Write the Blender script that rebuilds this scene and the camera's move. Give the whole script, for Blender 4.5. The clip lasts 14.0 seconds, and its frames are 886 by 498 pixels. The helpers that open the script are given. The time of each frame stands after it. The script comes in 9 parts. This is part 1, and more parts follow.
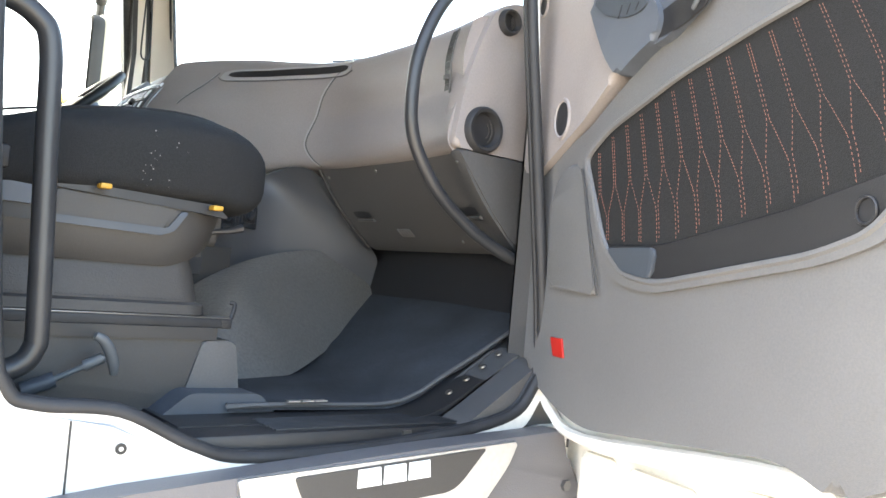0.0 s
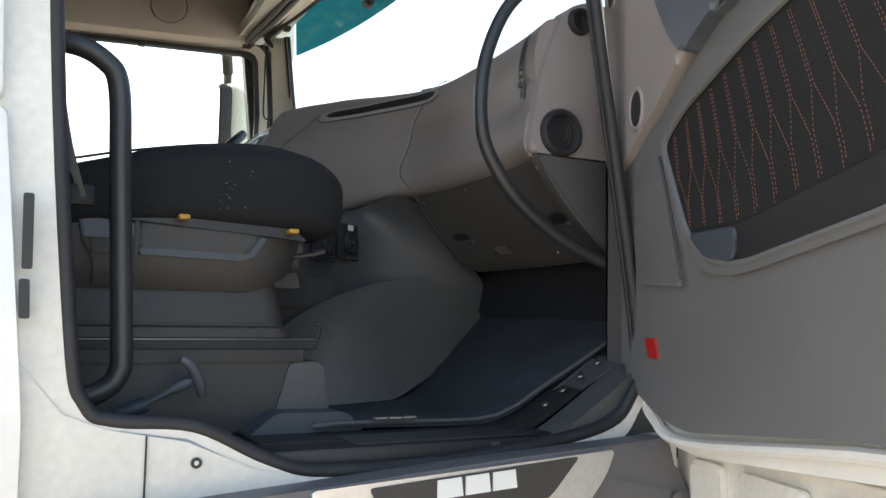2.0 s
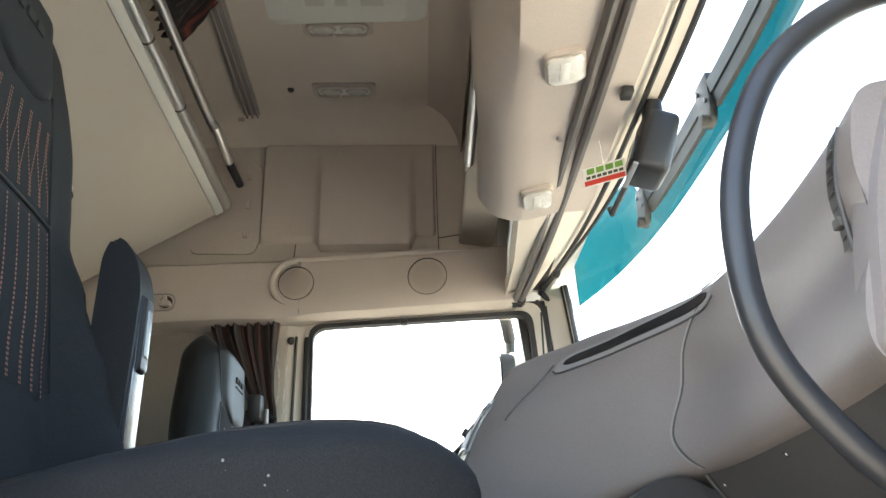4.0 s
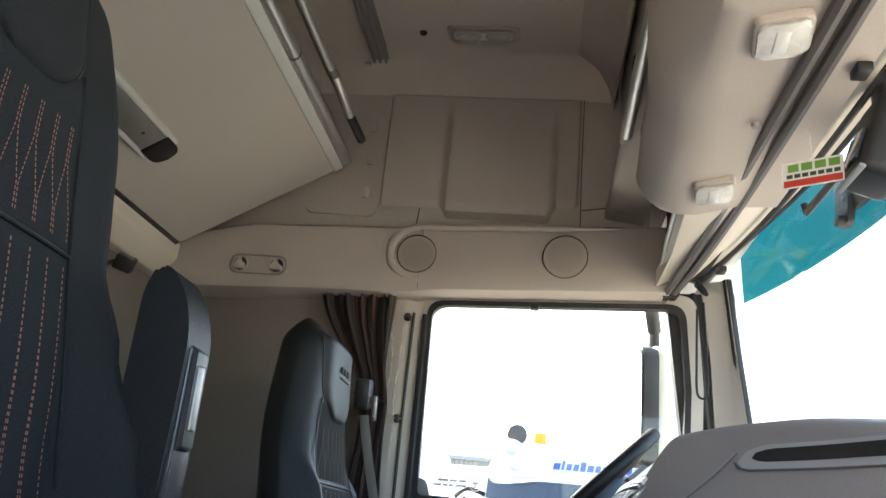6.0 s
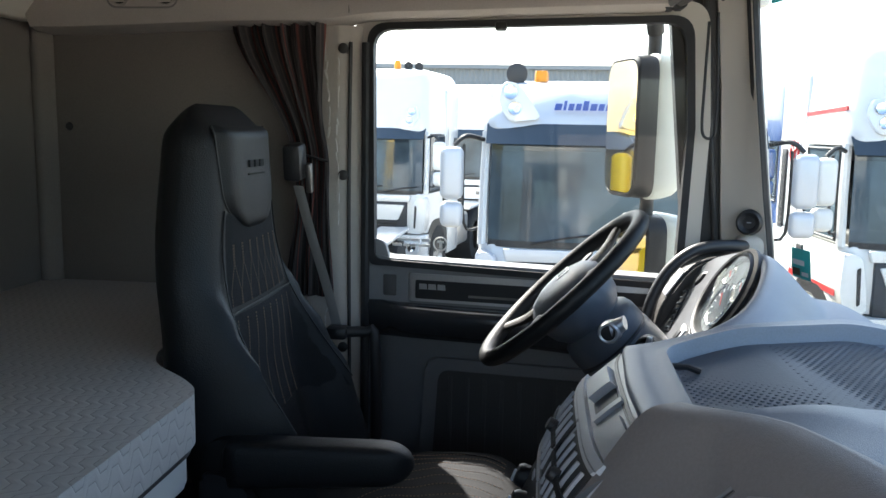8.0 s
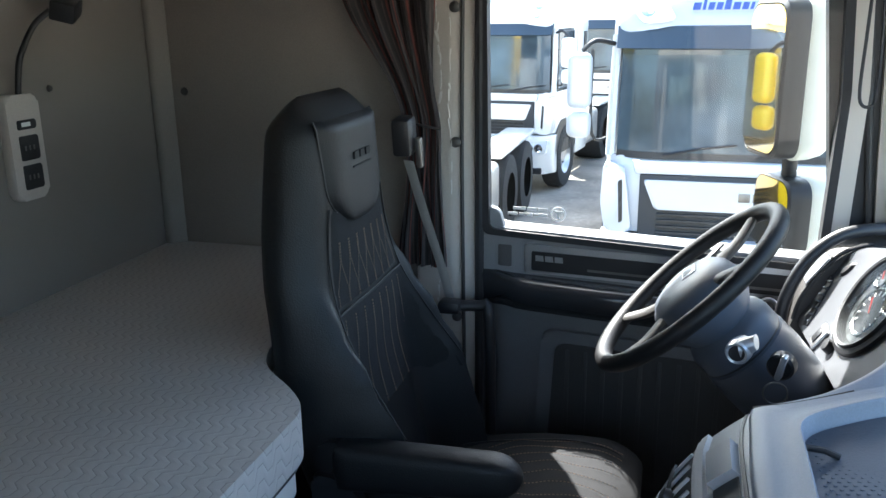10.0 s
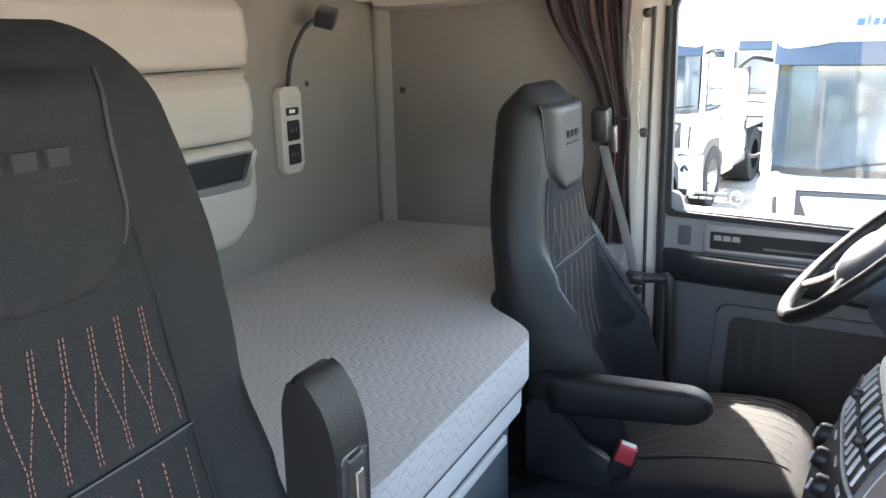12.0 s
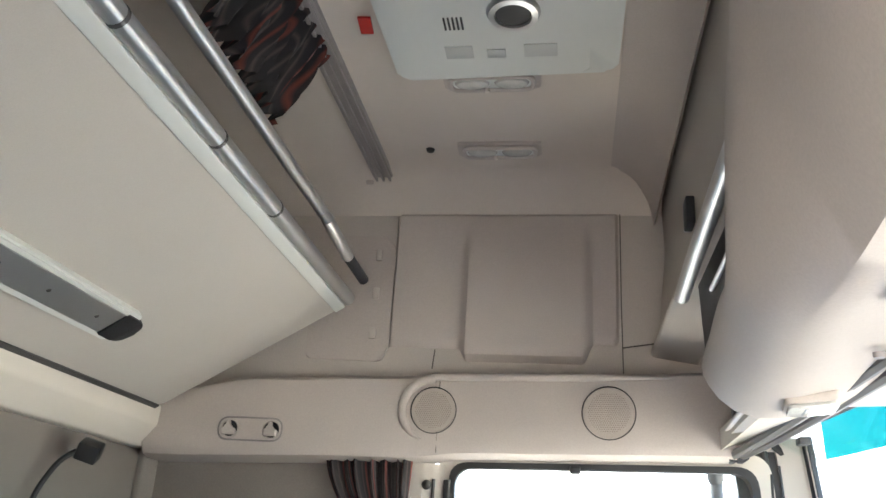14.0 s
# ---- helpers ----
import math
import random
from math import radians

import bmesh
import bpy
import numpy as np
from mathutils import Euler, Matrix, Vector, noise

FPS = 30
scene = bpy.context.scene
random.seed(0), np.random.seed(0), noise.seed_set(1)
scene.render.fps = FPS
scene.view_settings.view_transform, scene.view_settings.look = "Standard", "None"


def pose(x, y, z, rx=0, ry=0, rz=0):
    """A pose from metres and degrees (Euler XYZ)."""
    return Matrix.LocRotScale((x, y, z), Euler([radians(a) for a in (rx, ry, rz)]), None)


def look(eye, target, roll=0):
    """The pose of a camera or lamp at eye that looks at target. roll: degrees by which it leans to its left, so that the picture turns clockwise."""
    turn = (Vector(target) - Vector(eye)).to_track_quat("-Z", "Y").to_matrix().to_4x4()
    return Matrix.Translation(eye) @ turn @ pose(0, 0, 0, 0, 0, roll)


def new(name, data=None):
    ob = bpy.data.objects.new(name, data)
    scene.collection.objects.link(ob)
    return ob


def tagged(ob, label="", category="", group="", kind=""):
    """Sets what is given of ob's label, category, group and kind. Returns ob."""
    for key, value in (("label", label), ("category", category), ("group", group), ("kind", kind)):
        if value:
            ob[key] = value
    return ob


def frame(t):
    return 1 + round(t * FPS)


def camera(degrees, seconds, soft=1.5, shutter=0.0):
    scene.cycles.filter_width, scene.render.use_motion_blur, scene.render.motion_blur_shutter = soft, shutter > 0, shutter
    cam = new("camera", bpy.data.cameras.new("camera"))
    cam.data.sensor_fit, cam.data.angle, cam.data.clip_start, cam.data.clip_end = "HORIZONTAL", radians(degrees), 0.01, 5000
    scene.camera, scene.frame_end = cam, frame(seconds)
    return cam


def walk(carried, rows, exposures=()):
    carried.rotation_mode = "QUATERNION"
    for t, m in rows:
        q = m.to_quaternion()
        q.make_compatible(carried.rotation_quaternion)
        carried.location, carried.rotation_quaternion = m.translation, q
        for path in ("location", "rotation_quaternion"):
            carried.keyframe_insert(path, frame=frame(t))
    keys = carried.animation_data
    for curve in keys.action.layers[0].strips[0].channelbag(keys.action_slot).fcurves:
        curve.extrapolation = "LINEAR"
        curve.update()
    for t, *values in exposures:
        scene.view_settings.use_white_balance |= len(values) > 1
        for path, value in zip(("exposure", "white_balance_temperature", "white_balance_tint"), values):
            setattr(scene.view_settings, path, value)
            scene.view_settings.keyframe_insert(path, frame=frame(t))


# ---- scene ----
cam = camera(56.3, 14.0)
PATH = [
    (0, (-0.112, -1.049, 1.824), (1.109, 0.534, 1.906), 4.9),
    (0.5, (-0.229, -1.222, 1.835), (0.951, 0.375, 2.075), 4.1),
    (1, (-0.255, -1.362, 1.85), (0.879, 0.262, 2.13), 3.5),
    (1.5, (-0.138, -1.235, 1.8), (0.945, 0.434, 2.0), 2.3),
    (2, (0.005, -1.09, 1.772), (0.908, 0.686, 1.947), 0.8),
    (2.5, (0.21, -0.942, 1.781), (0.861, 0.936, 2.001), -0.8),
    (3, (0.307, -0.749, 1.802), (0.726, 1.173, 2.165), -2.1),
    (3.5, (0.371, -0.622, 1.86), (0.592, 1.275, 2.451), -2.2),
    (4, (0.421, -0.49, 1.895), (0.485, 1.337, 2.707), -1.6),
    (4.2, (0.423, -0.421, 1.911), (0.444, 1.37, 2.8), -1.2),
    (6.3, (0.4, -0.134, 2.256), (0.144, 1.786, 2.755), 5.4),
    (6.5, (0.402, -0.057, 2.33), (0.16, 1.892, 2.709), 4.6),
    (7, (0.409, 0.079, 2.464), (0.171, 2.061, 2.578), 2.7),
    (7.2, (0.423, 0.093, 2.477), (0.175, 2.078, 2.491), 2.1),
    (9.3, (0.541, 0.4, 2.767), (0.324, 2.325, 2.268), 0.1),
    (9.5, (0.53, 0.386, 2.764), (0.218, 2.293, 2.249), -0.2),
    (10, (0.494, 0.343, 2.771), (-0.03, 2.194, 2.222), -0.7),
    (10.5, (0.459, 0.271, 2.768), (-0.239, 2.07, 2.243), -1.5),
    (11, (0.457, 0.169, 2.773), (-0.361, 1.933, 2.304), -1.7),
    (11.5, (0.45, 0.08, 2.748), (-0.41, 1.82, 2.264), -1.3),
    (12, (0.443, -0.011, 2.723), (-0.381, 1.745, 2.236), -1.3),
    (12.5, (0.433, -0.053, 2.696), (-0.266, 1.795, 2.388), -0.7),
    (13, (0.367, -0.054, 2.677), (-0.161, 1.875, 2.69), 0.6),
    (13.5, (0.356, -0.008, 2.606), (-0.05, 1.912, 2.992), 2.1),
    (14, (0.364, 0.017, 2.59), (0.055, 1.862, 3.299), 3.7),
]
walk(cam, [(t, look(eye, target, roll)) for t, eye, target, roll in PATH],
     exposures=[(0, 3.55, 7300, 8), (0.6, 2.1, 7500, 8), (1.0, 1.0, 8000, 10), (1.5, 1.35, 7500, 10), (2.0, 2.0, 7300, 8), (2.6, 2.8, 7000, 6), (3.2, 4.0, 7000, 6), (3.6, 3.7, 6900, 6), (4.2, 3.3, 7100, 8), (6.3, 2.9, 6800, 10), (6.6, 2.5, 6600, 10), (7.2, 2.05, 6500, 10), (9.3, 2.45, 6450, 8), (9.8, 2.65, 6150, 8), (10.5, 3.32, 6300, 10), (11.2, 3.65, 6700, 13), (12.6, 4.3, 6950, 13), (13.2, 3.05, 7050, 12), (13.5, 3.34, 6800, 11), (14.0, 4.2, 6150, 9)])

# ---------------------------------------------------------------- light
SUN = Vector((-0.48, 0.89, 1.0)).normalized()
sun = new("sun", bpy.data.lights.new("sun", "SUN"))
sun.data.energy, sun.data.angle, sun.data.color = 4.8, radians(0.55), (1.0, 0.95, 0.88)
sun.matrix_world = look(SUN * 30, (0, 0, 0))
world = bpy.data.worlds.new("sky")
scene.world = world
world.use_nodes = True
wn = world.node_tree
sky = wn.nodes.new("ShaderNodeTexSky")
sky.sky_type, sky.sun_disc = "NISHITA", False
sky.sun_elevation = math.asin(SUN.z)
sky.sun_rotation = math.atan2(SUN.x, SUN.y)
sky.dust_density, sky.air_density = 2.5, 1.0
wn.links.new(sky.outputs[0], wn.nodes["Background"].inputs[0])
wn.nodes["Background"].inputs[1].default_value = 0.15


# ---------------------------------------------------------------- materials
def mat(name, col, rough=0.6, metal=0.0, bump=None, var=None, fine=None, coat=0.0, spec=0.5, stretch=(1, 1, 1)):
    """A surface: bump (scale, strength), var (scale, amount) for stains, fine (scale, amount) for grain."""
    m = bpy.data.materials.new(name)
    m.use_nodes = True
    nt = m.node_tree
    p = nt.nodes["Principled BSDF"]
    p.inputs["Base Color"].default_value = (*col, 1)
    p.inputs["Roughness"].default_value = rough
    p.inputs["Metallic"].default_value = metal
    p.inputs["Coat Weight"].default_value = coat
    p.inputs["Specular IOR Level"].default_value = spec
    tc = nt.nodes.new("ShaderNodeTexCoord")
    mp = nt.nodes.new("ShaderNodeMapping")
    mp.inputs["Scale"].default_value = stretch
    nt.links.new(tc.outputs["Object"], mp.inputs[0])
    last = None
    for k, spec_ in enumerate((var, fine)):
        if not spec_:
            continue
        nz = nt.nodes.new("ShaderNodeTexNoise")
        nz.inputs["Scale"].default_value = spec_[0]
        nz.inputs["Detail"].default_value = 4 if k == 0 else 2
        nt.links.new(mp.outputs[0], nz.inputs["Vector"])
        ramp = nt.nodes.new("ShaderNodeMapRange")
        ramp.inputs["From Min"].default_value, ramp.inputs["From Max"].default_value = 0.3, 0.7
        ramp.inputs["To Min"].default_value, ramp.inputs["To Max"].default_value = 1 - spec_[1], 1 + spec_[1]
        nt.links.new(nz.outputs["Fac"], ramp.inputs["Value"])
        mix = nt.nodes.new("ShaderNodeVectorMath")
        mix.operation = "SCALE"
        if last:
            nt.links.new(last, mix.inputs[0])
        else:
            mix.inputs[0].default_value = col
        nt.links.new(ramp.outputs[0], mix.inputs["Scale"])
        last = mix.outputs[0]
        if k == 0:
            rr = nt.nodes.new("ShaderNodeMapRange")
            rr.inputs["To Min"].default_value, rr.inputs["To Max"].default_value = rough * 0.85, min(1, rough * 1.15)
            nt.links.new(nz.outputs["Fac"], rr.inputs["Value"])
            nt.links.new(rr.outputs[0], p.inputs["Roughness"])
    if last:
        nt.links.new(last, p.inputs["Base Color"])
    if bump:
        nz = nt.nodes.new("ShaderNodeTexNoise")
        nz.inputs["Scale"].default_value, nz.inputs["Detail"].default_value = bump[0], 3
        nt.links.new(mp.outputs[0], nz.inputs["Vector"])
        b = nt.nodes.new("ShaderNodeBump")
        b.inputs["Strength"].default_value, b.inputs["Distance"].default_value = bump[1], 0.002
        nt.links.new(nz.outputs["Fac"], b.inputs["Height"])
        nt.links.new(b.outputs[0], p.inputs["Normal"])
    return m


def glass(name, col, rough=0.0, body=0.0):
    """Thin clear pane: mostly see-through, with a real gloss; body is the share of light that its film takes."""
    m = bpy.data.materials.new(name)
    m.use_nodes = True
    nt = m.node_tree
    nt.nodes.remove(nt.nodes["Principled BSDF"])
    t, g = nt.nodes.new("ShaderNodeBsdfTransparent"), nt.nodes.new("ShaderNodeBsdfGlossy")
    t.inputs[0].default_value = (*col, 1)
    g.inputs["Roughness"].default_value = rough
    f, mx = nt.nodes.new("ShaderNodeLayerWeight"), nt.nodes.new("ShaderNodeMixShader")
    pw, sc = nt.nodes.new("ShaderNodeMath"), nt.nodes.new("ShaderNodeMath")
    pw.operation, sc.operation = "POWER", "MULTIPLY_ADD"
    pw.inputs[1].default_value = 5.0
    sc.inputs[1].default_value, sc.inputs[2].default_value = 0.5, 0.02
    nt.links.new(f.outputs["Facing"], pw.inputs[0])
    nt.links.new(pw.outputs[0], sc.inputs[0])
    nt.links.new(sc.outputs[0], mx.inputs[0])
    nt.links.new(t.outputs[0], mx.inputs[1])
    nt.links.new(g.outputs[0], mx.inputs[2])
    nt.links.new(mx.outputs[0], nt.nodes["Material Output"].inputs[0])
    return m


TAUPEL = mat("pale taupe plastic", (0.36, 0.345, 0.345), 0.5, bump=(900, 0.2), var=(4, 0.06))
TAUPE = mat("taupe soft plastic", (0.268, 0.242, 0.236), 0.45, bump=(900, 0.25), var=(3, 0.06), fine=(300, 0.05))
DARKP = mat("charcoal plastic", (0.085, 0.083, 0.083), 0.55, bump=(900, 0.3), var=(4, 0.10), fine=(300, 0.08))
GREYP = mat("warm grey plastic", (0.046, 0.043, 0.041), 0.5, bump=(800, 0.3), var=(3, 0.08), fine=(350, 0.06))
DOORP = mat("grey door plastic", (0.140, 0.140, 0.143), 0.5, bump=(900, 0.3), var=(3, 0.10), fine=(350, 0.06))
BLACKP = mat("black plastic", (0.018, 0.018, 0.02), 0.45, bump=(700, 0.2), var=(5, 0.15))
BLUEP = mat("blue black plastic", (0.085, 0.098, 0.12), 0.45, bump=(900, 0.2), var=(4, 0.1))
RUBBER = mat("black rubber", (0.022, 0.022, 0.024), 0.6, var=(20, 0.25), bump=(120, 0.2))
RAIL = mat("black coated tube", (0.03, 0.031, 0.034), 0.38, var=(15, 0.15), bump=(500, 0.1))
BEIGE = mat("beige trim", (0.485, 0.432, 0.388), 0.6, bump=(700, 0.3), var=(2.5, 0.07), fine=(250, 0.04))
BEIGEC = mat("beige headliner cloth", (0.60, 0.535, 0.47), 0.9, bump=(1200, 0.5), var=(3, 0.05), fine=(600, 0.08))
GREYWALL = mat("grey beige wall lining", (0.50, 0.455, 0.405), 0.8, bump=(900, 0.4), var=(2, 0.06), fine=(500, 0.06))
CREAM = mat("cream trim", (0.64, 0.59, 0.52), 0.5, bump=(500, 0.15), var=(3, 0.05))
BUNKB = mat("bunk board", (0.49, 0.455, 0.41), 0.7, bump=(600, 0.2), var=(2, 0.04), fine=(400, 0.03))
WHITE = mat("white paint", (0.78, 0.775, 0.75), 0.25, coat=0.5, var=(2, 0.04), fine=(60, 0.02))
DIRTY = mat("white paint with dust", (0.70, 0.68, 0.63), 0.4, coat=0.2, var=(6, 0.10), fine=(90, 0.05))
ALU = mat("brushed aluminium", (0.62, 0.62, 0.62), 0.35, metal=0.9, fine=(120, 0.05), stretch=(1, 20, 1))
STEEL = mat("worn steel", (0.22, 0.21, 0.20), 0.4, metal=0.9, var=(20, 0.2))
CHROME = mat("satin chrome", (0.75, 0.75, 0.76), 0.18, metal=1.0)
GREYSK = mat("grey step plastic", (0.125, 0.12, 0.125), 0.5, bump=(400, 0.3), var=(5, 0.12))
SEATF = mat("charcoal seat cloth", (0.019, 0.0195, 0.0205), 0.92, spec=0.25, bump=(700, 0.6), var=(6, 0.15), fine=(500, 0.2))
SEATD = mat("black seat cloth", (0.016, 0.0165, 0.018), 0.92, spec=0.3, bump=(700, 0.6), var=(6, 0.15), fine=(500, 0.2))
BELT = mat("pale grey woven belt", (0.42, 0.42, 0.41), 0.8, bump=(900, 0.4), fine=(600, 0.1))
DTOP = mat("blue grey dashboard top", (0.198, 0.228, 0.280), 0.42, bump=(900, 0.25), var=(4, 0.07), fine=(400, 0.06))
SATIN = mat("satin silver plastic", (0.55, 0.56, 0.57), 0.28, metal=0.55, var=(6, 0.08))
PALEBAR = mat("pale silver trim plastic", (0.50, 0.52, 0.55), 0.35, bump=(600, 0.1), var=(5, 0.06))
SILVERP = mat("pale blue grey panel plastic", (0.27, 0.285, 0.31), 0.42, bump=(600, 0.1), var=(4, 0.05))
SEATL = mat("black artificial leather", (0.0095, 0.010, 0.011), 0.50, spec=0.32, bump=(350, 0.35), var=(5, 0.15))
SEATB = mat("blue grey seat plastic", (0.05, 0.06, 0.075), 0.45, bump=(700, 0.2), var=(5, 0.1))
CARPET = mat("dark carpet", (0.034, 0.038, 0.045), 0.97, bump=(600, 1.0), var=(9, 0.35), fine=(450, 0.4))
TUNNEL = mat("grained tunnel cover", (0.135, 0.128, 0.119), 0.34, bump=(170, 0.8), var=(4, 0.10), fine=(170, 0.12))
CONS = mat("dark blue grey console plastic", (0.085, 0.088, 0.096), 0.42, bump=(900, 0.3), var=(4, 0.08))
PALEG = mat("pale brown-grey plastic", (0.105, 0.098, 0.092), 0.5, bump=(700, 0.2), var=(4, 0.06), fine=(300, 0.04))
ORANGE = mat("orange stitching", (0.28, 0.12, 0.083), 0.8)
PALEST = mat("pale stitching", (0.30, 0.20, 0.14), 0.8)
LENSC = mat("clear lamp lens", (0.62, 0.61, 0.57), 0.2, coat=0.4, bump=(140, 0.7), var=(40, 0.15))
PAPERD = mat("dark green print", (0.05, 0.07, 0.04), 0.6)
SPKG = mat("brown beige speaker cloth", (0.43, 0.375, 0.325), 0.85, bump=(900, 0.5), var=(5, 0.08), fine=(500, 0.1))
SPKH = mat("speaker perforation", (0.17, 0.14, 0.12), 0.9)
SEAMD = mat("dark joint line", (0.09, 0.08, 0.07), 0.7)
# darker copy of the wall lining; the sleeper's low light is in its colour
WALLSH = mat("shaded grey beige wall lining", (0.238, 0.210, 0.186), 0.85, bump=(900, 0.4), var=(2, 0.08), fine=(500, 0.08))
BELLW = mat("dark brown bellows skin", (0.047, 0.043, 0.040), 0.55, bump=(400, 0.3), var=(4, 0.12), fine=(300, 0.08))
REFLR = mat("dusty red reflector", (0.23, 0.035, 0.03), 0.4, var=(60, 0.2))
REDT = mat("red reflector", (0.40, 0.02, 0.015), 0.3, var=(30, 0.1))
YELLOW = mat("yellow plastic", (0.50, 0.25, 0.04), 0.5)
YELLOWP = mat("yellow paint", (0.80, 0.52, 0.01), 0.35)
LAMPG = mat("ribbed lamp cover", (0.72, 0.72, 0.68), 0.2, coat=0.5, bump=(80, 0.4))
LEVER = mat("lever grey", (0.09, 0.1, 0.11), 0.45)
SPOT = mat("dried pale paint", (0.20, 0.195, 0.185), 0.7)
GLOSSB = mat("glossy dark plastic", (0.035, 0.037, 0.042), 0.22, var=(8, 0.1))
PAPERW = mat("white card", (0.8, 0.8, 0.78), 0.6)
PAPERG = mat("green print", (0.16, 0.36, 0.06), 0.6)
PAPERR = mat("red print", (0.6, 0.05, 0.03), 0.6)
GREYW = mat("light grey roof hatch", (0.62, 0.63, 0.60), 0.5, bump=(500, 0.1), var=(3, 0.03))
PANE = glass("window glass", (0.93, 0.96, 0.95))
TEAL = glass("teal tinted acrylic", (0.06, 0.24, 0.24))
MIRROR = mat("mirror", (0.9, 0.9, 0.9), 0.02, metal=1.0)
DARKGL = mat("dark glass", (0.03, 0.045, 0.06), 0.06, coat=0.5, var=(1, 0.2))


# ---------------------------------------------------------------- shape tools
def part(name, bm, material, parent=None, label="", angle=38, flat=False):
    """Links a bmesh as one mesh object, under a thing or part if given."""
    me = bpy.data.meshes.new(name)
    bmesh.ops.recalc_face_normals(bm, faces=bm.faces)
    bm.to_mesh(me)
    bm.free()
    if not flat:
        me.polygons.foreach_set("use_smooth", [True] * len(me.polygons))
        me.set_sharp_from_angle(angle=radians(angle))
    me.materials.append(material)
    ob = new(name, me)
    if parent:
        ob.parent = parent
        top = parent
        inv = Matrix()
        chain = []
        while top:
            chain.append(top)
            top = top.parent
        for o in reversed(chain):
            inv = inv @ o.matrix_parent_inverse @ o.matrix_basis
        ob.matrix_parent_inverse = inv.inverted()
    if label:
        ob["label"] = label
    return ob


def thing(name, base, label, category, group="", kind=""):
    ob = new(name)
    ob.empty_display_size = 0.05
    ob.location = base
    ob.matrix_basis = Matrix.Translation(base)
    return tagged(ob, label, category, group, kind)


def box(x0, x1, y0, y1, z0, z1, r=0.0, seg=2):
    bm = bmesh.new()
    bmesh.ops.create_cube(bm, size=1)
    for v in bm.verts:
        v.co = ((x0 + x1) / 2 + v.co.x * (x1 - x0), (y0 + y1) / 2 + v.co.y * (y1 - y0), (z0 + z1) / 2 + v.co.z * (z1 - z0))
    if r:
        bmesh.ops.bevel(bm, geom=bm.edges[:], offset=r, segments=seg, affect="EDGES", profile=0.5)
    return bm


def moved(bm, m):
    bm.transform(m)
    return bm


def join(*bms):
    out = bmesh.new()
    for b in bms:
        me = bpy.data.meshes.new("tmp")
        b.to_mesh(me)
        b.free()
        out.from_mesh(me)
        bpy.data.meshes.remove(me)
    return out


def smooth_line(pts, n=8, closed=False):
    """Catmull-Rom line through points."""
    P = [Vector(p) for p in pts]
    out = []
    cnt = len(P)
    rng = range(cnt) if closed else range(cnt - 1)
    for i in rng:
        if closed:
            a, b, c, d = P[i - 1], P[i], P[(i + 1) % cnt], P[(i + 2) % cnt]
        else:
            a, b, c, d = P[max(i - 1, 0)], P[i], P[i + 1], P[min(i + 2, cnt - 1)]
        for k in range(n):
            t = k / n
            out.append(0.5 * ((2 * b) + (c - a) * t + (2 * a - 5 * b + 4 * c - d) * t * t + (3 * b - a - 3 * c + d) * t ** 3))
    if not closed:
        out.append(P[-1])
    return out


def tube(pts, r, n=12, closed=False, smooth=0, flat=1.0):
    """A round bar along a line; flat squeezes it."""
    P = smooth_line(pts, smooth, closed) if smooth else [Vector(p) for p in pts]
    bm = bmesh.new()
    rings = []
    cnt = len(P)
    up = Vector((0.13, 0.21, 0.97))
    side = None
    for i, p in enumerate(P):
        if closed:
            d = (P[(i + 1) % cnt] - P[i - 1]).normalized()
        else:
            d = (P[min(i + 1, cnt - 1)] - P[max(i - 1, 0)]).normalized()
        if side is None:
            side = d.cross(up).normalized()
        else:
            side = (side - d * side.dot(d)).normalized()
        w = d.cross(side)
        rr = r(i / max(cnt - 1, 1)) if callable(r) else r
        rings.append([bm.verts.new(p + side * (rr * math.cos(a)) + w * (rr * flat * math.sin(a))) for a in (2 * math.pi * k / n for k in range(n))])
    pairs = zip(rings, rings[1:] + rings[:1]) if closed else zip(rings, rings[1:])
    for a, b in pairs:
        for k in range(n):
            bm.faces.new((a[k], a[(k + 1) % n], b[(k + 1) % n], b[k]))
    if not closed:
        bm.faces.new(rings[0][::-1])
        bm.faces.new(rings[-1])
    return bm


def lathe(prof, m=None, n=28):
    """Turns (radius, height) about z."""
    bm = bmesh.new()
    rings = []
    for r, h in prof:
        if r < 1e-6:
            rings.append([bm.verts.new((0, 0, h))])
        else:
            rings.append([bm.verts.new((r * math.cos(2 * math.pi * k / n), r * math.sin(2 * math.pi * k / n), h)) for k in range(n)])
    for a, b in zip(rings, rings[1:]):
        for k in range(n):
            q = [a[k % len(a)], a[(k + 1) % len(a)], b[(k + 1) % len(b)], b[k % len(b)]]
            q = list(dict.fromkeys(q))
            if len(q) > 2:
                bm.faces.new(q)
    if m is not None:
        bm.transform(m)
    return bm


def fillet(pts, r, n=5):
    """A polygon (2D) with its corners rounded; r is one radius or one for each corner."""
    out = []
    cnt = len(pts)
    for i in range(cnt):
        p, a, b = Vector(pts[i]), Vector(pts[i - 1]), Vector(pts[(i + 1) % cnt])
        rr = r[i] if isinstance(r, (list, tuple)) else r
        da, db = (a - p), (b - p)
        la, lb = da.length, db.length
        if rr <= 0:
            out.append(p)
            continue
        da, db = da / la, db / lb
        c = min(rr, la * 0.49, lb * 0.49)
        s, e = p + da * c, p + db * c
        for k in range(n + 1):
            t = k / n
            out.append(s * (1 - t) ** 2 + p * 2 * t * (1 - t) + e * t * t)
    return out


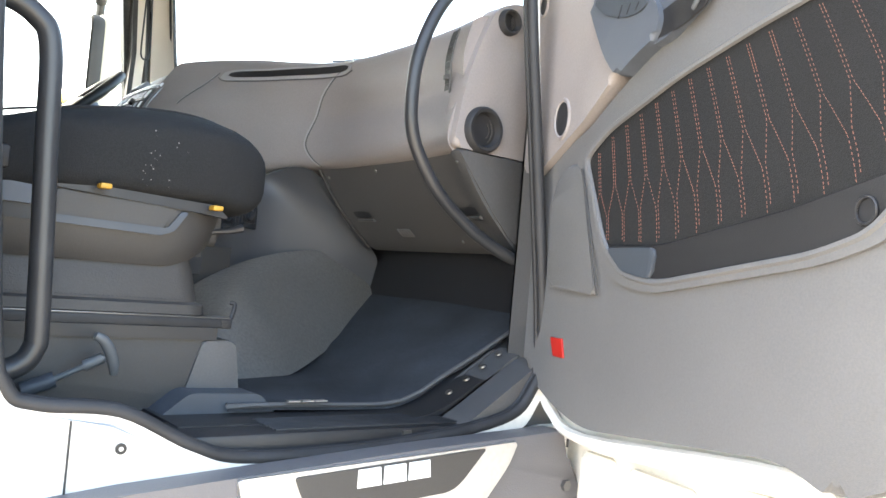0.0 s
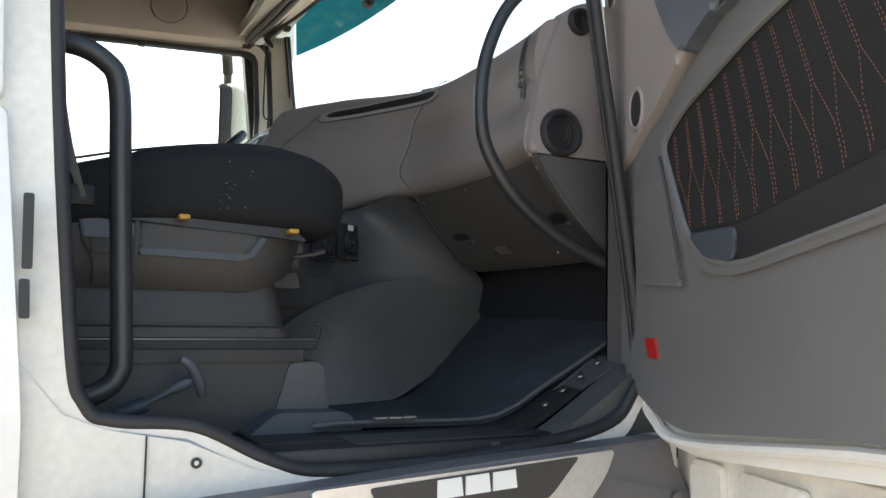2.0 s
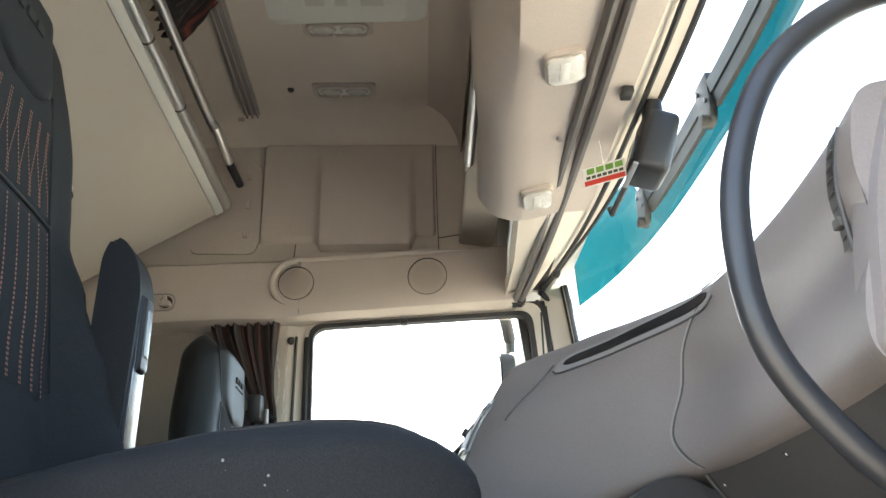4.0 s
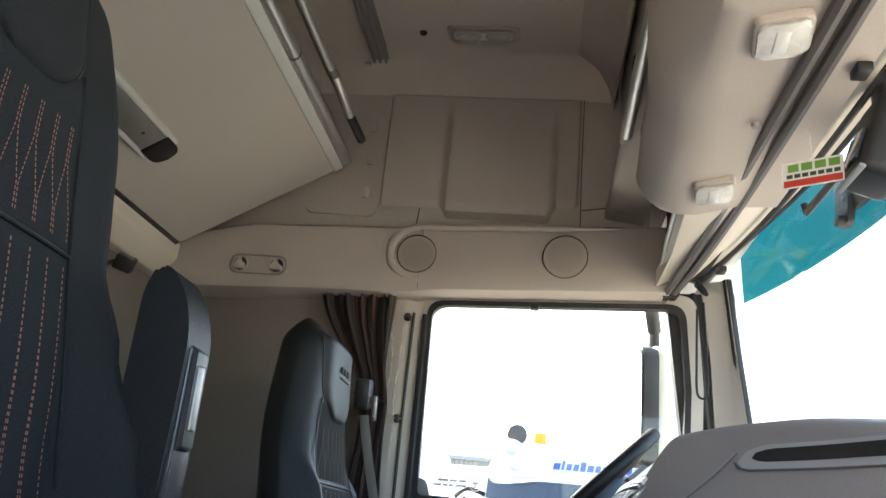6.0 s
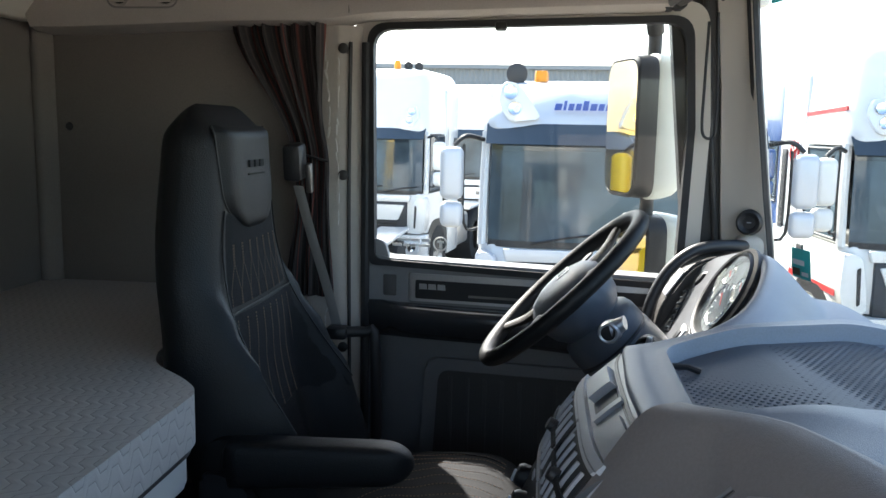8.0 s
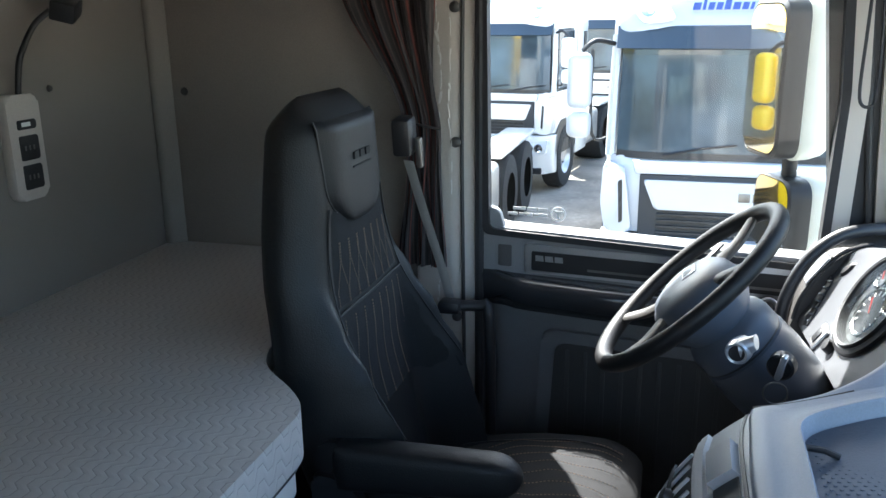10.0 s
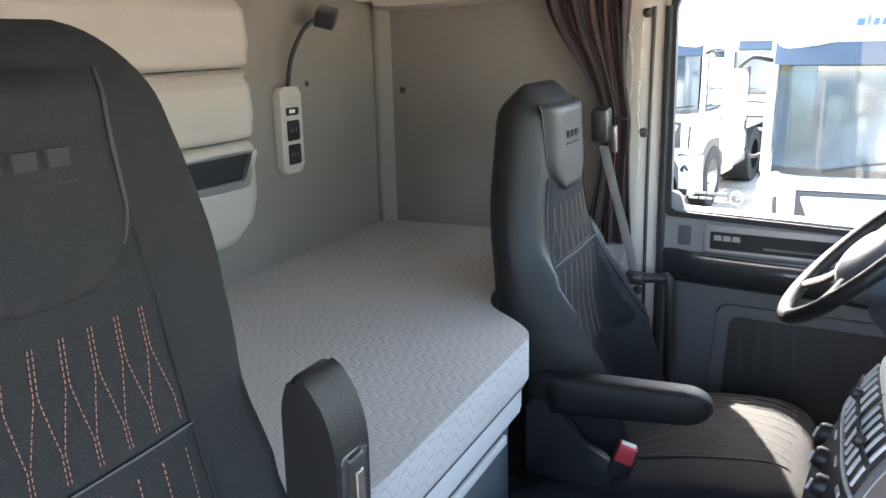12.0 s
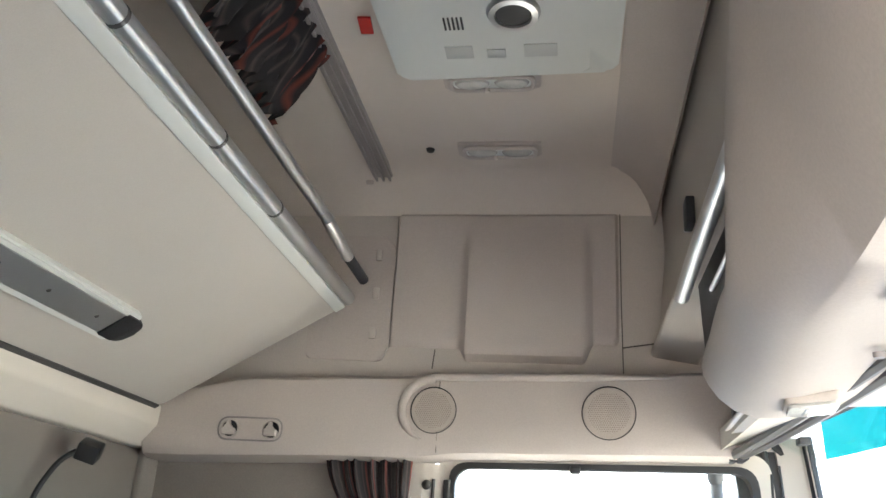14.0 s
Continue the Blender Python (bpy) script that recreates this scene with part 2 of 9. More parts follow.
def prism(poly, axis, a, b, bev=0.0, seg=2):
    """Stretches a 2D polygon from a to b along an axis. x: (y, z); y: (x, z); z: (x, y)."""
    bm = bmesh.new()

    def at(p, w):
        return {"x": (w, p[0], p[1]), "y": (p[0], w, p[1]), "z": (p[0], p[1], w)}[axis]
    lo = [bm.verts.new(at(p, a)) for p in poly]
    hi = [bm.verts.new(at(p, b)) for p in poly]
    n = len(poly)
    f0, f1 = bm.faces.new(lo[::-1]), bm.faces.new(hi)
    for k in range(n):
        bm.faces.new((lo[k], lo[(k + 1) % n], hi[(k + 1) % n], hi[k]))
    if bev:
        bmesh.ops.bevel(bm, geom=list(f0.edges) + list(f1.edges), offset=bev, segments=seg, affect="EDGES", profile=0.5)
    bmesh.ops.triangulate(bm, faces=[f for f in bm.faces if len(f.verts) > 4])
    return bm


def ringwall(outer, inner, axis, a, b):
    """A plate with a hole: outer and inner 2D outlines with the same count of points."""
    bm = bmesh.new()

    def at(p, w):
        return {"x": (w, p[0], p[1]), "y": (p[0], w, p[1]), "z": (p[0], p[1], w)}[axis]
    L = [[bm.verts.new(at(p, w)) for p in o] for o in (outer, inner) for w in (a, b)]
    oa, ob_, ia, ib = L
    n = len(outer)
    for k in range(n):
        j = (k + 1) % n
        bm.faces.new((oa[k], oa[j], ia[j], ia[k]))
        bm.faces.new((ob_[k], ib[k], ib[j], ob_[j]))
        bm.faces.new((oa[k], ob_[k], ob_[j], oa[j]))
        bm.faces.new((ia[k], ia[j], ib[j], ib[k]))
    return bm


def sheet(fn, nu, nv, thick=0.0, out=None):
    """A curved sheet fn(u, v) with u, v in 0 to 1; thick gives it a back, out is the way to it."""
    bm = bmesh.new()
    g = [[bm.verts.new(fn(i / nu, j / nv)) for j in range(nv + 1)] for i in range(nu + 1)]
    for i in range(nu):
        for j in range(nv):
            bm.faces.new((g[i][j], g[i + 1][j], g[i + 1][j + 1], g[i][j + 1]))
    if thick:
        o = Vector(out) * thick
        h = [[bm.verts.new(v.co + o) for v in row] for row in g]
        for i in range(nu):
            for j in range(nv):
                bm.faces.new((h[i][j], h[i][j + 1], h[i + 1][j + 1], h[i + 1][j]))
        for i in range(nu):
            bm.faces.new((g[i][0], h[i][0], h[i + 1][0], g[i + 1][0]))
            bm.faces.new((g[i][nv], g[i + 1][nv], h[i + 1][nv], h[i][nv]))
        for j in range(nv):
            bm.faces.new((g[0][j], g[0][j + 1], h[0][j + 1], h[0][j]))
            bm.faces.new((g[nu][j], h[nu][j], h[nu][j + 1], g[nu][j + 1]))
    return bm


def loft(rings, closed=True, cap=True):
    """Skin over rings of points with equal counts."""
    bm = bmesh.new()
    R = [[bm.verts.new(p) for p in ring] for ring in rings]
    n = len(R[0])
    for a, b in zip(R, R[1:]):
        for k in range(n if closed else n - 1):
            bm.faces.new((a[k], a[(k + 1) % n], b[(k + 1) % n], b[k]))
    if cap and closed:
        bm.faces.new(R[0][::-1])
        bm.faces.new(R[-1])
        bmesh.ops.triangulate(bm, faces=[f for f in bm.faces if len(f.verts) > 4])
    return bm


def lerp(a, b, t):
    return a + (b - a) * t


def curve_at(keys, t):
    """Smooth value between (t, value) keys."""
    if t <= keys[0][0]:
        return keys[0][1]
    for (a, va), (b, vb) in zip(keys, keys[1:]):
        if t <= b:
            s = (t - a) / (b - a)
            s = s * s * (3 - 2 * s)
            return va + (vb - va) * s
    return keys[-1][1]


def line_at(keys, t):
    for (a, va), (b, vb) in zip(keys, keys[1:]):
        if t <= b:
            return va + (vb - va) * max(0, t - a) / (b - a)
    return keys[-1][1]


def soft(bm, r, seg=3, ang=25):
    """Rounds the sharp edges."""
    bm.normal_update()
    ed = [e for e in bm.edges if len(e.link_faces) == 2 and e.calc_face_angle() > radians(ang)]
    bmesh.ops.bevel(bm, geom=ed, offset=r, segments=seg, affect="EDGES", profile=0.5)
    return bm

# ---------------------------------------------------------------- the cab shell
def structure(name, bm, material, label="", flat=False, angle=38):
    ob = part(name, bm, material, None, label, angle, flat)
    ob["kind"] = "structure"
    return ob


def side_y(x):
    """The inner plane of the driver's side, which draws in towards the front."""
    return 2.326 - 0.115 * x


ROOF = 3.67
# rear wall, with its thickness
structure("wall_rear", box(-0.93, -0.85, -0.08, 2.42, 1.55, 3.80, 0.01), WALLSH, "grey-beige lined rear wall of the sleeper")
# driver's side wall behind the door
structure("wall_driver_side", box(-0.85, -0.125, 2.305, 2.40, 1.55, 3.72, 0.004), WALLSH, "grey-beige lined side wall beside the bed")
structure("corner_trim", prism(fillet([(-0.852, 2.268), (-0.830, 2.268), (-0.800, 2.306), (-0.852, 2.306)], 0.01), "z", 2.10, 2.95), WALLSH, "rounded corner trim of the sleeper")
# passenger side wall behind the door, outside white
structure("wall_passenger_side", box(-0.85, -0.02, 0.0, 0.04, 1.55, 3.72, 0.004), WALLSH, "grey-beige lined side wall of the sleeper")

# outer skin behind the passenger door: two white panels with a joint
def skin_panel(name, pts, label):
    bm = prism(fillet(pts, 0.012, 3), "y", -0.085, -0.002, 0.006)
    return structure(name, bm, WHITE, label)


skin_panel("body_panel_upper", [(-0.95, 2.009), (-0.022, 2.009), (-0.036, 2.30), (-0.045, 2.9), (-0.045, 3.75), (-0.95, 3.75)], "white painted upper body panel of the cab")
skin_panel("body_panel_lower", [(-0.95, 1.2), (0.02, 1.2), (0.012, 1.66), (0.003, 1.76), (-0.018, 2.001), (-0.95, 2.001)], "white painted lower body panel of the cab")

structure("body_backing", box(-0.40, -0.012, -0.058, -0.003, 1.20, 2.92), DIRTY, "white painted post behind the body joint")
# door opening: frame round it with the rounded seal
OPEN = [(0.0, 2.88), (0.020, 2.20), (0.055, 1.76), (0.075, 1.672), (0.11, 1.652), (0.20, 1.642), (0.29, 1.598), (0.37, 1.578), (0.58, 1.582), (0.80, 1.612), (0.865, 1.66), (0.882, 1.74), (0.835, 2.05), (0.795, 2.30), (0.76, 2.60), (0.715, 2.88), (0.68, 2.92), (0.03, 2.92)]
open_line = [p.to_2d() for p in smooth_line([(x, z, 0) for x, z in OPEN], 6, True)]
cx, cz = 0.42, 2.25
def outer_frame(p):
    d = Vector((p.x - cx, p.y - cz))
    return Vector((cx + d.x * (1.005 if d.x > 0 else 1.10) + (0.006 if d.x > 0 else -0.03), cz + d.y * 1.035 + (0.01 if d.y > 0 else -0.006)))
frame_bm = ringwall([outer_frame(p) for p in open_line], open_line, "y", -0.062, -0.042)
structure("door_frame", frame_bm, DIRTY, "white painted frame of the passenger doorway")
seal = part("door_seal", tube([(p.x, -0.055, p.y) for p in open_line], 0.0095, 12, True, 0), RUBBER)
tagged(seal, "black rubber seal round the passenger doorway", "door seal", kind="structure")
seal_lip = part("seal_lip", tube([(lerp(p.x, cx, 0.003), -0.045, lerp(p.y, cz, 0.002)) for p in open_line], 0.0075, 8, True, 0), RUBBER, seal)

# sill below the door: dusty white panel, grey step skirt, silver plate
sill = [(-0.05, 1.30), (0.95, 1.30), (0.95, 1.60), (0.90, 1.60), (0.80, 1.585), (0.37, 1.562), (0.27, 1.585), (0.19, 1.63), (0.10, 1.64), (0.05, 1.66), (-0.05, 1.80)]
structure("sill_panel", prism([Vector(p) for p in sill], "y", -0.065, 0.02, 0.004), DIRTY, "dusty white painted sill panel under the doorway")
seam = part("panel_seam", box(0.1425, 0.1445, -0.068, -0.0655, 1.45, 1.635), RUBBER)
tagged(seam, "thin dark joint in the white sill panel", "body joint", kind="structure")
plug = thing("body_plug", (0.201, -0.066, 1.601), "small dark round plug in the white sill panel", "plug")
part("plug_ring", lathe([(0, 0), (0.0055, 0), (0.0065, 0.001), (0.0065, 0.003), (0, 0.003)], pose(0.201, -0.0655, 1.601, 90)), BLACKP, plug)
part("plug_dot", lathe([(0, 0.0036), (0.0022, 0.0034), (0.0028, 0.003)], pose(0.201, -0.0655, 1.601, 90), 12), DIRTY, plug)

for z0, z1 in ((1.823, 1.906), (1.769, 1.812)):
    sl_ = part("body_slot", prism(fillet([(0.004, z0), (0.015, z0), (0.013, z1), (0.002, z1)], 0.003, 3), "y", -0.0875, -0.080), BLACKP)
    tagged(sl_, "narrow black slot in the white door post", "body slot", kind="structure")
# plain closing of the cab below and in front
structure("cab_front", prism(fillet([(0.98, 0.55), (1.16, 0.60), (1.19, 1.20), (1.15, 2.20), (1.10, 2.235), (1.03, 2.235), (1.03, 1.0), (0.98, 0.95)], 0.03, 3), "y", -0.06, 2.38, 0.03), WHITE, "white front of the cab")
structure("cab_underside", box(-0.93, 1.0, 0.20, 2.10, 1.30, 1.549), BLACKP, "dark underside of the cab")
structure("cab_side_skirt", box(-0.93, 1.0, 2.33, 2.42, 1.0, 1.60, 0.02), WHITE, "white lower side of the cab")
# floor, tunnel and toe board
FLAT = 1.612
structure("floor", box(-0.85, 0.70, 0.03, 2.35, 1.55, 1.60), BLACKP, "dark cab floor")
def toe(u, v):
    x = lerp(0.30, 1.06, u)
    y = lerp(0.02, 1.0, v)
    z = FLAT - 0.006 + max(0, x - 0.69 + 0.03 * v) * 0.43 * min(1, max(0, (x - 0.64) / 0.16)) + 0.16 * max(0, x - 0.84)
    return (x, y, z)
structure("toe_board", sheet(toe, 30, 6, 0.03, (0, 0, -1)), BLACKP, "black floor that slopes up to the toe board")
structure("footwell_front", box(1.0, 1.03, -0.02, 2.3, 1.55, 2.20), BLACKP, "black front wall of the footwell")
structure("door_post_inner", prism([Vector(p) for p in [(0.90, 1.55), (1.05, 1.55), (1.05, 2.33), (0.90, 2.33), (0.905, 2.0)]], "y", -0.005, 0.05), DARKP, "dark inner side of the front post")

# A posts
def post(y0, y1, name, label, sgn):
    prof = []
    for z, xr, xf in ([(2.24, 0.915, 1.022), (2.45, 0.900, 0.992), (2.70, 0.887, 0.960), (2.93, 0.863, 0.935)] if sgn > 0 else [(2.345, 0.840, 0.983), (2.45, 0.835, 0.975), (2.70, 0.825, 0.965), (2.93, 0.80, 0.955)]):
        ya, yb = (side_y(xr) - 0.012, side_y(xf) - 0.03) if sgn > 0 else (0.012, 0.03)
        o = 0.11 * sgn
        prof.append([(xr, ya, z), (xr + 0.05, ya - 0.03 * sgn, z), (xf - 0.012, yb - 0.032 * sgn, z), (xf, yb, z), (xf + 0.03, yb + o * 0.6, z), (xr, ya + o, z)])
    po = structure(name, loft(prof), CREAM, label)
    part("edge_seal", tube([Vector(r[2]).lerp(Vector(r[3]), 0.45) for r in prof], 0.013, 8), RUBBER, po, "black windscreen edge seal")
post(0, 0, "post_driver_side", "cream trimmed front post between side window and windscreen", 1)
post(0, 0, "post_passenger_side", "cream trimmed front post beside the doorway", -1)

# ceiling with a coved edge, one mesh
def ceil_fn(u, v):
    y = lerp(-0.02, 2.30, v)
    x = lerp(-0.86, 0.62, u)
    e = min(v, 1 - v)
    return (x, y, ROOF - 0.12 * max(0, 1 - e / 0.07) ** 2)
structure("ceiling", sheet(ceil_fn, 6, 40, 0.05, (0, 0, 1)), BEIGEC, "beige cloth covered cab ceiling")
structure("roof_skin", box(-0.95, 1.0, -0.1, 2.45, 3.74, 3.79, 0.02), WHITE, "white cab roof")

structure("outer_wall_driver_side", box(-0.93, 1.02, 2.36, 2.42, 2.90, 3.78, 0.01), WHITE, "white outer wall of the high roof")
structure("outer_wall_passenger_side", box(-0.93, 1.02, -0.085, -0.04, 2.925, 3.78, 0.01), WHITE, "white outer wall of the high roof")
def cove(u, v):
    a = v * math.pi / 2
    return (0.47 + 0.125 * math.sin(a), lerp(-0.02, 2.34, u), ROOF - 0.005 - 0.13 * (1 - math.cos(a)))
structure("ceiling_cove", sheet(cove, 4, 10, 0.02, (0.4, 0, 0.6)), BEIGE, "beige cove between ceiling and overhead cabinet")
# upper side walls: lining panel with two raised fields, both sides
def side_lining(sgn, name):
    base = 2.285 if sgn > 0 else -0.005
    bm = bmesh.new()
    bm = box(-0.85, 0.72, base, base + 0.03 * sgn, 2.95, 3.66) if sgn > 0 else box(-0.85, 0.72, base - 0.03, base, 2.95, 3.66)
    ob = structure(name, bm, GREYWALL, "beige side lining above the shelf")
    ob["label"] = "grey-beige side lining with pressed fields"
    y0 = base - 0.001 * sgn
    def sm(a, b, t):
        t = min(1, max(0, (t - a) / (b - a)))
        return t * t * (3 - 2 * t)
    def pressed(u, v):
        """One pressed panel: a flat field with a fuller middle that fades out upwards."""
        x = lerp(-0.157, 0.494, u)
        mid = sm(0.045, 0.072, x) * (1 - sm(0.395, 0.425, x))
        zb = lerp(lerp(3.158, 3.178, sm(0.2, 0.3, x)), 3.122, mid)
        z = lerp(zb, 3.575, v)
        d = 0.016 * sm(0, 0.012, min(u, 1 - u)) + 0.026 * mid * sm(0, 0.20, 3.575 - z)
        d = d * sm(0, 0.045, v) * sm(0, 0.03, 1 - v)
        return (x, y0 - (d - 0.002) * sgn, z)
    part("lining_field", sheet(pressed, 72, 30), BEIGE, ob, "pressed beige field")
    for pts in ([(0.500, 3.66), (0.500, 3.30), (0.503, 3.10)], [(0.500, 3.172), (0.60, 3.188)], [(-0.40, 3.592), (0.0, 3.588), (0.50, 3.580)], [(-0.02, 3.155), (-0.025, 3.10)]):
        part("lining_seam", tube([(x, y0 - 0.0005 * sgn, z) for x, z in pts], 0.0018, 6), SEAMD, ob)
    part("lining_ridge", prism(fillet([(-0.40, 3.12), (-0.17, 3.115), (-0.155, 3.16), (-0.155, 3.46), (-0.19, 3.50), (-0.40, 3.50)], 0.02, 4), "y", y0, y0 - 0.006 * sgn, 0.004), BEIGE, ob)
    for k, z in enumerate((3.18, 3.30, 3.42)):
        part("lining_clip", box(-0.215, -0.195, y0 - 0.012 * sgn if sgn > 0 else y0, y0 if sgn > 0 else y0 + 0.012, z, z + 0.035, 0.003), GREYWALL, ob)
    return ob
side_lining(1, "lining_driver_side")
side_lining(-1, "lining_passenger_side")

# speaker shelf over the side window
def header(sgn):
    nm = "header_driver_side" if sgn > 0 else "header_passenger_side"
    def wy(x):
        w = 2.205 - 0.02 * curve_at([(-0.8, 1), (-0.3, 0.8), (0.0, 0.0)], x) - 0.118 * max(0, x - 0.05)
        return w if sgn > 0 else 2.27 - w
    rings = []
    for i in range(25):
        x = lerp(-0.80, 0.76, i / 24)
        f = wy(x)
        b = 2.32 if sgn > 0 else -0.035
        zb = curve_at([(-0.8, 2.818), (-0.1, 2.838), (0.1, 2.858), (0.76, 2.866)], x)
        zt = curve_at([(-0.8, 3.00), (-0.5, 3.05), (0.2, 3.075), (0.76, 3.08)], x)
        s = sgn
        ring = [(x, b, zb - 0.004), (x, f + 0.045 * s, zb - 0.002), (x, f + 0.014 * s, zb + 0.006), (x, f - 0.002 * s, zb + 0.03), (x, f + 0.001 * s, zb + 0.08), (x, f + 0.004 * s, zt - 0.05), (x, f + 0.014 * s, zt - 0.012), (x, f + 0.032 * s, zt), (x, b, zt + 0.004)]
        rings.append(ring)
    ob = structure(nm, loft(rings), BEIGE, "beige moulded speaker shelf above the side window")
    return ob, wy
hd, hwy = header(1)
header(-1)
def on_header(x, z, d):
    """Frame on the face of the driver's side shelf: z axis out of it."""
    a = math.degrees(math.atan(-0.118)) if x > 0.02 else 0
    return pose(x, hwy(x) - d, z) @ pose(0, 0, 0, 90, 0, 0) @ pose(0, 0, 0, 0, a, 0)
part("header_seam", box(0.0122, 0.0130, 2.2035, 2.21, 2.86, 3.05), GREYP, hd)
for x, ring in ((0.0, True), (0.457, False)):
    s = thing("loudspeaker", (x, hwy(x), 2.97), "round beige loudspeaker grille in the shelf", "loudspeaker", "speakers over the window")
    r = 0.062 if x < 0.2 else 0.068
    part("rim", lathe([(r, -0.004), (r + 0.0004, 0.0018), (r - 0.001, 0.0022), (r - 0.0022, 0.0012), (r - 0.0022, -0.003)], on_header(x, 2.97, 0.001), 48), GREYP, s)
    part("grille", lathe([(0, 0.004), (r * 0.6, 0.0036), (r - 0.004, 0.0015), (r - 0.004, -0.002)], on_header(x, 2.97, 0.001), 48), SPKG, s)
    def dots(r=r, x=x):
        bm = bmesh.new()
        m = on_header(x, 2.97, 0.0025)
        for i in range(-9, 10):
            for j in range(-9, 10):
                px, py = i * 0.0056 + (0.0028 if j % 2 else 0), j * 0.0052
                if px * px + py * py < (r * 0.78) ** 2:
                    b = [bm.verts.new(m @ Vector((px + dx, py + dy, 0.0032))) for dx, dy in ((-.001, -.001), (.001, -.001), (.001, .001), (-.001, .001))]
                    bm.faces.new(b)
        return bm
    part("perforation", dots(), SPKH, s, flat=True)
    if ring:
        arc = [(x - (r + 0.022) * math.cos(a), hwy(x) - 0.001, 2.97 + (r + 0.022) * math.sin(a)) for a in [math.radians(v) for v in range(-70, 95, 8)]]
        part("moulding", tube(arc, lambda t: 0.012 * min(1, 0.25 + 3 * t), 10), BEIGE, s)
bead = tube([(lerp(-0.01, 0.62, i / 12), hwy(lerp(-0.01, 0.62, i / 12)) - 0.001, 3.060) for i in range(13)], lambda t: 0.010 * min(1, 0.2 + 2.4 * (1 - t)), 10)
part("header_bead", bead, BEIGE, hd)
# coat hooks in a recessed plate
hk = thing("coat_hook_plate", (-0.49, hwy(-0.49), 2.90), "beige oval plate with two coat hooks on the shelf", "coat hooks")
oval = fillet([(-0.585, 2.868), (-0.405, 2.868), (-0.405, 2.928), (-0.585, 2.928)], 0.029, 6)
part("backplate", prism(oval, "y", hwy(-0.49) - 0.006, hwy(-0.49) + 0.01, 0.003), BEIGE, hk)
part("plate_edge", tube([(p.x, hwy(-0.49) - 0.006, p.y) for p in oval], 0.0024, 6, True), TAUPE, hk)
HKF = hwy(-0.49) - 0.006
for hx in (-0.552, -0.434):
    part("hook_cup", lathe([(0.021, 0.0), (0.0235, 0.0035), (0.026, 0.002), (0.0265, -0.002)], pose(hx, HKF, 2.898, 90), 24), BEIGE, hk)
    part("hook_well", lathe([(0, 0.0006), (0.0212, 0.0006)], pose(hx, HKF, 2.898, 90), 24), BLACKP, hk)
    part("hook", soft(prism(fillet([(hx - 0.019, 2.880), (hx + 0.019, 2.880), (hx + 0.019, 2.896), (hx + 0.005, 2.902), (hx + 0.003, 2.918), (hx - 0.006, 2.918), (hx - 0.008, 2.902), (hx - 0.019, 2.896)], 0.004, 3), "y", HKF - 0.016, HKF - 0.001, 0.003), 0.001, 1), BEIGE, hk)

# ---------------------------------------------------------------- driver's door with window
def dpt(x, z, d=0.0):
    return (x, side_y(x) - d, z)


def on_door(poly, d0, d1, bev=0.0):
    """Polygon in (x, z) on the driver's door plane, from depth d0 to d1 inwards."""
    bm = prism([Vector(p) for p in poly], "y", -d0, -d1, bev)
    for v in bm.verts:
        v.co.y += side_y(v.co.x)
    return bm


WIN = fillet([(0.062, 2.255), (0.805, 2.235), (0.815, 2.60), (0.80, 2.842), (0.055, 2.832)], [0.02, 0.02, 0, 0.05, 0.05], 6)
def scaled(poly, k, off=0.0):
    c = Vector((0.43, 2.54))
    return [Vector((c.x + (p.x - c.x) * (1 + k), c.y + (p.y - c.y) * (1 + k * 1.2))) for p in poly]
dd = thing("driver_door", (0.43, 2.30, 1.6), "grey driver door with chrome strip and window frame", "door", kind="structure")
fr = ringwall(scaled(WIN, 0.045), WIN, "y", 0.005, -0.03)
for v in fr.verts:
    v.co.y += side_y(v.co.x)
part("window_frame", fr, RUBBER, dd, "black rubber window frame")
fr2 = ringwall(scaled(WIN, 0.135), scaled(WIN, 0.043), "y", 0.03, -0.018)
for v in fr2.verts:
    v.co.y += side_y(v.co.x)
part("window_surround", fr2, CREAM, dd, "cream painted window surround")
pane = part("pane", on_door([tuple(p) for p in scaled(WIN, 0.01)], -0.004, 0.0), PANE, dd)
pane.visible_shadow = False
top = on_door(fillet([(0.03, 2.08), (0.84, 2.08), (0.84, 2.245), (0.10, 2.258), (0.03, 2.275)], 0.006), -0.05, 0.02, 0.006)
part("front_frame", on_door([(0.836, 2.22), (1.0, 2.22), (0.96, 2.90), (0.764, 2.90)], -0.045, -0.003), BLACKP, dd, "black front window frame")
part("frame_strip", tube([(0.906, side_y(0.906) - 0.004, 2.24), (0.841, side_y(0.841) - 0.004, 2.90)], 0.007, 8), GREYP, dd)
DOORU = mat("mid grey door trim", (0.235, 0.235, 0.240), 0.45, bump=(900, 0.2), var=(4, 0.08), fine=(300, 0.05))
part("upper_trim", top, DOORU, dd, "grey upper trim under the window")
part("lower_panel", on_door(fillet([(0.03, 1.56), (0.86, 1.56), (0.86, 2.085), (0.03, 2.085)], 0.01), -0.05, -0.005, 0.004), DOORP, dd)
part("strip_frame", on_door(fillet([(0.155, 2.150), (0.80, 2.150), (0.80, 2.222), (0.155, 2.222)], 0.006), 0.02, 0.025, 0.002), ALU, dd, "silver edged trim strip")
part("strip_insert", on_door(fillet([(0.172, 2.158), (0.80, 2.158), (0.80, 2.206), (0.172, 2.206)], 0.004), 0.024, 0.028, 0.001), BLACKP, dd)
for k in range(3):
    part("badge_bar", on_door([(0.182 + 0.024 * k, 2.183), (0.203 + 0.024 * k, 2.183), (0.201 + 0.024 * k, 2.197), (0.182 + 0.024 * k, 2.197)], 0.028, 0.030), ALU, dd)
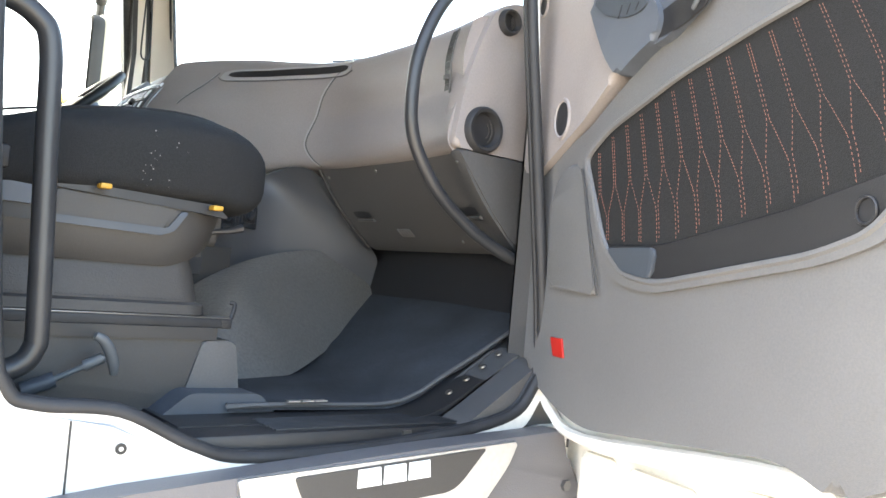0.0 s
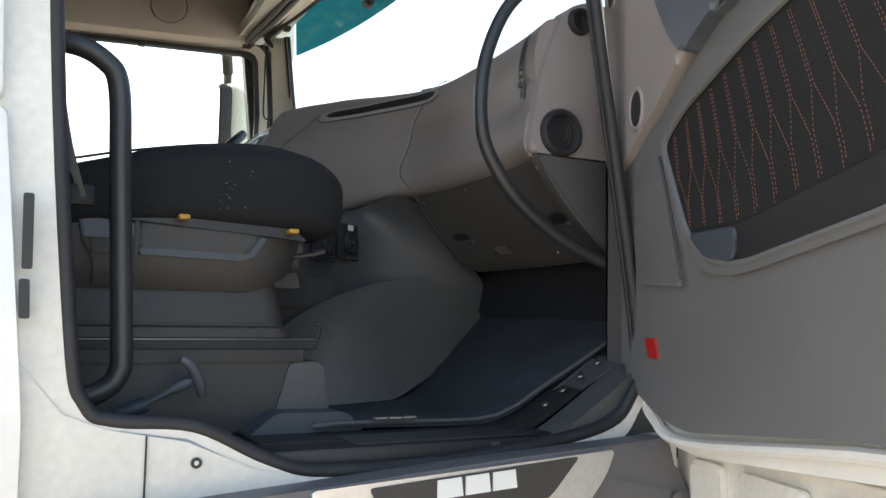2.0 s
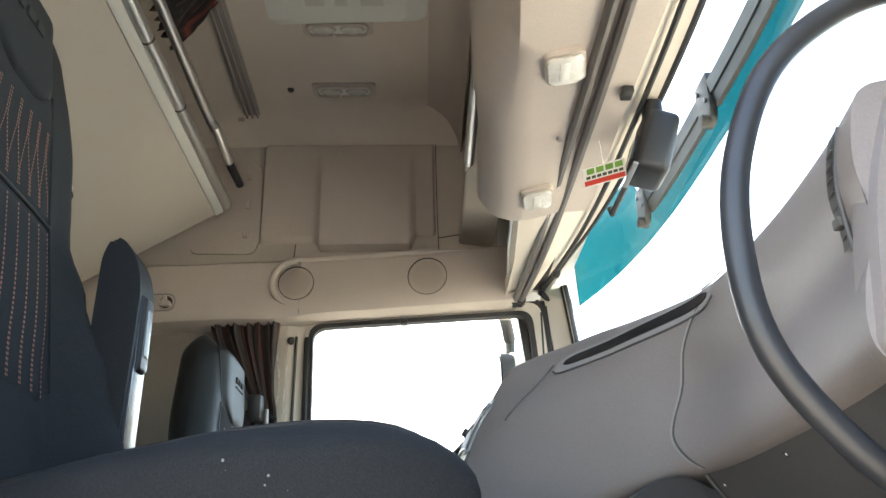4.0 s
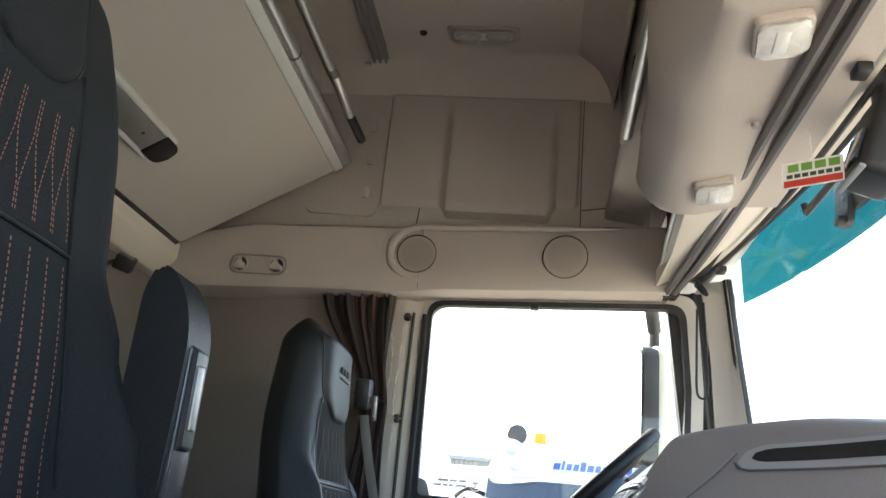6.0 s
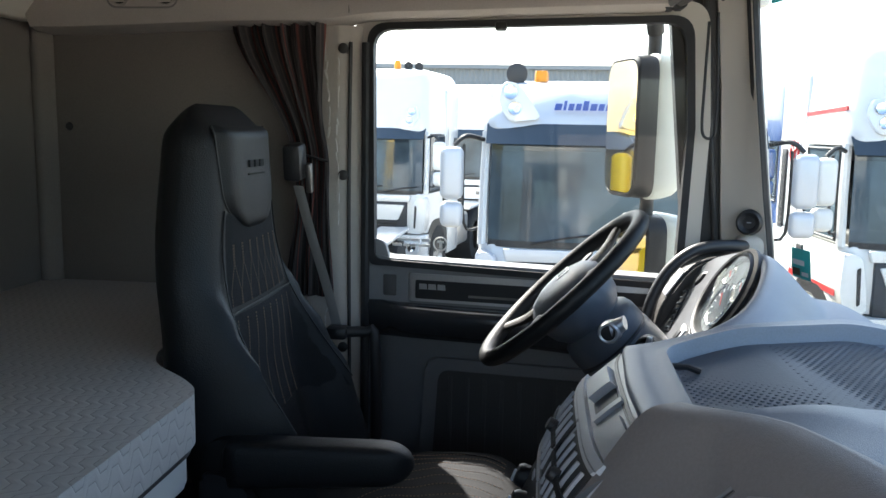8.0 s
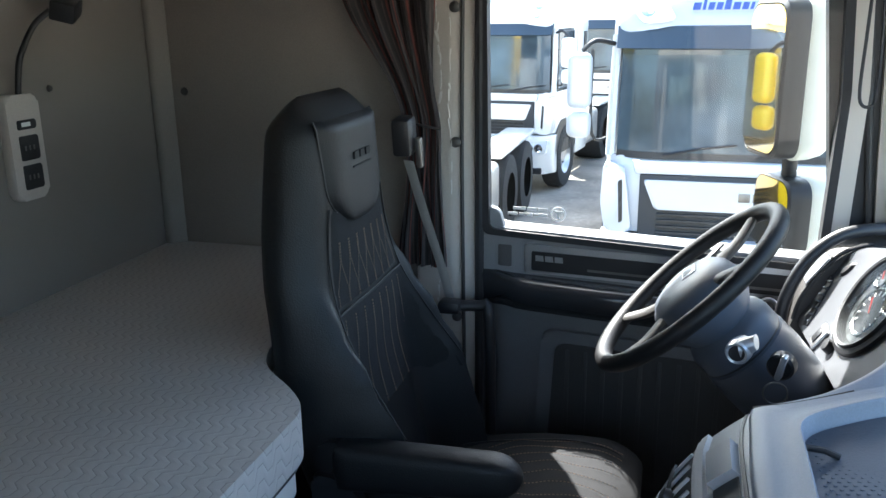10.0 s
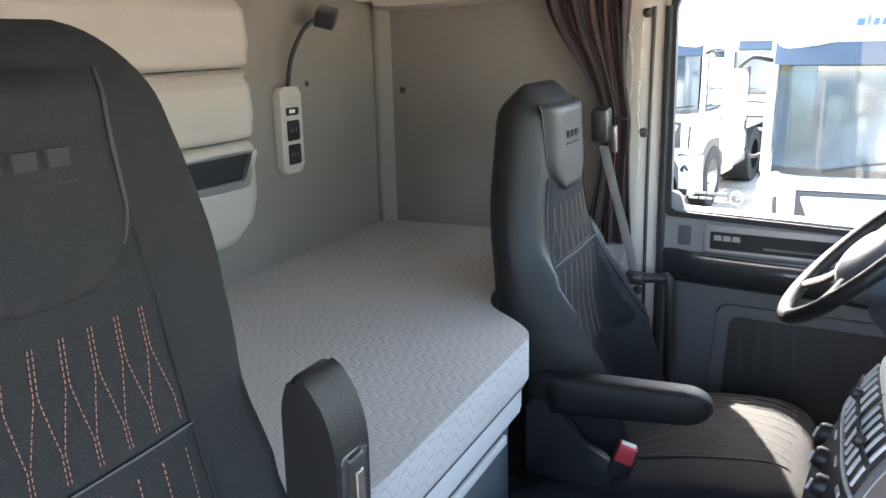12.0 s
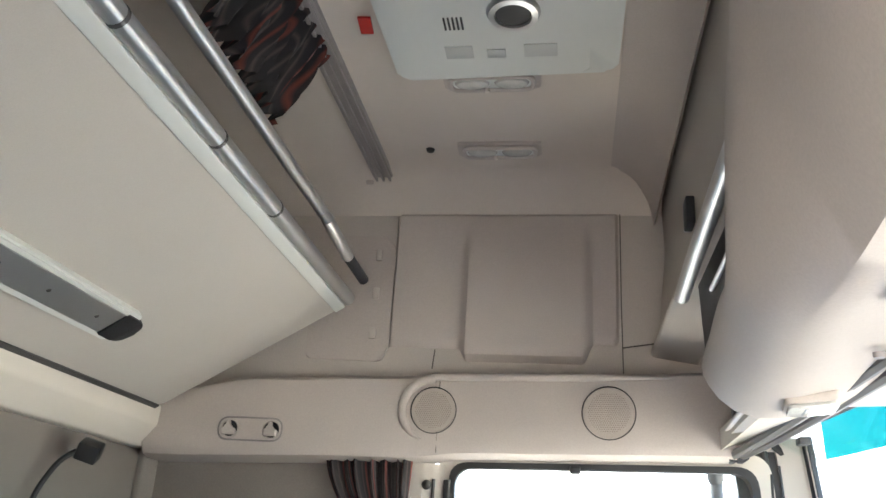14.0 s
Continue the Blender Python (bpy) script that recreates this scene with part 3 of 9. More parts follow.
part("strip_line", on_door([(0.31, 2.168), (0.80, 2.168), (0.80, 2.174), (0.31, 2.174)], 0.0275, 0.029), STEEL, dd)
arm = []
for i in range(25):
    x = lerp(0.045, 0.80, i / 24)
    d = curve_at([(0.045, 0.03), (0.16, 0.098), (0.36, 0.106), (0.5, 0.092), (0.8, 0.085)], x)
    z = curve_at([(0.045, 2.138), (0.35, 2.136), (0.8, 2.118)], x)
    arm.append([(x, side_y(x) + 0.01, z + 0.004), (x, side_y(x) - d + 0.030, z + 0.010), (x, side_y(x) - d + 0.010, z + 0.008), (x, side_y(x) - d, z - 0.004), (x, side_y(x) - d + 0.004, z - 0.034), (x, side_y(x) - d * 0.6, z - 0.075), (x, side_y(x) + 0.01, z - 0.095)])
part("armrest", loft(arm), GLOSSB, dd, "black door armrest ledge", 60)
part("pocket_frame", on_door(fillet([(0.18, 1.62), (0.86, 1.62), (0.86, 2.00), (0.20, 2.00)], 0.03), -0.006, 0.012, 0.006), DOORP, dd)
part("pocket_field", on_door(fillet([(0.215, 1.60), (0.86, 1.60), (0.86, 1.97), (0.235, 1.97)], 0.03), 0.0115, 0.016, 0.002), GREYP, dd, "dark cloth door field")
for k in range(13):
    x0 = 0.262 + 0.045 * k
    part("field_rib", on_door([(x0, 1.63), (x0 + 0.010, 1.63), (x0 + 0.010, 1.955), (x0, 1.955)], 0.0155, 0.0180, 0.001), GREYP, dd)
mk = part("mirror_switch", moved(lathe([(0.014, 0.004), (0.017, 0.009), (0.021, 0.008), (0.023, 0.0)], pose(0, 0, 0, 90), 24), pose(0.712, side_y(0.712) - 0.075, 2.145, -35)), SATIN, dd, "silver ringed mirror switch")
part("switch_cap", moved(lathe([(0, 0.010), (0.010, 0.009), (0.013, 0.002)], pose(0, 0, 0, 90), 20), pose(0.712, side_y(0.712) - 0.075, 2.145, -35)), BLACKP, mk)
part("door_switch", on_door(fillet([(0.085, 2.16), (0.12, 2.16), (0.12, 2.215), (0.085, 2.215)], 0.004), 0.019, 0.0225, 0.002), DARKP, dd)
part("latch_trim", on_door(fillet([(0.03, 2.25), (0.10, 2.252), (0.085, 2.30), (0.045, 2.31)], 0.01), -0.01, 0.014, 0.004), DOORU, dd)
clip = thing("window_clip", dpt(0.375, 2.84), "small black clip on the top window edge", "clip")
part("clip_body", box(0.36, 0.388, side_y(0.37) - 0.045, side_y(0.37) - 0.012, 2.826, 2.846, 0.005), BLACKP, clip)

# B post trim behind the driver's door
bpost = structure("post_trim", prism(fillet([(-0.13, 2.306), (-0.125, 2.285), (-0.03, 2.278), (0.0, 2.290), (0.035, 2.31), (0.035, 2.36), (-0.13, 2.36)], 0.008, 3), "z", 1.60, 2.84), GREYWALL, "grey post trim with curtain buttons behind the side window")
part("post_seal", tube([(0.036, 2.297, 1.62), (0.036, 2.297, 2.80)], 0.011, 8), RUBBER, bpost)
for z in (2.784, 2.469, 2.02):
    b = thing("curtain_button", (-0.018, 2.272, z), "small round grey curtain button on the post trim", "button", "curtain buttons")
    part("button_cap", lathe([(0, 0.007), (0.008, 0.006), (0.013, 0.002), (0.013, -0.004)], pose(-0.018, 2.276, z, 90), 16), GREYP, b)
tape = thing("plastic_film_strip", (-0.058, 2.275, 2.0), "torn shiny remains of clear tape along the post trim", "film strip")
rt_ = random.Random(11)
FILM = mat("shiny torn film", (0.72, 0.70, 0.66), 0.15, coat=0.6)
def flakes(x_of, z_hi, z_lo, wd):
    """Small crinkled scraps of film along a line, with gaps."""
    bm = bmesh.new()
    z = z_hi
    while z > z_lo:
        h = rt_.uniform(0.010, 0.030)
        if rt_.random() < 0.80:
            w = wd * rt_.uniform(0.3, 1.0)
            x = x_of(z) + rt_.gauss(0, 0.0016)
            x2 = x_of(z - h) + rt_.gauss(0, 0.0016)
            q = [(x - w, z), (x + w * 0.6, z + 0.002), ((x + x2) / 2 + w, z - h / 2), (x2 + w * 0.4, z - h), (x2 - w * 0.7, z - h + 0.002)]
            lo = [bm.verts.new((a, 2.2785 - max(0, a + 0.125) * 0.072, b)) for a, b in q]
            hi = [bm.verts.new((a, 2.2770 - max(0, a + 0.125) * 0.072 - rt_.uniform(0.0, 0.0022), b)) for a, b in q]
            bm.faces.new(hi)
            for k in range(5):
                bm.faces.new((lo[k], lo[(k + 1) % 5], hi[(k + 1) % 5], hi[k]))
        z -= h * rt_.uniform(0.8, 1.3)
    return bm
scraps = part("film_remnant", flakes(lambda z: -0.062 + 0.010 * math.sin(z * 15) - 0.02 * max(0, z - 2.70) * -4, 2.80, 2.03, 0.0036), FILM, tape, flat=True)
scraps["kind"] = "stuff"
scraps = part("film_remnant", flakes(lambda z: -0.030 + 0.004 * math.sin(z * 19), 2.76, 2.36, 0.0020), FILM, tape, flat=True)
scraps["kind"] = "stuff"
part("post_piping", tube([(0.0, 2.283, 2.80), (-0.004, 2.283, 2.4), (0.0, 2.285, 1.75)], 0.005, 6, False, 6), GREYP, bpost)

# ---------------------------------------------------------------- windscreen and front header
def ws(u, v, o=0.0):
    """Windscreen: u across from passenger to driver, v up."""
    y = lerp(0.03, 2.215, u)
    w = (y - 1.1225) / 1.0925
    return (1.125 - lerp(0.098, 0.135, v) * abs(w) ** 2.8 - 0.055 * v - 0.075 * max(0, (v - 0.86) / 0.14) ** 2 + o, y - o * 0.3 * w, lerp(2.24, 2.985 - 0.06 * abs(w) ** 6, v))
wsp = part("windscreen", sheet(lambda u, v: ws(u, v), 32, 8, 0.006, (1, 0, 0)), PANE)
tagged(wsp, "large curved windscreen, clear glass", "windscreen", kind="structure")
wsp.visible_shadow = False
edge = [ws(u / 24, 1.0) for u in range(25)] + [ws(1, 1 - v / 8) for v in range(1, 9)] + [ws(1 - u / 24, 0) for u in range(1, 25)] + [ws(0, v / 8) for v in range(1, 8)]
structure("windscreen_seal", tube([Vector(p) + Vector((-0.006, 0, 0)) for p in edge], 0.012, 8, True), RUBBER, "black rubber seal round the windscreen")

# header trim from overhead cabinet to the glass
def hdr(u, v):
    y = lerp(0.0, 2.24, u)
    w = (y - 1.1225) / 1.0925
    xf = 0.995 - 0.115 * abs(w) ** 2.8
    x = lerp(0.72, xf, v)
    z = line_at([(0, 2.885), (0.35, 2.90), (0.7, 2.94), (1, 2.978 - 0.055 * abs(w) ** 6)], v)
    return (x, y, z + 0.006 * math.sin(v * 9))
structure("front_header", sheet(hdr, 30, 12, 0.05, (0, 0, 1)), CREAM, "cream trim between overhead cabinet and windscreen")
structure("front_closure", box(0.76, 0.93, -0.05, 2.4, 3.14, 3.18), WHITE, "cab roof above the windscreen")
structure("front_roof_wall", box(0.93, 0.975, -0.05, 2.4, 3.01, 3.76), WHITE, "front of the high roof")
def hdr_rail(v, r, mate, nm, dz=-0.020, u0=0.02, u1=0.97, lab="dark curtain rail along the windscreen header"):
    t = thing(nm, hdr(0.5, v), lab, "rail")
    part("end_stop", lathe([(0, 0.02), (r * 1.5, 0.018), (r * 1.5, -0.02), (0, -0.022)], Matrix.Translation(Vector(hdr(u1, v)) + Vector((0, 0, dz))) @ pose(0, 0, 0, 90), 10), BLACKP, t)
    part("bar", tube([Vector(hdr(lerp(u0, u1, k / 24), v)) + Vector((0, 0, dz)) for k in range(25)], r, 8), mate, t)
    return t
RAILB = mat("dark brown rail", (0.09, 0.08, 0.075), 0.45, var=(8, 0.1))
hdr_rail(0.20, 0.012, RAILB, "curtain_rail", lab="dark brown curtain rail along the windscreen header")
hdr_rail(0.32, 0.012, RAILB, "curtain_rail", lab="dark brown curtain rail along the windscreen header")
hdr_rail(0.76, 0.007, BLACKP, "sunblind_roller", lab="black sunblind roller at the windscreen top")

# teal visor outside, hung on dark beams and brackets
def vis(u, v):
    y = lerp(-0.02, 2.265, u)
    w = (y - 1.1225) / 1.0925
    e = min(1, max(0, (abs(w) - 0.54) / 0.08))
    top = 3.015 + 0.14 * e * e * (3 - 2 * e)
    return (1.128 - 0.125 * abs(w) ** 2.8 + 0.010 * (1 - v), y, lerp(2.903 - 0.010 * abs(w) ** 3, top, v))
def on_vis(y, dx, z):
    w = (y - 1.1225) / 1.0925
    return Vector((1.128 - 0.125 * abs(w) ** 2.8 + dx, y, z))
visor = thing("sun_visor", (1.12, 1.12, 2.90), "teal tinted outside sun visor above the windscreen", "sun visor")
part("visor_panel", sheet(vis, 40, 6, 0.005, (1, 0, 0)), TEAL, visor)
VBEAM = mat("dark visor beam", (0.05, 0.048, 0.045), 0.4, var=(6, 0.2))
for y0, y1 in ((0.50, 1.09), (1.13, 1.63)):
    for z0, z1, dx in ((2.945, 2.975, -0.020), (2.978, 3.012, -0.028)):
        part("beam", loft([[on_vis(lerp(y0, y1, k / 8), dx, z0), on_vis(lerp(y0, y1, k / 8), dx + 0.012, z0), on_vis(lerp(y0, y1, k / 8), dx + 0.012, z1), on_vis(lerp(y0, y1, k / 8), dx - 0.004, z1)] for k in range(9)]), VBEAM, visor, "dark visor beam")
for y in (0.58, 1.12, 1.655):
    a = on_vis(y, -0.012, 2.915)
    part("bracket", moved(prism(fillet([(-0.020, 0.0), (0.022, -0.004), (0.028, 0.03), (0.05, 0.045), (0.05, 0.125), (-0.035, 0.125), (-0.03, 0.04)], 0.010, 3), "x", -0.020, -0.002, 0.003), Matrix.Translation(a)), BLACKP, visor, "black hinge bracket")
    part("bracket_knob", lathe([(0, 0.015), (0.014, 0.012), (0.015, -0.01), (0, -0.012)], Matrix.Translation(a) @ pose(-0.026, 0.002, 0.010, 0, 90)), BLACKP, visor)
    for dy, dz in ((-0.01, 0.06), (0.03, 0.10)):
        part("bracket_bolt", lathe([(0, 0.005), (0.006, 0.004), (0.006, 0)], Matrix.Translation(a) @ pose(-0.020, dy, dz, 0, -90), 8), STEEL, visor)

# ---------------------------------------------------------------- dashboard
XF = [(0.04, 0.765), (0.2, 0.79), (0.4, 0.80), (0.6, 0.785), (0.75, 0.70), (0.9, 0.595), (1.05, 0.53), (1.25, 0.51), (1.42, 0.53), (1.52, 0.58)]
def dash_x(y):
    """Smooth flow through the keys, with no flats at them."""
    for i in range(len(XF) - 1):
        (a, va), (b, vb) = XF[i], XF[i + 1]
        if y <= b or i == len(XF) - 2:
            s = (min(max(y, a), b) - a) / (b - a)
            p, q = XF[max(0, i - 1)], XF[min(len(XF) - 1, i + 2)]
            ma = (vb - p[1]) / (b - p[0]) * (b - a)
            mb_ = (q[1] - va) / (q[0] - a) * (b - a)
            return (2 * s ** 3 - 3 * s * s + 1) * va + (s ** 3 - 2 * s * s + s) * ma + (3 * s * s - 2 * s ** 3) * vb + (s ** 3 - s * s) * mb_
def front_x(y):
    w = (y - 1.1225) / 1.0925
    return 1.115 - 0.100 * abs(w) ** 2.8
dash = thing("dashboard", (0.8, 1.1, 2.0), "taupe and charcoal truck dashboard", "dashboard")
def dash_ring(y):
    x = dash_x(y)
    c = curve_at([(0.62, 0), (0.92, 1)], y)
    zt = 2.318 + 0.026 * c - 0.014 * curve_at([(0.94, 0), (1.04, 1)], y)
    lean = 0.02 + 0.075 * c - 0.05 * curve_at([(0.93, 0), (1.03, 1)], y)
    zl = lerp(2.052, 2.02, c)
    f = front_x(y) - 0.015
    g = 0.05 * curve_at([(0.85, 0), (1.06, 1)], y)
    return [(f, y, zt - 0.045), (x + lean + 0.12, y, zt - 0.035), (x + lean + 0.045, y, zt - 0.004), (x + lean + 0.018, y, zt - 0.010), (x + lean * 0.86 + 0.004, y, zt - 0.030), (x + lean * 0.45 - g * 0.25, y, zt - 0.085), (x + 0.012 * (1 - c) - g * 0.5, y, zt - 0.14), (x - 0.006 - g * 0.8, y, zt - 0.195), (x - 0.012 - g, y, zl + 0.03), (x - g, y, zl + 0.008), (x + 0.03 - g, y, zl), (f, y, zl)]
def dash_line(y):
    """The section of the upper panel, smoothed over its face."""
    r = dash_ring(y)
    return [Vector(r[0]), Vector(r[1])] + smooth_line(r[2:11], 5) + [Vector(r[11])]
def face(y, z, off=0.0):
    """A point of the face at height z, moved out by off."""
    P = smooth_line(dash_ring(y)[2:11], 5)
    P = P[4:]
    for a, b in zip(P, P[1:]):
        if b.z <= z <= a.z:
            p = a.lerp(b, (a.z - z) / max(1e-6, a.z - b.z))
            return p + Vector((-0.85, -0.35, 0.25)) * off
    return P[0 if z > P[0].z else -1] + Vector((-0.85, -0.35, 0.25)) * off
ys = [0.10, 0.105, 0.12, 0.15] + [0.18 + 0.02 * k for k in range(43)]
part("upper_panel", loft([dash_line(y) for y in ys]), TAUPE, dash, "taupe soft-touch upper panel", 60)
def dtop(u, v):
    y = lerp(0.105, 0.66, u)
    r = dash_ring(y)
    return (lerp(r[2][0] + 0.004, r[0][0], v), y, r[2][2] + 0.004 - 0.02 * v)
part("top_skin", sheet(dtop, 30, 4, 0.004, (0, 0, 1)), DTOP, dash, "blue-grey top of the dashboard")
# long slot under the top edge, with its lip below
def slotband(z0, z1, d, y0, y1, n=26):
    rr = []
    for k in range(n + 1):
        y = lerp(y0, y1, k / n)
        hh = min(1, 0.25 + 14 * min(k / n, 1 - k / n)) ** 0.6
        zm = 2.285
        ring = []
        for z in (z1, z0):
            ring.append(face(y, zm + z * hh, d))
        rr.append([ring[0] + Vector((0.006, 0.003, 0)), ring[0], ring[1], ring[1] + Vector((0.006, 0.003, 0))])
    return loft(rr)
part("slot", slotband(-0.009, 0.008, 0.0035, 0.555, 0.872), BLACKP, dash, "dark storage slot")
part("slot_rim", slotband(-0.018, 0.014, 0.0022, 0.545, 0.890), TAUPEL, dash, "paler moulded surround")
part("slot_edge", slotband(-0.0205, -0.0180, 0.0026, 0.535, 0.895), DARKP, dash)
# seams on the face
def seam_line(keys, off):
    return [face(y, z, off) for y, z in [(p.x, p.y) for p in smooth_line([(a, b, 0) for a, b in keys], 5)]]
for kk in ([(0.572, 2.284), (0.596, 2.255), (0.624, 2.195), (0.632, 2.13), (0.622, 2.095), (0.574, 2.046)], [(0.905, 2.290), (0.912, 2.26), (0.93, 2.20)]):
    part("face_seam", tube([p + Vector((0, -0.003, 0)) for p in seam_line(kk, 0.0002)], 0.0014, 6), DARKP, dash)
    part("seam_roll", tube([p + Vector((0, 0.003, 0)) for p in seam_line(kk, 0.0002)], 0.0022, 8), TAUPEL, dash)
part("loose_cord", tube([face(0.525, 2.305, 0.004), face(0.535, 2.312, 0.008), face(0.555, 2.306, 0.006), face(0.545, 2.298, 0.005), face(0.575, 2.300, 0.004)], 0.0016, 6, False, 5), PAPERW, dash)
# end cap with air vents
cap = fillet([(0.765, 2.0635), (0.80, 2.063), (0.96, 2.0625), (1.06, 2.062), (1.06, 2.34), (0.89, 2.350), (0.840, 2.330), (0.785, 2.20)], [0.02, 0.0, 0.0, 0, 0, 0.02, 0.04, 0.06], 5)
part("end_cap", prism(cap, "y", 0.084, 0.125, 0.010, 3), TAUPE, dash, "pinkish taupe end cap")
def vent(x, z, r, y=0.084):
    m = pose(x, y, z, 90)
    v = part("air_vent", lathe([(r * 0.74, 0.0006), (r * 0.78, 0.006), (r * 0.84, 0.012), (r * 0.98, 0.013), (r * 1.09, 0.008), (r * 1.13, -0.004)], m, 40), RUBBER, dash, "round black air vent")
    part("vent_back", lathe([(0, 0.0008), (r * 0.76, 0.0008)], m, 28), BLACKP, v)
    for k in (0.62, 0.40):
        part("vent_rib", moved(tube([(r * k * 0.9 * math.cos(a), r * k * math.sin(a), 0.002) for a in [q * 0.15 - 1.0 for q in range(14)]], 0.0012, 6), m), GREYP, v)
vent(0.828, 2.102, 0.038)
vent(0.868, 2.308, 0.022)
# upright air vent in the curved front near the door
def vface(u, v, off):
    return face(lerp(0.146, 0.166, u), lerp(2.176, 2.290, v), off)
part("side_vent_frame", sheet(lambda u, v: vface(u, v, 0.0025), 8, 10), BLACKP, dash)
for k in range(7):
    v = 0.10 + 0.12 * k
    part("side_vent_blade", tube([vface(0.12, v, 0.003), vface(0.5, v, 0.0035), vface(0.88, v, 0.003)], 0.0009, 6), DARKP, dash)
part("vent_knob", moved(box(-0.004, 0.004, -0.007, 0.007, -0.005, 0.005, 0.002), Matrix.Translation(vface(0.5, 0.2, 0.006))), DARKP, dash)
part("vent_trim", tube([vface(-0.1, -0.05, 0.001), vface(-0.12, 0.5, 0.001), vface(-0.05, 1.02, 0.001)], 0.002, 6, False, 5), DARKP, dash)
part("vent_glass_strip", sheet(lambda u, v: Vector(dash_ring(lerp(0.11, 0.56, u))[2]) + Vector((0.01 + 0.05 * v, 0, 0.008 - 0.004 * v)), 10, 2, 0.003, (0, 0, 1)), DARKGL, dash, "glossy strip along the windscreen vent")

# knee panel below
def knee(u, v):
    y = lerp(0.085, 0.600, u)
    x = line_at([(0, dash_x(y) + 0.010), (0.55, dash_x(y) + 0.090), (1, dash_x(y) + 0.158)], v)
    return (x - 0.012 * math.sin(v * math.pi), y, lerp(2.056, 1.895, v))
part("knee_panel", sheet(knee, 14, 10, 0.03, (0.6, 0, -0.2)), DARKP, dash, "charcoal knee panel with finger slots")
kend = fillet([(0.776, 2.0605), (0.858, 1.968), (0.922, 1.905), (1.05, 1.90), (1.05, 2.0605)], [0.006, 0.0, 0.02, 0, 0])
part("knee_end", prism(kend, "y", 0.082, 0.11, 0.006), DARKP, dash)
def on_knee(u, v, out=0.0):
    p = Vector(knee(u, v))
    return p + Vector((-0.62, 0, -0.78)) * out
def kpatch(nm, u0, u1, v0, v1, o, m_, r=0.3):
    def fn(a, b):
        e = 1 - r * abs(2 * a - 1) ** 3
        return on_knee(lerp(u0, u1, a), (v0 + v1) / 2 + (b - 0.5) * (v1 - v0) * e, o)
    part(nm, sheet(fn, 10, 4), m_, dash)
for u, v in ((0.88, 0.60), (0.12, 0.60)):
    kpatch("finger_slot", u - 0.055, u + 0.055, v - 0.07, v + 0.015, 0.0025, BLACKP)
    part("slot_lip", tube([on_knee(u + d, v + 0.05, 0.001) for d in (-0.055, -0.03, 0.0, 0.03, 0.055)], 0.006, 8, False, 4, 0.6), DARKP, dash)
for k in range(5):
    p = on_knee(0.66, 0.80, 0.003)
    part("knee_rib", moved(box(-0.012, 0.012, -0.002, 0.002, -0.002, 0.003, 0.001), pose(p.x, p.y - 0.02 + 0.01 * k, p.z, 0, 38, 0)), DARKP, dash)
for u, v in ((0.97, 0.1), (0.62, 0.06), (0.04, 0.08), (0.30, 0.9)):
    p = on_knee(u, v, 0.002)
    part("screw", lathe([(0, 0.002), (0.003, 0.002), (0.004, 0)], pose(p.x, p.y, p.z, 0, -128, 0), 10), STEEL, dash)
part("knee_piping", tube([Vector(knee(1.0, v / 10)) + Vector((-0.003, 0.003, -0.001)) for v in range(11)], 0.003, 6), GREYP, dash)

# console side below the centre, with two sockets
CB = smooth_line([(0.36, 0.42, 0), (0.46, 0.535, 0), (0.60, 0.645, 0), (0.72, 0.70, 0), (0.88, 0.675, 0), (1.0, 0.66, 0)], 6)
CTOP = smooth_line([(0.50, 1.03, 2.015), (0.545, 0.95, 2.018), (0.62, 0.86, 2.022), (0.70, 0.722, 2.032), (0.778, 0.606, 2.050), (0.93, 0.604, 1.905)], 6)
def console(u, v):
    """Console side: upright below, leaning in to the edge of the upper panel above."""
    k = u * (len(CB) - 1)
    i = min(int(k), len(CB) - 2)
    p, q = CB[i].lerp(CB[i + 1], k - i), CTOP[i].lerp(CTOP[i + 1], k - i)
    zm = curve_at([(0, 1.985), (0.55, 1.985), (0.9, 1.86)], u)
    if v < 0.6:
        w = v / 0.6
        return Vector((p.x + 0.012 * (1 - w), p.y + 0.02 * (1 - w) - 0.01, lerp(1.80, zm, w)))
    w = (v - 0.6) / 0.4
    a = Vector((p.x, p.y - 0.01, zm))
    c = Vector((p.x, p.y - 0.01, max(q.z, zm)))
    return a * (1 - w) ** 2 + (a.lerp(c, 0.5).lerp(q, 0.15)) * 2 * w * (1 - w) + q * w * w
csl = thing("centre_console", (0.7, 1.0, 1.62), "dark grey side of the centre console", "console")
part("console_side", sheet(console, 30, 16, 0.02, (-0.3, 0.9, 0)), CONS, csl, "dark blue-grey console side")
part("grey_bracket", prism(fillet([(0.40, 1.832), (0.495, 1.834), (0.482, 1.872), (0.40, 1.872)], 0.004), "y", 0.49, 0.51, 0.002), PALEG, csl)
part("cavity_back", box(0.36, 0.60, 0.60, 0.64, 1.60, 1.86), BLACKP, csl)
for k in range(3):
    part("hose", tube([(0.34, 0.50 + 0.02 * k, 1.80), (0.40, 0.50 + 0.02 * k, 1.79), (0.44, 0.49 + 0.02 * k, 1.74), (0.45, 0.48 + 0.02 * k, 1.64)], 0.006, 8, False, 5), RUBBER, csl)
part("console_block", box(0.56, 1.0, 0.74, 1.34, 1.60, 2.03, 0.02), BLACKP, csl)
part("console_block_rear", box(0.44, 0.60, 0.70, 1.45, 1.60, 1.74, 0.02), BLACKP, csl)
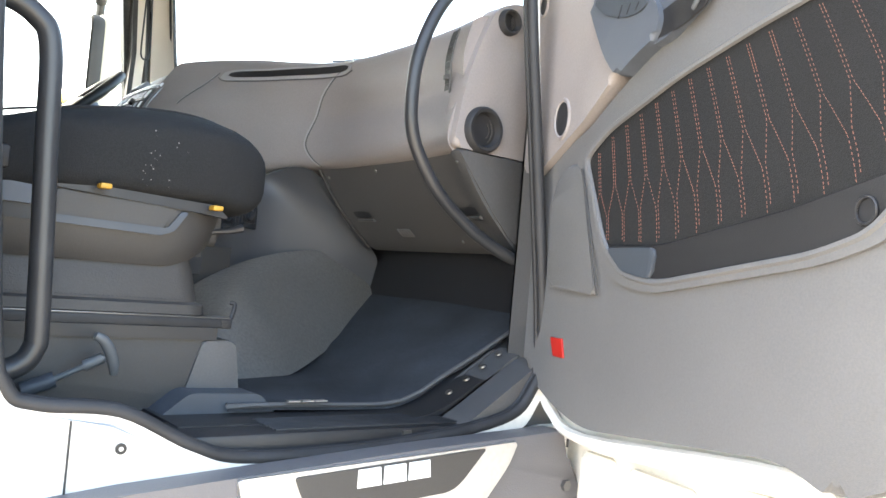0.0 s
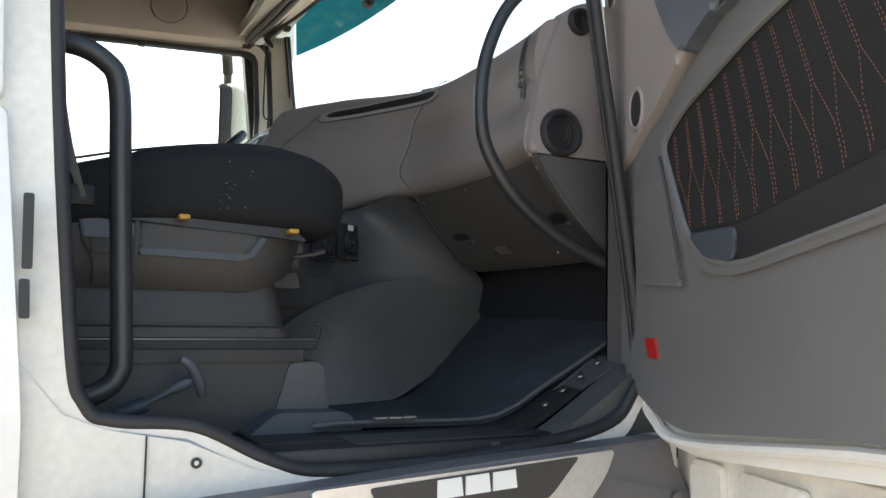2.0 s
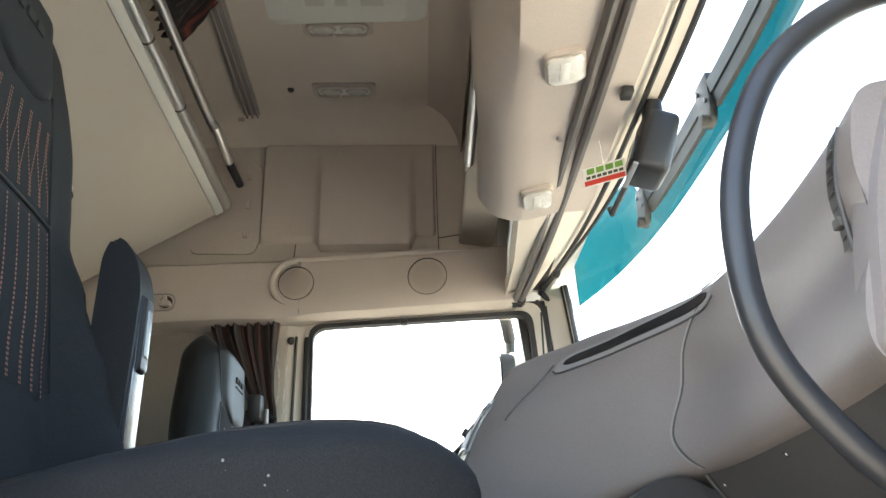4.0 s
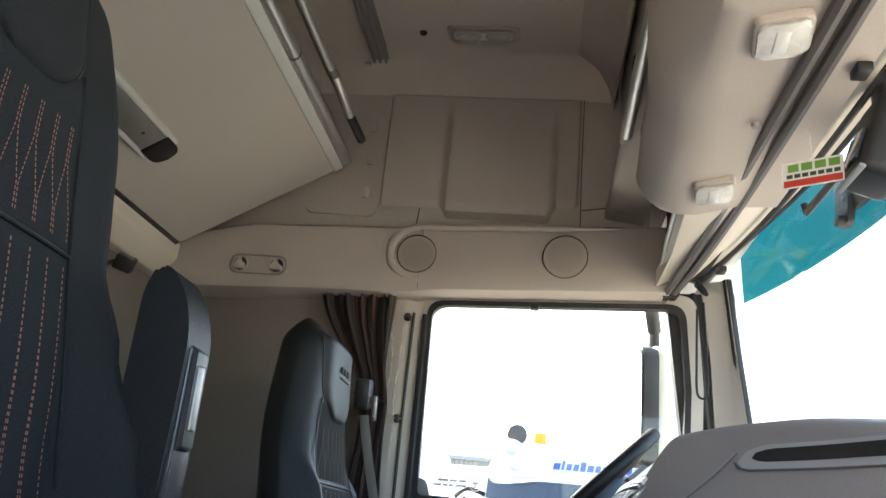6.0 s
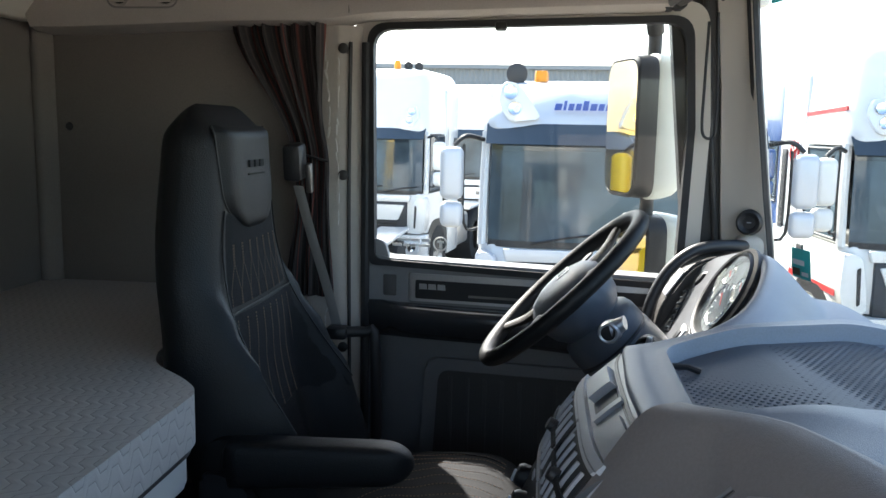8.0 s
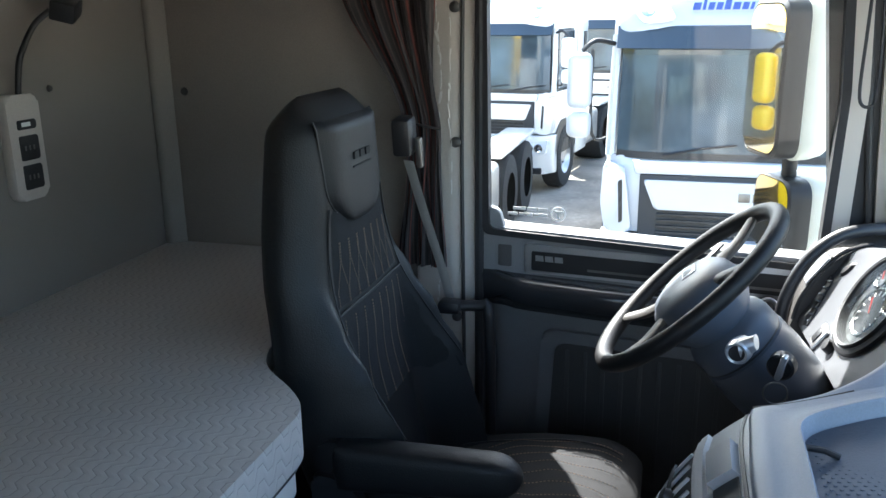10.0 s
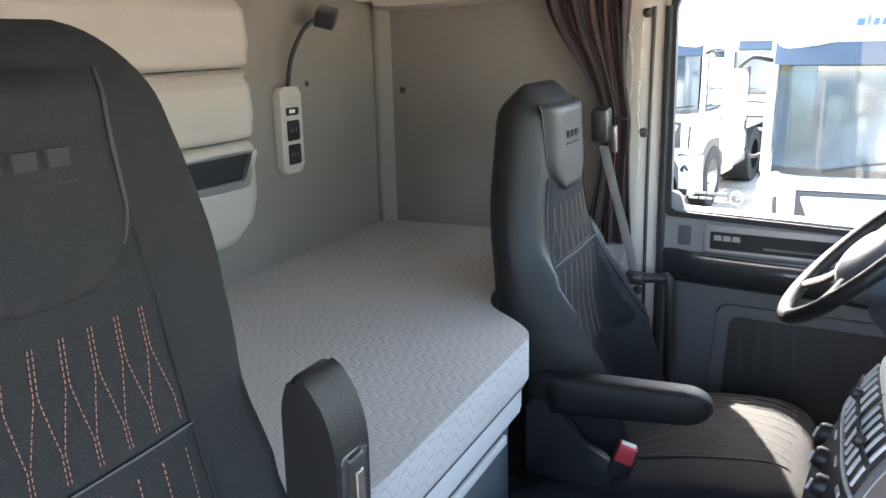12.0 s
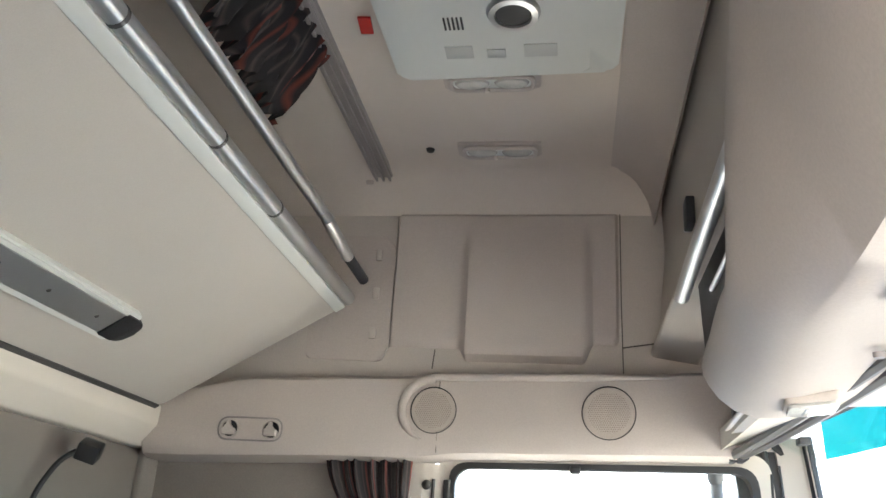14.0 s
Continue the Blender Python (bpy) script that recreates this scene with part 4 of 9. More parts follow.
for k, (px, py, pz) in enumerate(((0.573, 0.612, 1.938), (0.652, 0.676, 1.948))):
    d = Vector((0.79, 0.61, 0))
    d.normalize()
    nn = Vector((d.y, -d.x, 0))
    m = Matrix.Translation(Vector((px, py, pz)) + nn * 0.008) @ Matrix((( d.x, nn.x, 0, 0), (d.y, nn.y, 0, 0), (0, 0, 1, 0), (0, 0, 0, 1)))
    s = thing("wall_socket", Vector((px, py, pz)), "black double-pole power socket on the console side", "socket", "sockets on the console")
    part("socket_frame", moved(prism(fillet([(-0.041, -0.041), (0.041, -0.041), (0.041, 0.041), (-0.041, 0.041)], 0.004, 3), "y", -0.004, 0.007, 0.003), m), GLOSSB, s)
    part("socket_plate", moved(prism(fillet([(-0.029, -0.029), (0.029, -0.029), (0.029, 0.025), (-0.029, 0.025)], 0.003, 3), "y", 0.006, 0.0085, 0.001), m), BLACKP, s)
    part("socket_well", moved(lathe([(0, 0.0012), (0.017, 0.0014), (0.019, 0.0022), (0.021, 0.0035), (0.023, 0.0025), (0.024, 0.0)], pose(0, 0, 0, -90) , 28), m @ pose(0, 0.0085, 0)), GLOSSB, s)
    for sx in (-0.0095, 0.0095):
        part("socket_hole", moved(lathe([(0, 0.001), (0.0028, 0.001), (0.0028, 0)], pose(0, 0, 0, -90), 10), m @ pose(sx, 0.0098, 0)), CHROME, s)
    part("label_sticker", moved(box(-0.011, 0.011, 0.0075, 0.0085, 0.026, 0.038), m), PAPERW, s)

# engine tunnel side
def tun(u, v):
    bot = [(0.40, 0.40, 1.60), (0.50, 0.375, 1.612), (0.64, 0.40, 1.615), (0.80, 0.50, 1.665), (1.02, 0.655, 1.752)]
    top_ = [(0.46, 0.535, 1.745), (0.53, 0.565, 1.79), (0.65, 0.625, 1.837), (0.78, 0.665, 1.868), (0.955, 0.695, 1.887)]
    A, B = smooth_line(bot, 8), smooth_line(top_, 8)
    k = u * (len(A) - 1)
    i = min(int(k), len(A) - 2)
    a, b = A[i].lerp(A[i + 1], k - i), B[i].lerp(B[i + 1], k - i)
    bulge = 0.035 * math.sin(v * math.pi) * math.exp(-((u - 0.42) / 0.22) ** 2)
    p = a.lerp(b, v) + Vector((-0.3, -0.8, 0.5)) * bulge
    return p
tn = part("engine_tunnel", sheet(tun, 36, 14, 0.03, (0.2, 0.9, -0.2)), TUNNEL)
tagged(tn, "grey grained engine tunnel cover beside the footwell", "tunnel cover", kind="structure")

# carpet mat, logo bars, sill step
def mat_fn(u, v):
    y = lerp(0.075, 0.70, v)
    x0 = lerp(0.40, 0.52, min(1, v * 2))
    x = lerp(x0, 1.02, u)
    return Vector(toe((x - 0.30) / 0.76, y / 0.98)) + Vector((0, 0, 0.011 + 0.002 * math.sin(17 * x) * math.sin(13 * y)))
cm = thing("floor_mat", (0.7, 0.3, FLAT), "dark blue-grey carpet mat in the passenger footwell", "floor mat")
part("carpet", sheet(mat_fn, 26, 16, 0.008, (0, 0, -1)), CARPET, cm)
part("mat_binding", tube([mat_fn(0.985, k / 16) + Vector((0, 0, 0.003)) for k in range(17)], 0.006, 6), PALEG, cm, "pale grey bound edge")
part("mat_edge", tube([mat_fn(0, 1 - k / 8) for k in range(8)] + [mat_fn(k / 16, 0) for k in range(17)], 0.004, 6), DARKP, cm)
for k in range(3):
    part("mat_print_bar", moved(box(-0.010, 0.010, -0.006, 0.006, 0, 0.0015), pose(0.500 + 0.024 * k, 0.086, 1.6245)), ALU, cm)
sp = thing("sill_plate", (0.6, 0.03, 1.60), "ribbed black entry sill plate", "sill plate")
part("sill_tread", box(0.24, 0.86, -0.038, 0.068, 1.570, 1.604, 0.004), BLACKP, sp)
for k in range(9):
    part("sill_rib", box(0.42, 0.80, -0.022 + 0.0095 * k, -0.018 + 0.0095 * k, 1.603, 1.607, 0.001), RUBBER, sp)
part("sill_tag", box(0.620, 0.635, -0.0425, -0.0385, 1.588, 1.600), STEEL, sp)
for i in range(30):
    for j in range(5):
        part("sill_stud", moved(lathe([(0, 0.0022), (0.0026, 0.0016), (0.0036, 0)], None, 6), pose(0.53 + 0.0085 * i + (0.004 if j % 2 else 0), 0.020 + 0.008 * j, 1.604)), RUBBER, sp)
side = fillet([(0.72, 1.60), (0.76, 1.622), (0.89, 1.705), (0.92, 1.718), (0.98, 1.722), (0.98, 1.60)], 0.01, 3)
sr = thing("footwell_side_trim", (0.85, 0.06, 1.6), "black clipped side trim of the footwell", "trim panel")
part("trim_body", prism(side, "y", 0.02, 0.085, 0.006), DARKP, sr)
part("trim_apron", prism([Vector((p.x, max(1.59, p.y - 0.004))) for p in side], "y", -0.044, 0.0195, 0.004), DARKP, sr)
part("trim_piping", tube([(p.x, 0.084, p.y) for p in side[2:12]], 0.004, 6), GREYP, sr)
for k in range(4):
    x = 0.775 + 0.035 * k
    part("trim_clip", lathe([(0, 0.004), (0.006, 0.003), (0.007, 0)], pose(x, 0.05, 1.632 + 0.0222 * k + 0.008, 0, -30), 10), STEEL, sr)

# ---------------------------------------------------------------- grab handles at the doorway
gh = thing("grab_handle", (0.86, 0.05, 1.87), "black curved grab handle at the front of the doorway", "grab handle")
part("handle_bar", tube([(0.925, 0.055, 2.385), (0.865, 0.072, 2.394), (0.795, 0.08, 2.374), (0.722, 0.08, 2.313), (0.679, 0.08, 2.225), (0.666, 0.08, 2.14), (0.677, 0.08, 2.062), (0.728, 0.08, 1.988), (0.795, 0.08, 1.935), (0.865, 0.075, 1.897), (0.935, 0.06, 1.868)], 0.0115, 14, False, 6), RAIL, gh)
for p in ((0.912, 0.056, 2.385), (0.925, 0.061, 1.870)):
    part("handle_foot", lathe([(0, 0.014), (0.018, 0.013), (0.021, 0.004), (0.021, -0.012)], pose(p[0], p[1], p[2], 0, -90), 18), BLACKP, gh)
g2 = thing("entry_handrail", (0.05, 0.03, 1.67), "black tubular entry handrail beside the seat", "handrail")
part("rail_bar", tube([(0.0, 0.060, 2.122), (0.050, 0.052, 2.121), (0.087, 0.052, 2.105), (0.106, 0.052, 2.072), (0.113, 0.052, 1.95), (0.124, 0.052, 1.735), (0.122, 0.052, 1.702), (0.108, 0.052, 1.682), (0.076, 0.052, 1.670), (0.03, 0.052, 1.667)], 0.0140, 14, False, 6), RAIL, g2)
for p in ((0.006, 0.059, 2.122), (0.034, 0.052, 1.667)):
    part("rail_foot", lathe([(0, 0.012), (0.021, 0.011), (0.025, 0.003), (0.025, -0.014)], pose(p[0], p[1], p[2], 0, 90), 18), BLACKP, g2)
pin = thing("door_striker", (0.02, 0.0, 2.19), "steel door striker pin on the rear door post", "door striker")
part("striker_plate", box(-0.005, 0.008, -0.045, 0.02, 2.165, 2.215, 0.004), STEEL, pin)
part("striker_pin", tube([(0.005, -0.02, 2.195), (0.03, -0.03, 2.195)], 0.008, 12), CHROME, pin)
part("striker_head", tube([(0.030, -0.03, 2.195), (0.037, -0.033, 2.195)], 0.011, 12), RUBBER, pin)

# ---------------------------------------------------------------- seats
def rrect(cx_, cy_, hx, hy, r, z, n=4, dish=0.0):
    """Rounded rectangle ring in x and y at height z; dish hollows its front."""
    out = []
    for sx, sy, a0 in ((1, 1, 0), (-1, 1, 90), (-1, -1, 180), (1, -1, 270)):
        for k in range(n + 1):
            a = math.radians(a0 + 90 * k / n)
            out.append(Vector((cx_ + sx * (hx - r) + r * math.cos(a), cy_ + sy * (hy - r) + r * math.sin(a), z)))
    # a few points along the front, hollowed
    res = []
    for i, p in enumerate(out):
        res.append(p)
        q = out[(i + 1) % len(out)]
        if p.x > cx_ and q.x > cx_ and abs(p.y - q.y) > hy * 0.5:
            for k in (0.2, 0.35, 0.5, 0.65, 0.8):
                m_ = p.lerp(q, k)
                m_.x -= dish * math.sin(k * math.pi) ** 0.6
                res.append(m_)
    return res


def dashes(pts, w=0.0012, step=0.006):
    """Thread seen as short stitches along a line."""
    P = smooth_line(pts, 6)
    bm = bmesh.new()
    run = 0.0
    for a, b in zip(P, P[1:]):
        run += (b - a).length
        if run < step:
            continue
        run = 0.0
        d = (b - a).normalized()
        sd = Vector((0.0, 1.0, 0.0)) if abs(d.y) < 0.8 else Vector((0, 0, 1))
        n = d.cross(sd).normalized()
        L = step * 0.36
        ring = [b + sd * w, b + n * w, b - sd * w, b - n * w]
        v0 = [bm.verts.new(q - d * L) for q in ring]
        v1 = [bm.verts.new(q + d * L) for q in ring]
        for k in range(4):
            bm.faces.new((v0[k], v0[(k + 1) % 4], v1[(k + 1) % 4], v1[k]))
    return bm


def seat(name, yc, dz, label, cat_keys, cloth, leather, thread, stitched):
    """Air suspended seat that faces +x; cat_keys holds the outline of its backrest."""
    s = thing(name, (0.15, yc, 1.61), label, "seat", "cab seats")
    # cushion
    rings = []
    for t in (0.0, 0.03, 0.10, 0.2, 0.35, 0.5, 0.65, 0.78, 0.86, 0.91, 0.945, 0.97, 0.985, 0.995, 1.0):
        x = lerp(-0.16, 0.470, t)
        crown = 0.050 * line_at([(0, 0), (0.25, 0.05), (0.5, 0.62), (0.72, 1), (0.85, 0.9), (1, 0.5)], t)
        e = math.sqrt(max(0.0, 1 - (max(0, t - 0.90) / 0.10) ** 2)) if t > 0.9 else min(1, 0.6 + t * 5)
        h = 0.064 * (0.42 + 0.58 * e)
        w = 0.258 - 0.045 * max(0, (t - 0.75) / 0.25) ** 3
        zc = curve_at([(0, 1.880), (0.35, 1.928), (0.6, 1.962), (0.85, 1.968), (1, 1.958)], t) + dz
        zu = curve_at([(0, 1.925), (0.35, 1.955), (0.6, 1.972), (0.85, 1.968), (1, 1.958)], t) + dz
        zu = min(zu, zc + h * 0.5)
        ring = []
        for k in range(40):
            a = 2 * math.pi * k / 40
            ca, sa = math.cos(a), math.sin(a)
            py = w * (abs(ca) ** 0.24) * (1 if ca > 0 else -1)
            pz = h * (abs(sa) ** 0.36) * (1 if sa > 0 else -1)
            if sa > 0:
                pz += 0.008 * abs(ca) - 0.008 + crown * (1 - abs(py / 0.262) ** 2.2)
            ring.append((x, yc + py, (zc if sa > 0 else zu) + pz))
        rings.append(ring)
    part("cushion", loft(rings), cloth, s, angle=60)
    if not stitched:
        for k in range(-4, 5):
            line = []
            for j in range(15):
                t = lerp(0.42, 0.93, j / 14)
                q = k * 0.040 * lerp(0.9, 1.0, t) + 0.006 * math.sin(j * 0.9 + k)
                e = math.sqrt(max(0.0, 1 - (max(0, t - 0.90) / 0.10) ** 2)) if t > 0.9 else 1
                top = curve_at([(0, 1.880), (0.35, 1.928), (0.6, 1.962), (0.85, 1.968), (1, 1.958)], t) + dz + 0.064 * (0.42 + 0.58 * e) - 0.008
                top += 0.050 * line_at([(0, 0), (0.25, 0.05), (0.5, 0.62), (0.72, 1), (0.85, 0.9), (1, 0.5)], t) * (1 - abs(q / 0.262) ** 2.2)
                line.append(Vector((lerp(-0.16, 0.470, t), yc + q, top + 0.0012)))
            part("cushion_thread", dashes(line, 0.0008, 0.006), thread, s, flat=True)
    zq = 2.060 + dz
    for sy in (-1, 1):
        part("cushion_seam", tube([(-0.02, yc + sy * 0.17, zq - 0.077), (0.15, yc + sy * 0.17, zq - 0.033), (0.30, yc + sy * 0.165, zq - 0.007), (0.40, yc + sy * 0.15, zq - 0.008), (0.452, yc + sy * 0.14, zq - 0.04)], 0.0022, 6, False, 4), BLACKP, s)
    # deep rounded shell below the cushion
    def side(u, v):
        """Side of the shell: u along, v up; a scoop lies in its middle."""
        x = lerp(-0.15, 0.412, u)
        e = max(0.0, (u - 0.80) / 0.20)
        zb = 1.814 + 0.055 * e ** 2.2
        z = lerp(zb, 1.917, v)
        out = 0.245 - 0.020 * (1 - v) ** 3 - 0.010 * max(0, (v - 0.85) / 0.15) ** 2 - 0.055 * e ** 2.5
        return x, out, z
    for sy in (-1, 1):
        def fn(u, v, sy=sy):
            x, o, z = side(u, v)
            return (x, yc + sy * o, z + dz)
        part("shell_side", sheet(fn, 30, 12, 0.02, (0, -sy, 0)), GREYP, s, "grey-brown moulded seat side")
    part("shell_front", prism(fillet([(yc - 0.20, 1.85 + dz), (yc + 0.20, 1.85 + dz), (yc + 0.20, 1.915 + dz), (yc - 0.20, 1.915 + dz)], 0.02), "x", 0.34, 0.408, 0.01), GREYP, s)
    part("shell_core", box(-0.15, 0.36, yc - 0.222, yc + 0.222, 1.835 + dz, 1.905 + dz, 0.01), BLACKP, s)
    o = yc - 0.246
    def flat(nm, pts, d, m_, lab="", r=0.006):
        return part(nm, prism(fillet([(x, z + dz) for x, z in pts], r, 4), "y", o - d, o + 0.012, 0.0015), m_, s, lab)
    flat("top_rim", [(-0.02, 1.914), (0.145, 1.911), (0.36, 1.897), (0.402, 1.893), (0.38, 1.912), (0.06, 1.925), (-0.02, 1.928)], 0.001, BLACKP)
    flat("lever_panel", [(0.152, 1.872), (0.305, 1.868), (0.325, 1.896), (0.152, 1.908)], -0.001, GREYP, "grey side panel")
    flat("lever_scoop", [(0.152, 1.862), (0.298, 1.858), (0.318, 1.866), (0.338, 1.896), (0.327, 1.896), (0.308, 1.8695), (0.152, 1.873)], 0.002, SEATB, "blue-grey scooped lip", 0.003)
    flat("panel_gap", [(0.146, 1.861), (0.151, 1.861), (0.151, 1.910), (0.146, 1.910)], 0.0, BLACKP, "", 0.001)
    flat("tilt_lever", [(0.074, 1.884), (0.143, 1.882), (0.145, 1.906), (0.074, 1.912)], 0.004, BLUEP, "", 0.006)
    flat("tilt_recess", [(0.088, 1.862), (0.143, 1.862), (0.143, 1.880), (0.086, 1.882)], -0.001, BLACKP, "", 0.005)
    part("side_seam", tube([(0.070, o - 0.002, 1.92 + dz), (0.078, o - 0.003, 1.88 + dz), (0.092, o + 0.002, 1.85 + dz), (0.093, o + 0.012, 1.818 + dz)], 0.0016, 6, False, 4), BLACKP, s)
    for k, x in enumerate((0.217, 0.383)):
        part("yellow_knob", moved(box(-0.010, 0.010, -0.01, 0.01, -0.006, 0.005, 0.0045), pose(x, yc - 0.225 + 0.03 * k, 1.922 - 0.008 * k + dz)), YELLOW, s)
    part("front_lever", tube([(0.39, yc - 0.20, 1.872 + dz), (0.425, yc - 0.205, 1.878 + dz), (0.442, yc - 0.207, 1.884 + dz)], lambda t: 0.004 + 0.003 * t, 8), BLACKP, s)
    # bellows and slides
    bel = []
    for z, e in ((1.835, -0.012), (1.80, -0.004), (1.775, 0.0), (1.762, 0.002), (1.758, 0.010), (1.744, 0.012), (1.740, 0.004)):
        bel.append(rrect(0.115, yc, 0.262 + e, 0.228 + e, 0.035, z + dz * 0.5))
    part("bellows", loft(bel), BELLW, s, "grey-brown bellows with a welted hem")
    part("hem_thread", dashes([(lerp(-0.1, 0.35, k / 12), yc - 0.2345, 1.7655 + dz * 0.5) for k in range(13)], 0.0005, 0.005), BLACKP, s, flat=True)
    for sy in (-1, 1):
        part("slide_rail", box(-0.22, 0.424, yc + sy * 0.222 - 0.020, yc + sy * 0.222 + 0.020, 1.7255, 1.740, 0.002), RUBBER, s, "black seat slide rail")
        part("rail_edge", box(-0.20, 0.422, yc + sy * 0.222 - 0.018, yc + sy * 0.222 + 0.018, 1.740, 1.7425, 0.001), STEEL, s)
        part("slide_channel", box(-0.22, 0.40, yc + sy * 0.222 - 0.024, yc + sy * 0.222 + 0.024, 1.708, 1.7260), BLACKP, s)
    for k in range(2):
        part("slide_slot", box(0.407, 0.417, yc - 0.2435, yc - 0.2415, 1.7285 + 0.0055 * k, 1.732 + 0.0055 * k), BLACKP, s)
    part("slide_stop", box(0.33, 0.365, yc - 0.236, yc - 0.21, 1.742, 1.750, 0.002), BLACKP, s)
    part("slide_latch", tube([(0.375, yc - 0.225, 1.738), (0.412, yc - 0.235, 1.728), (0.424, yc - 0.235, 1.740), (0.430, yc - 0.233, 1.762), (0.424, yc - 0.228, 1.765)], 0.0035, 8, False, 4), BLACKP, s)
    # base box
    part("base_box", prism(fillet([(-0.25, 1.603), (0.444, 1.603), (0.428, 1.708), (-0.25, 1.708)], 0.008), "y", yc - 0.24, yc + 0.24, 0.006), GREYP, s, "grey-brown base box")
    part("base_front_cover", prism(fillet([(0.350, 1.604), (0.448, 1.604), (0.432, 1.706), (0.380, 1.706)], 0.006), "y", yc - 0.2445, yc - 0.20, 0.004), DARKP, s)
    part("base_foot", prism(fillet([(0.28, 1.584), (0.50, 1.584), (0.455, 1.634), (0.345, 1.636)], 0.012), "y", yc - 0.30, yc - 0.16, 0.006), SEATB, s)
    # backrest: hollowed between side wings
    z0, z1 = cat_keys["z"]
    def prof(t):
        xc = curve_at(cat_keys["x"], t)
        hw = line_at(cat_keys["w"], t)
        hd = curve_at(cat_keys["d"], t)
        wing = curve_at(cat_keys["wing"], t)
        return xc, hw, hd, wing
    def fx(w, t):
        xc, hw, hd, wing = prof(t)
        a = min(1.0, abs(w))
        edge = (1 - a ** 5) ** 0.5
        return xc + hd * edge * (1.0 - 0.16 * a * a) + wing * math.exp(-((a - 0.86) / 0.14) ** 2) * edge
    def front(y, z, off=0.003):
        """A point on the front of the backrest."""
        t = (z - z0) / (z1 - z0)
        return Vector((fx((y - yc) / prof(t)[1], t) + off, y, z))
    ringsb = []
    for i in range(45):
        t = i / 44
        tt = 1 - (1 - t) ** 1.7
        z = lerp(z0, z1, tt)
        xc, hw, hd, wing = prof(tt)
        cap = math.sqrt(max(0.02, 1 - max(0, (tt - 0.90) / 0.10) ** 2))
        ring = []
        for k in range(29):
            w = -math.cos(math.pi * k / 28)
            ring.append((xc + (fx(w, tt) - xc) * cap, yc + hw * w * (0.5 + 0.5 * cap), z))
        for k in range(1, 14):
            w = math.cos(math.pi * k / 14)
            ring.append((xc - hd * cat_keys["back"] * (1 - abs(w) ** 4) ** 0.5 * cap, yc + hw * w * (0.5 + 0.5 * cap), z))
        ringsb.append(ring)
    part("backrest", loft(ringsb), leather, s, angle=75)
    # inset panels of cloth
    def field(nm, za, zb, ha, hb, m_, lift=0.004):
        def fn(u, v):
            z = lerp(za, zb, v)
            y = yc + (u * 2 - 1) * lerp(ha, hb, v)
            e = min(u, 1 - u, v, 1 - v)
            return front(y, z, lift * min(1, e / 0.06) ** 0.5 - 0.0015)
        part(nm, sheet(fn, 18, 16), m_, s, angle=80)
    zp, hp = cat_keys["pad"]
    zm, zl = zp - 0.005, zp - 0.145
    field("back_panel", zl + 0.004, zm + 0.05, hp * 1.22, hp * 0.95, cloth)
    field("lumbar_panel", zl - 0.24, zl - 0.004, hp * 1.45, hp * 1.25, cloth, 0.006)
    part("panel_seam", tube([front(yc + d * hp * 1.24, zl, 0.0025) for d in (-1, -0.6, -0.2, 0.2, 0.6, 1)], 0.002, 6, False, 3), BLACKP, s)
    # head pad, rounded below
    def pad_w(v):
        return hp * max(0.12, (1 - max(0, 1 - v / 0.42) ** 2.2) ** 0.5) * lerp(0.93, 1.0, v)
    zt = z1 - 0.040
    def padfn(u, v):
        w = pad_w(v)
        y = yc + (u * 2 - 1) * w
        e = min(u * 2, 2 - u * 2, v * 3, (1 - v) * 3, 1)
        return front(y, lerp(zp, zt, v), 0.013 * (1 - (1 - min(1, e / 0.35)) ** 2) ** 0.5 - 0.002)
    part("headrest_pad", sheet(padfn, 22, 26), leather, s, angle=80)
    outl = [front(yc - pad_w(v) * 1.01, lerp(zp, zt, v), 0.0) for v in [1 - k / 14 for k in range(15)]] + [front(yc + pad_w(v) * 1.01, lerp(zp, zt, v), 0.0) for v in [k / 14 for k in range(15)]]
    part("pad_seam", tube(outl, 0.0024, 6), BLACKP, s)
    zb_ = lerp(zp, zt, 0.64)
    for k in (-1, 0, 1):
        part("pad_badge_bar", prism([(yc + k * 0.030 - 0.010, zb_ - 0.007), (yc + k * 0.030 + 0.010, zb_ - 0.007), (yc + k * 0.030 + 0.010, zb_ + 0.007), (yc + k * 0.030 - 0.010, zb_ + 0.007)], "x", front(yc, zb_).x, front(yc, zb_).x + 0.0116), BADGE, s)
    part("pad_badge_line", box(front(yc, zb_).x, front(yc, zb_).x + 0.0116, yc - 0.045, yc + 0.045, zb_ - 0.022, zb_ - 0.019), BADGE, s)
    # wing piping
    for sy in (-1, 1):
        line = []
        for z, w in ((zm + 0.05, hp * 0.97), (zl + 0.10, hp * 1.12), (zl + 0.0, hp * 1.25), (zl - 0.10, hp * 1.38), (zl - 0.22, hp * 1.50)):
            line.append(front(yc + sy * w, z, 0.002))
        part("wing_piping", tube(line, 0.0016, 6, False, 5), leather, s)
    # rows of double stitches that part into diamonds
    n = 3
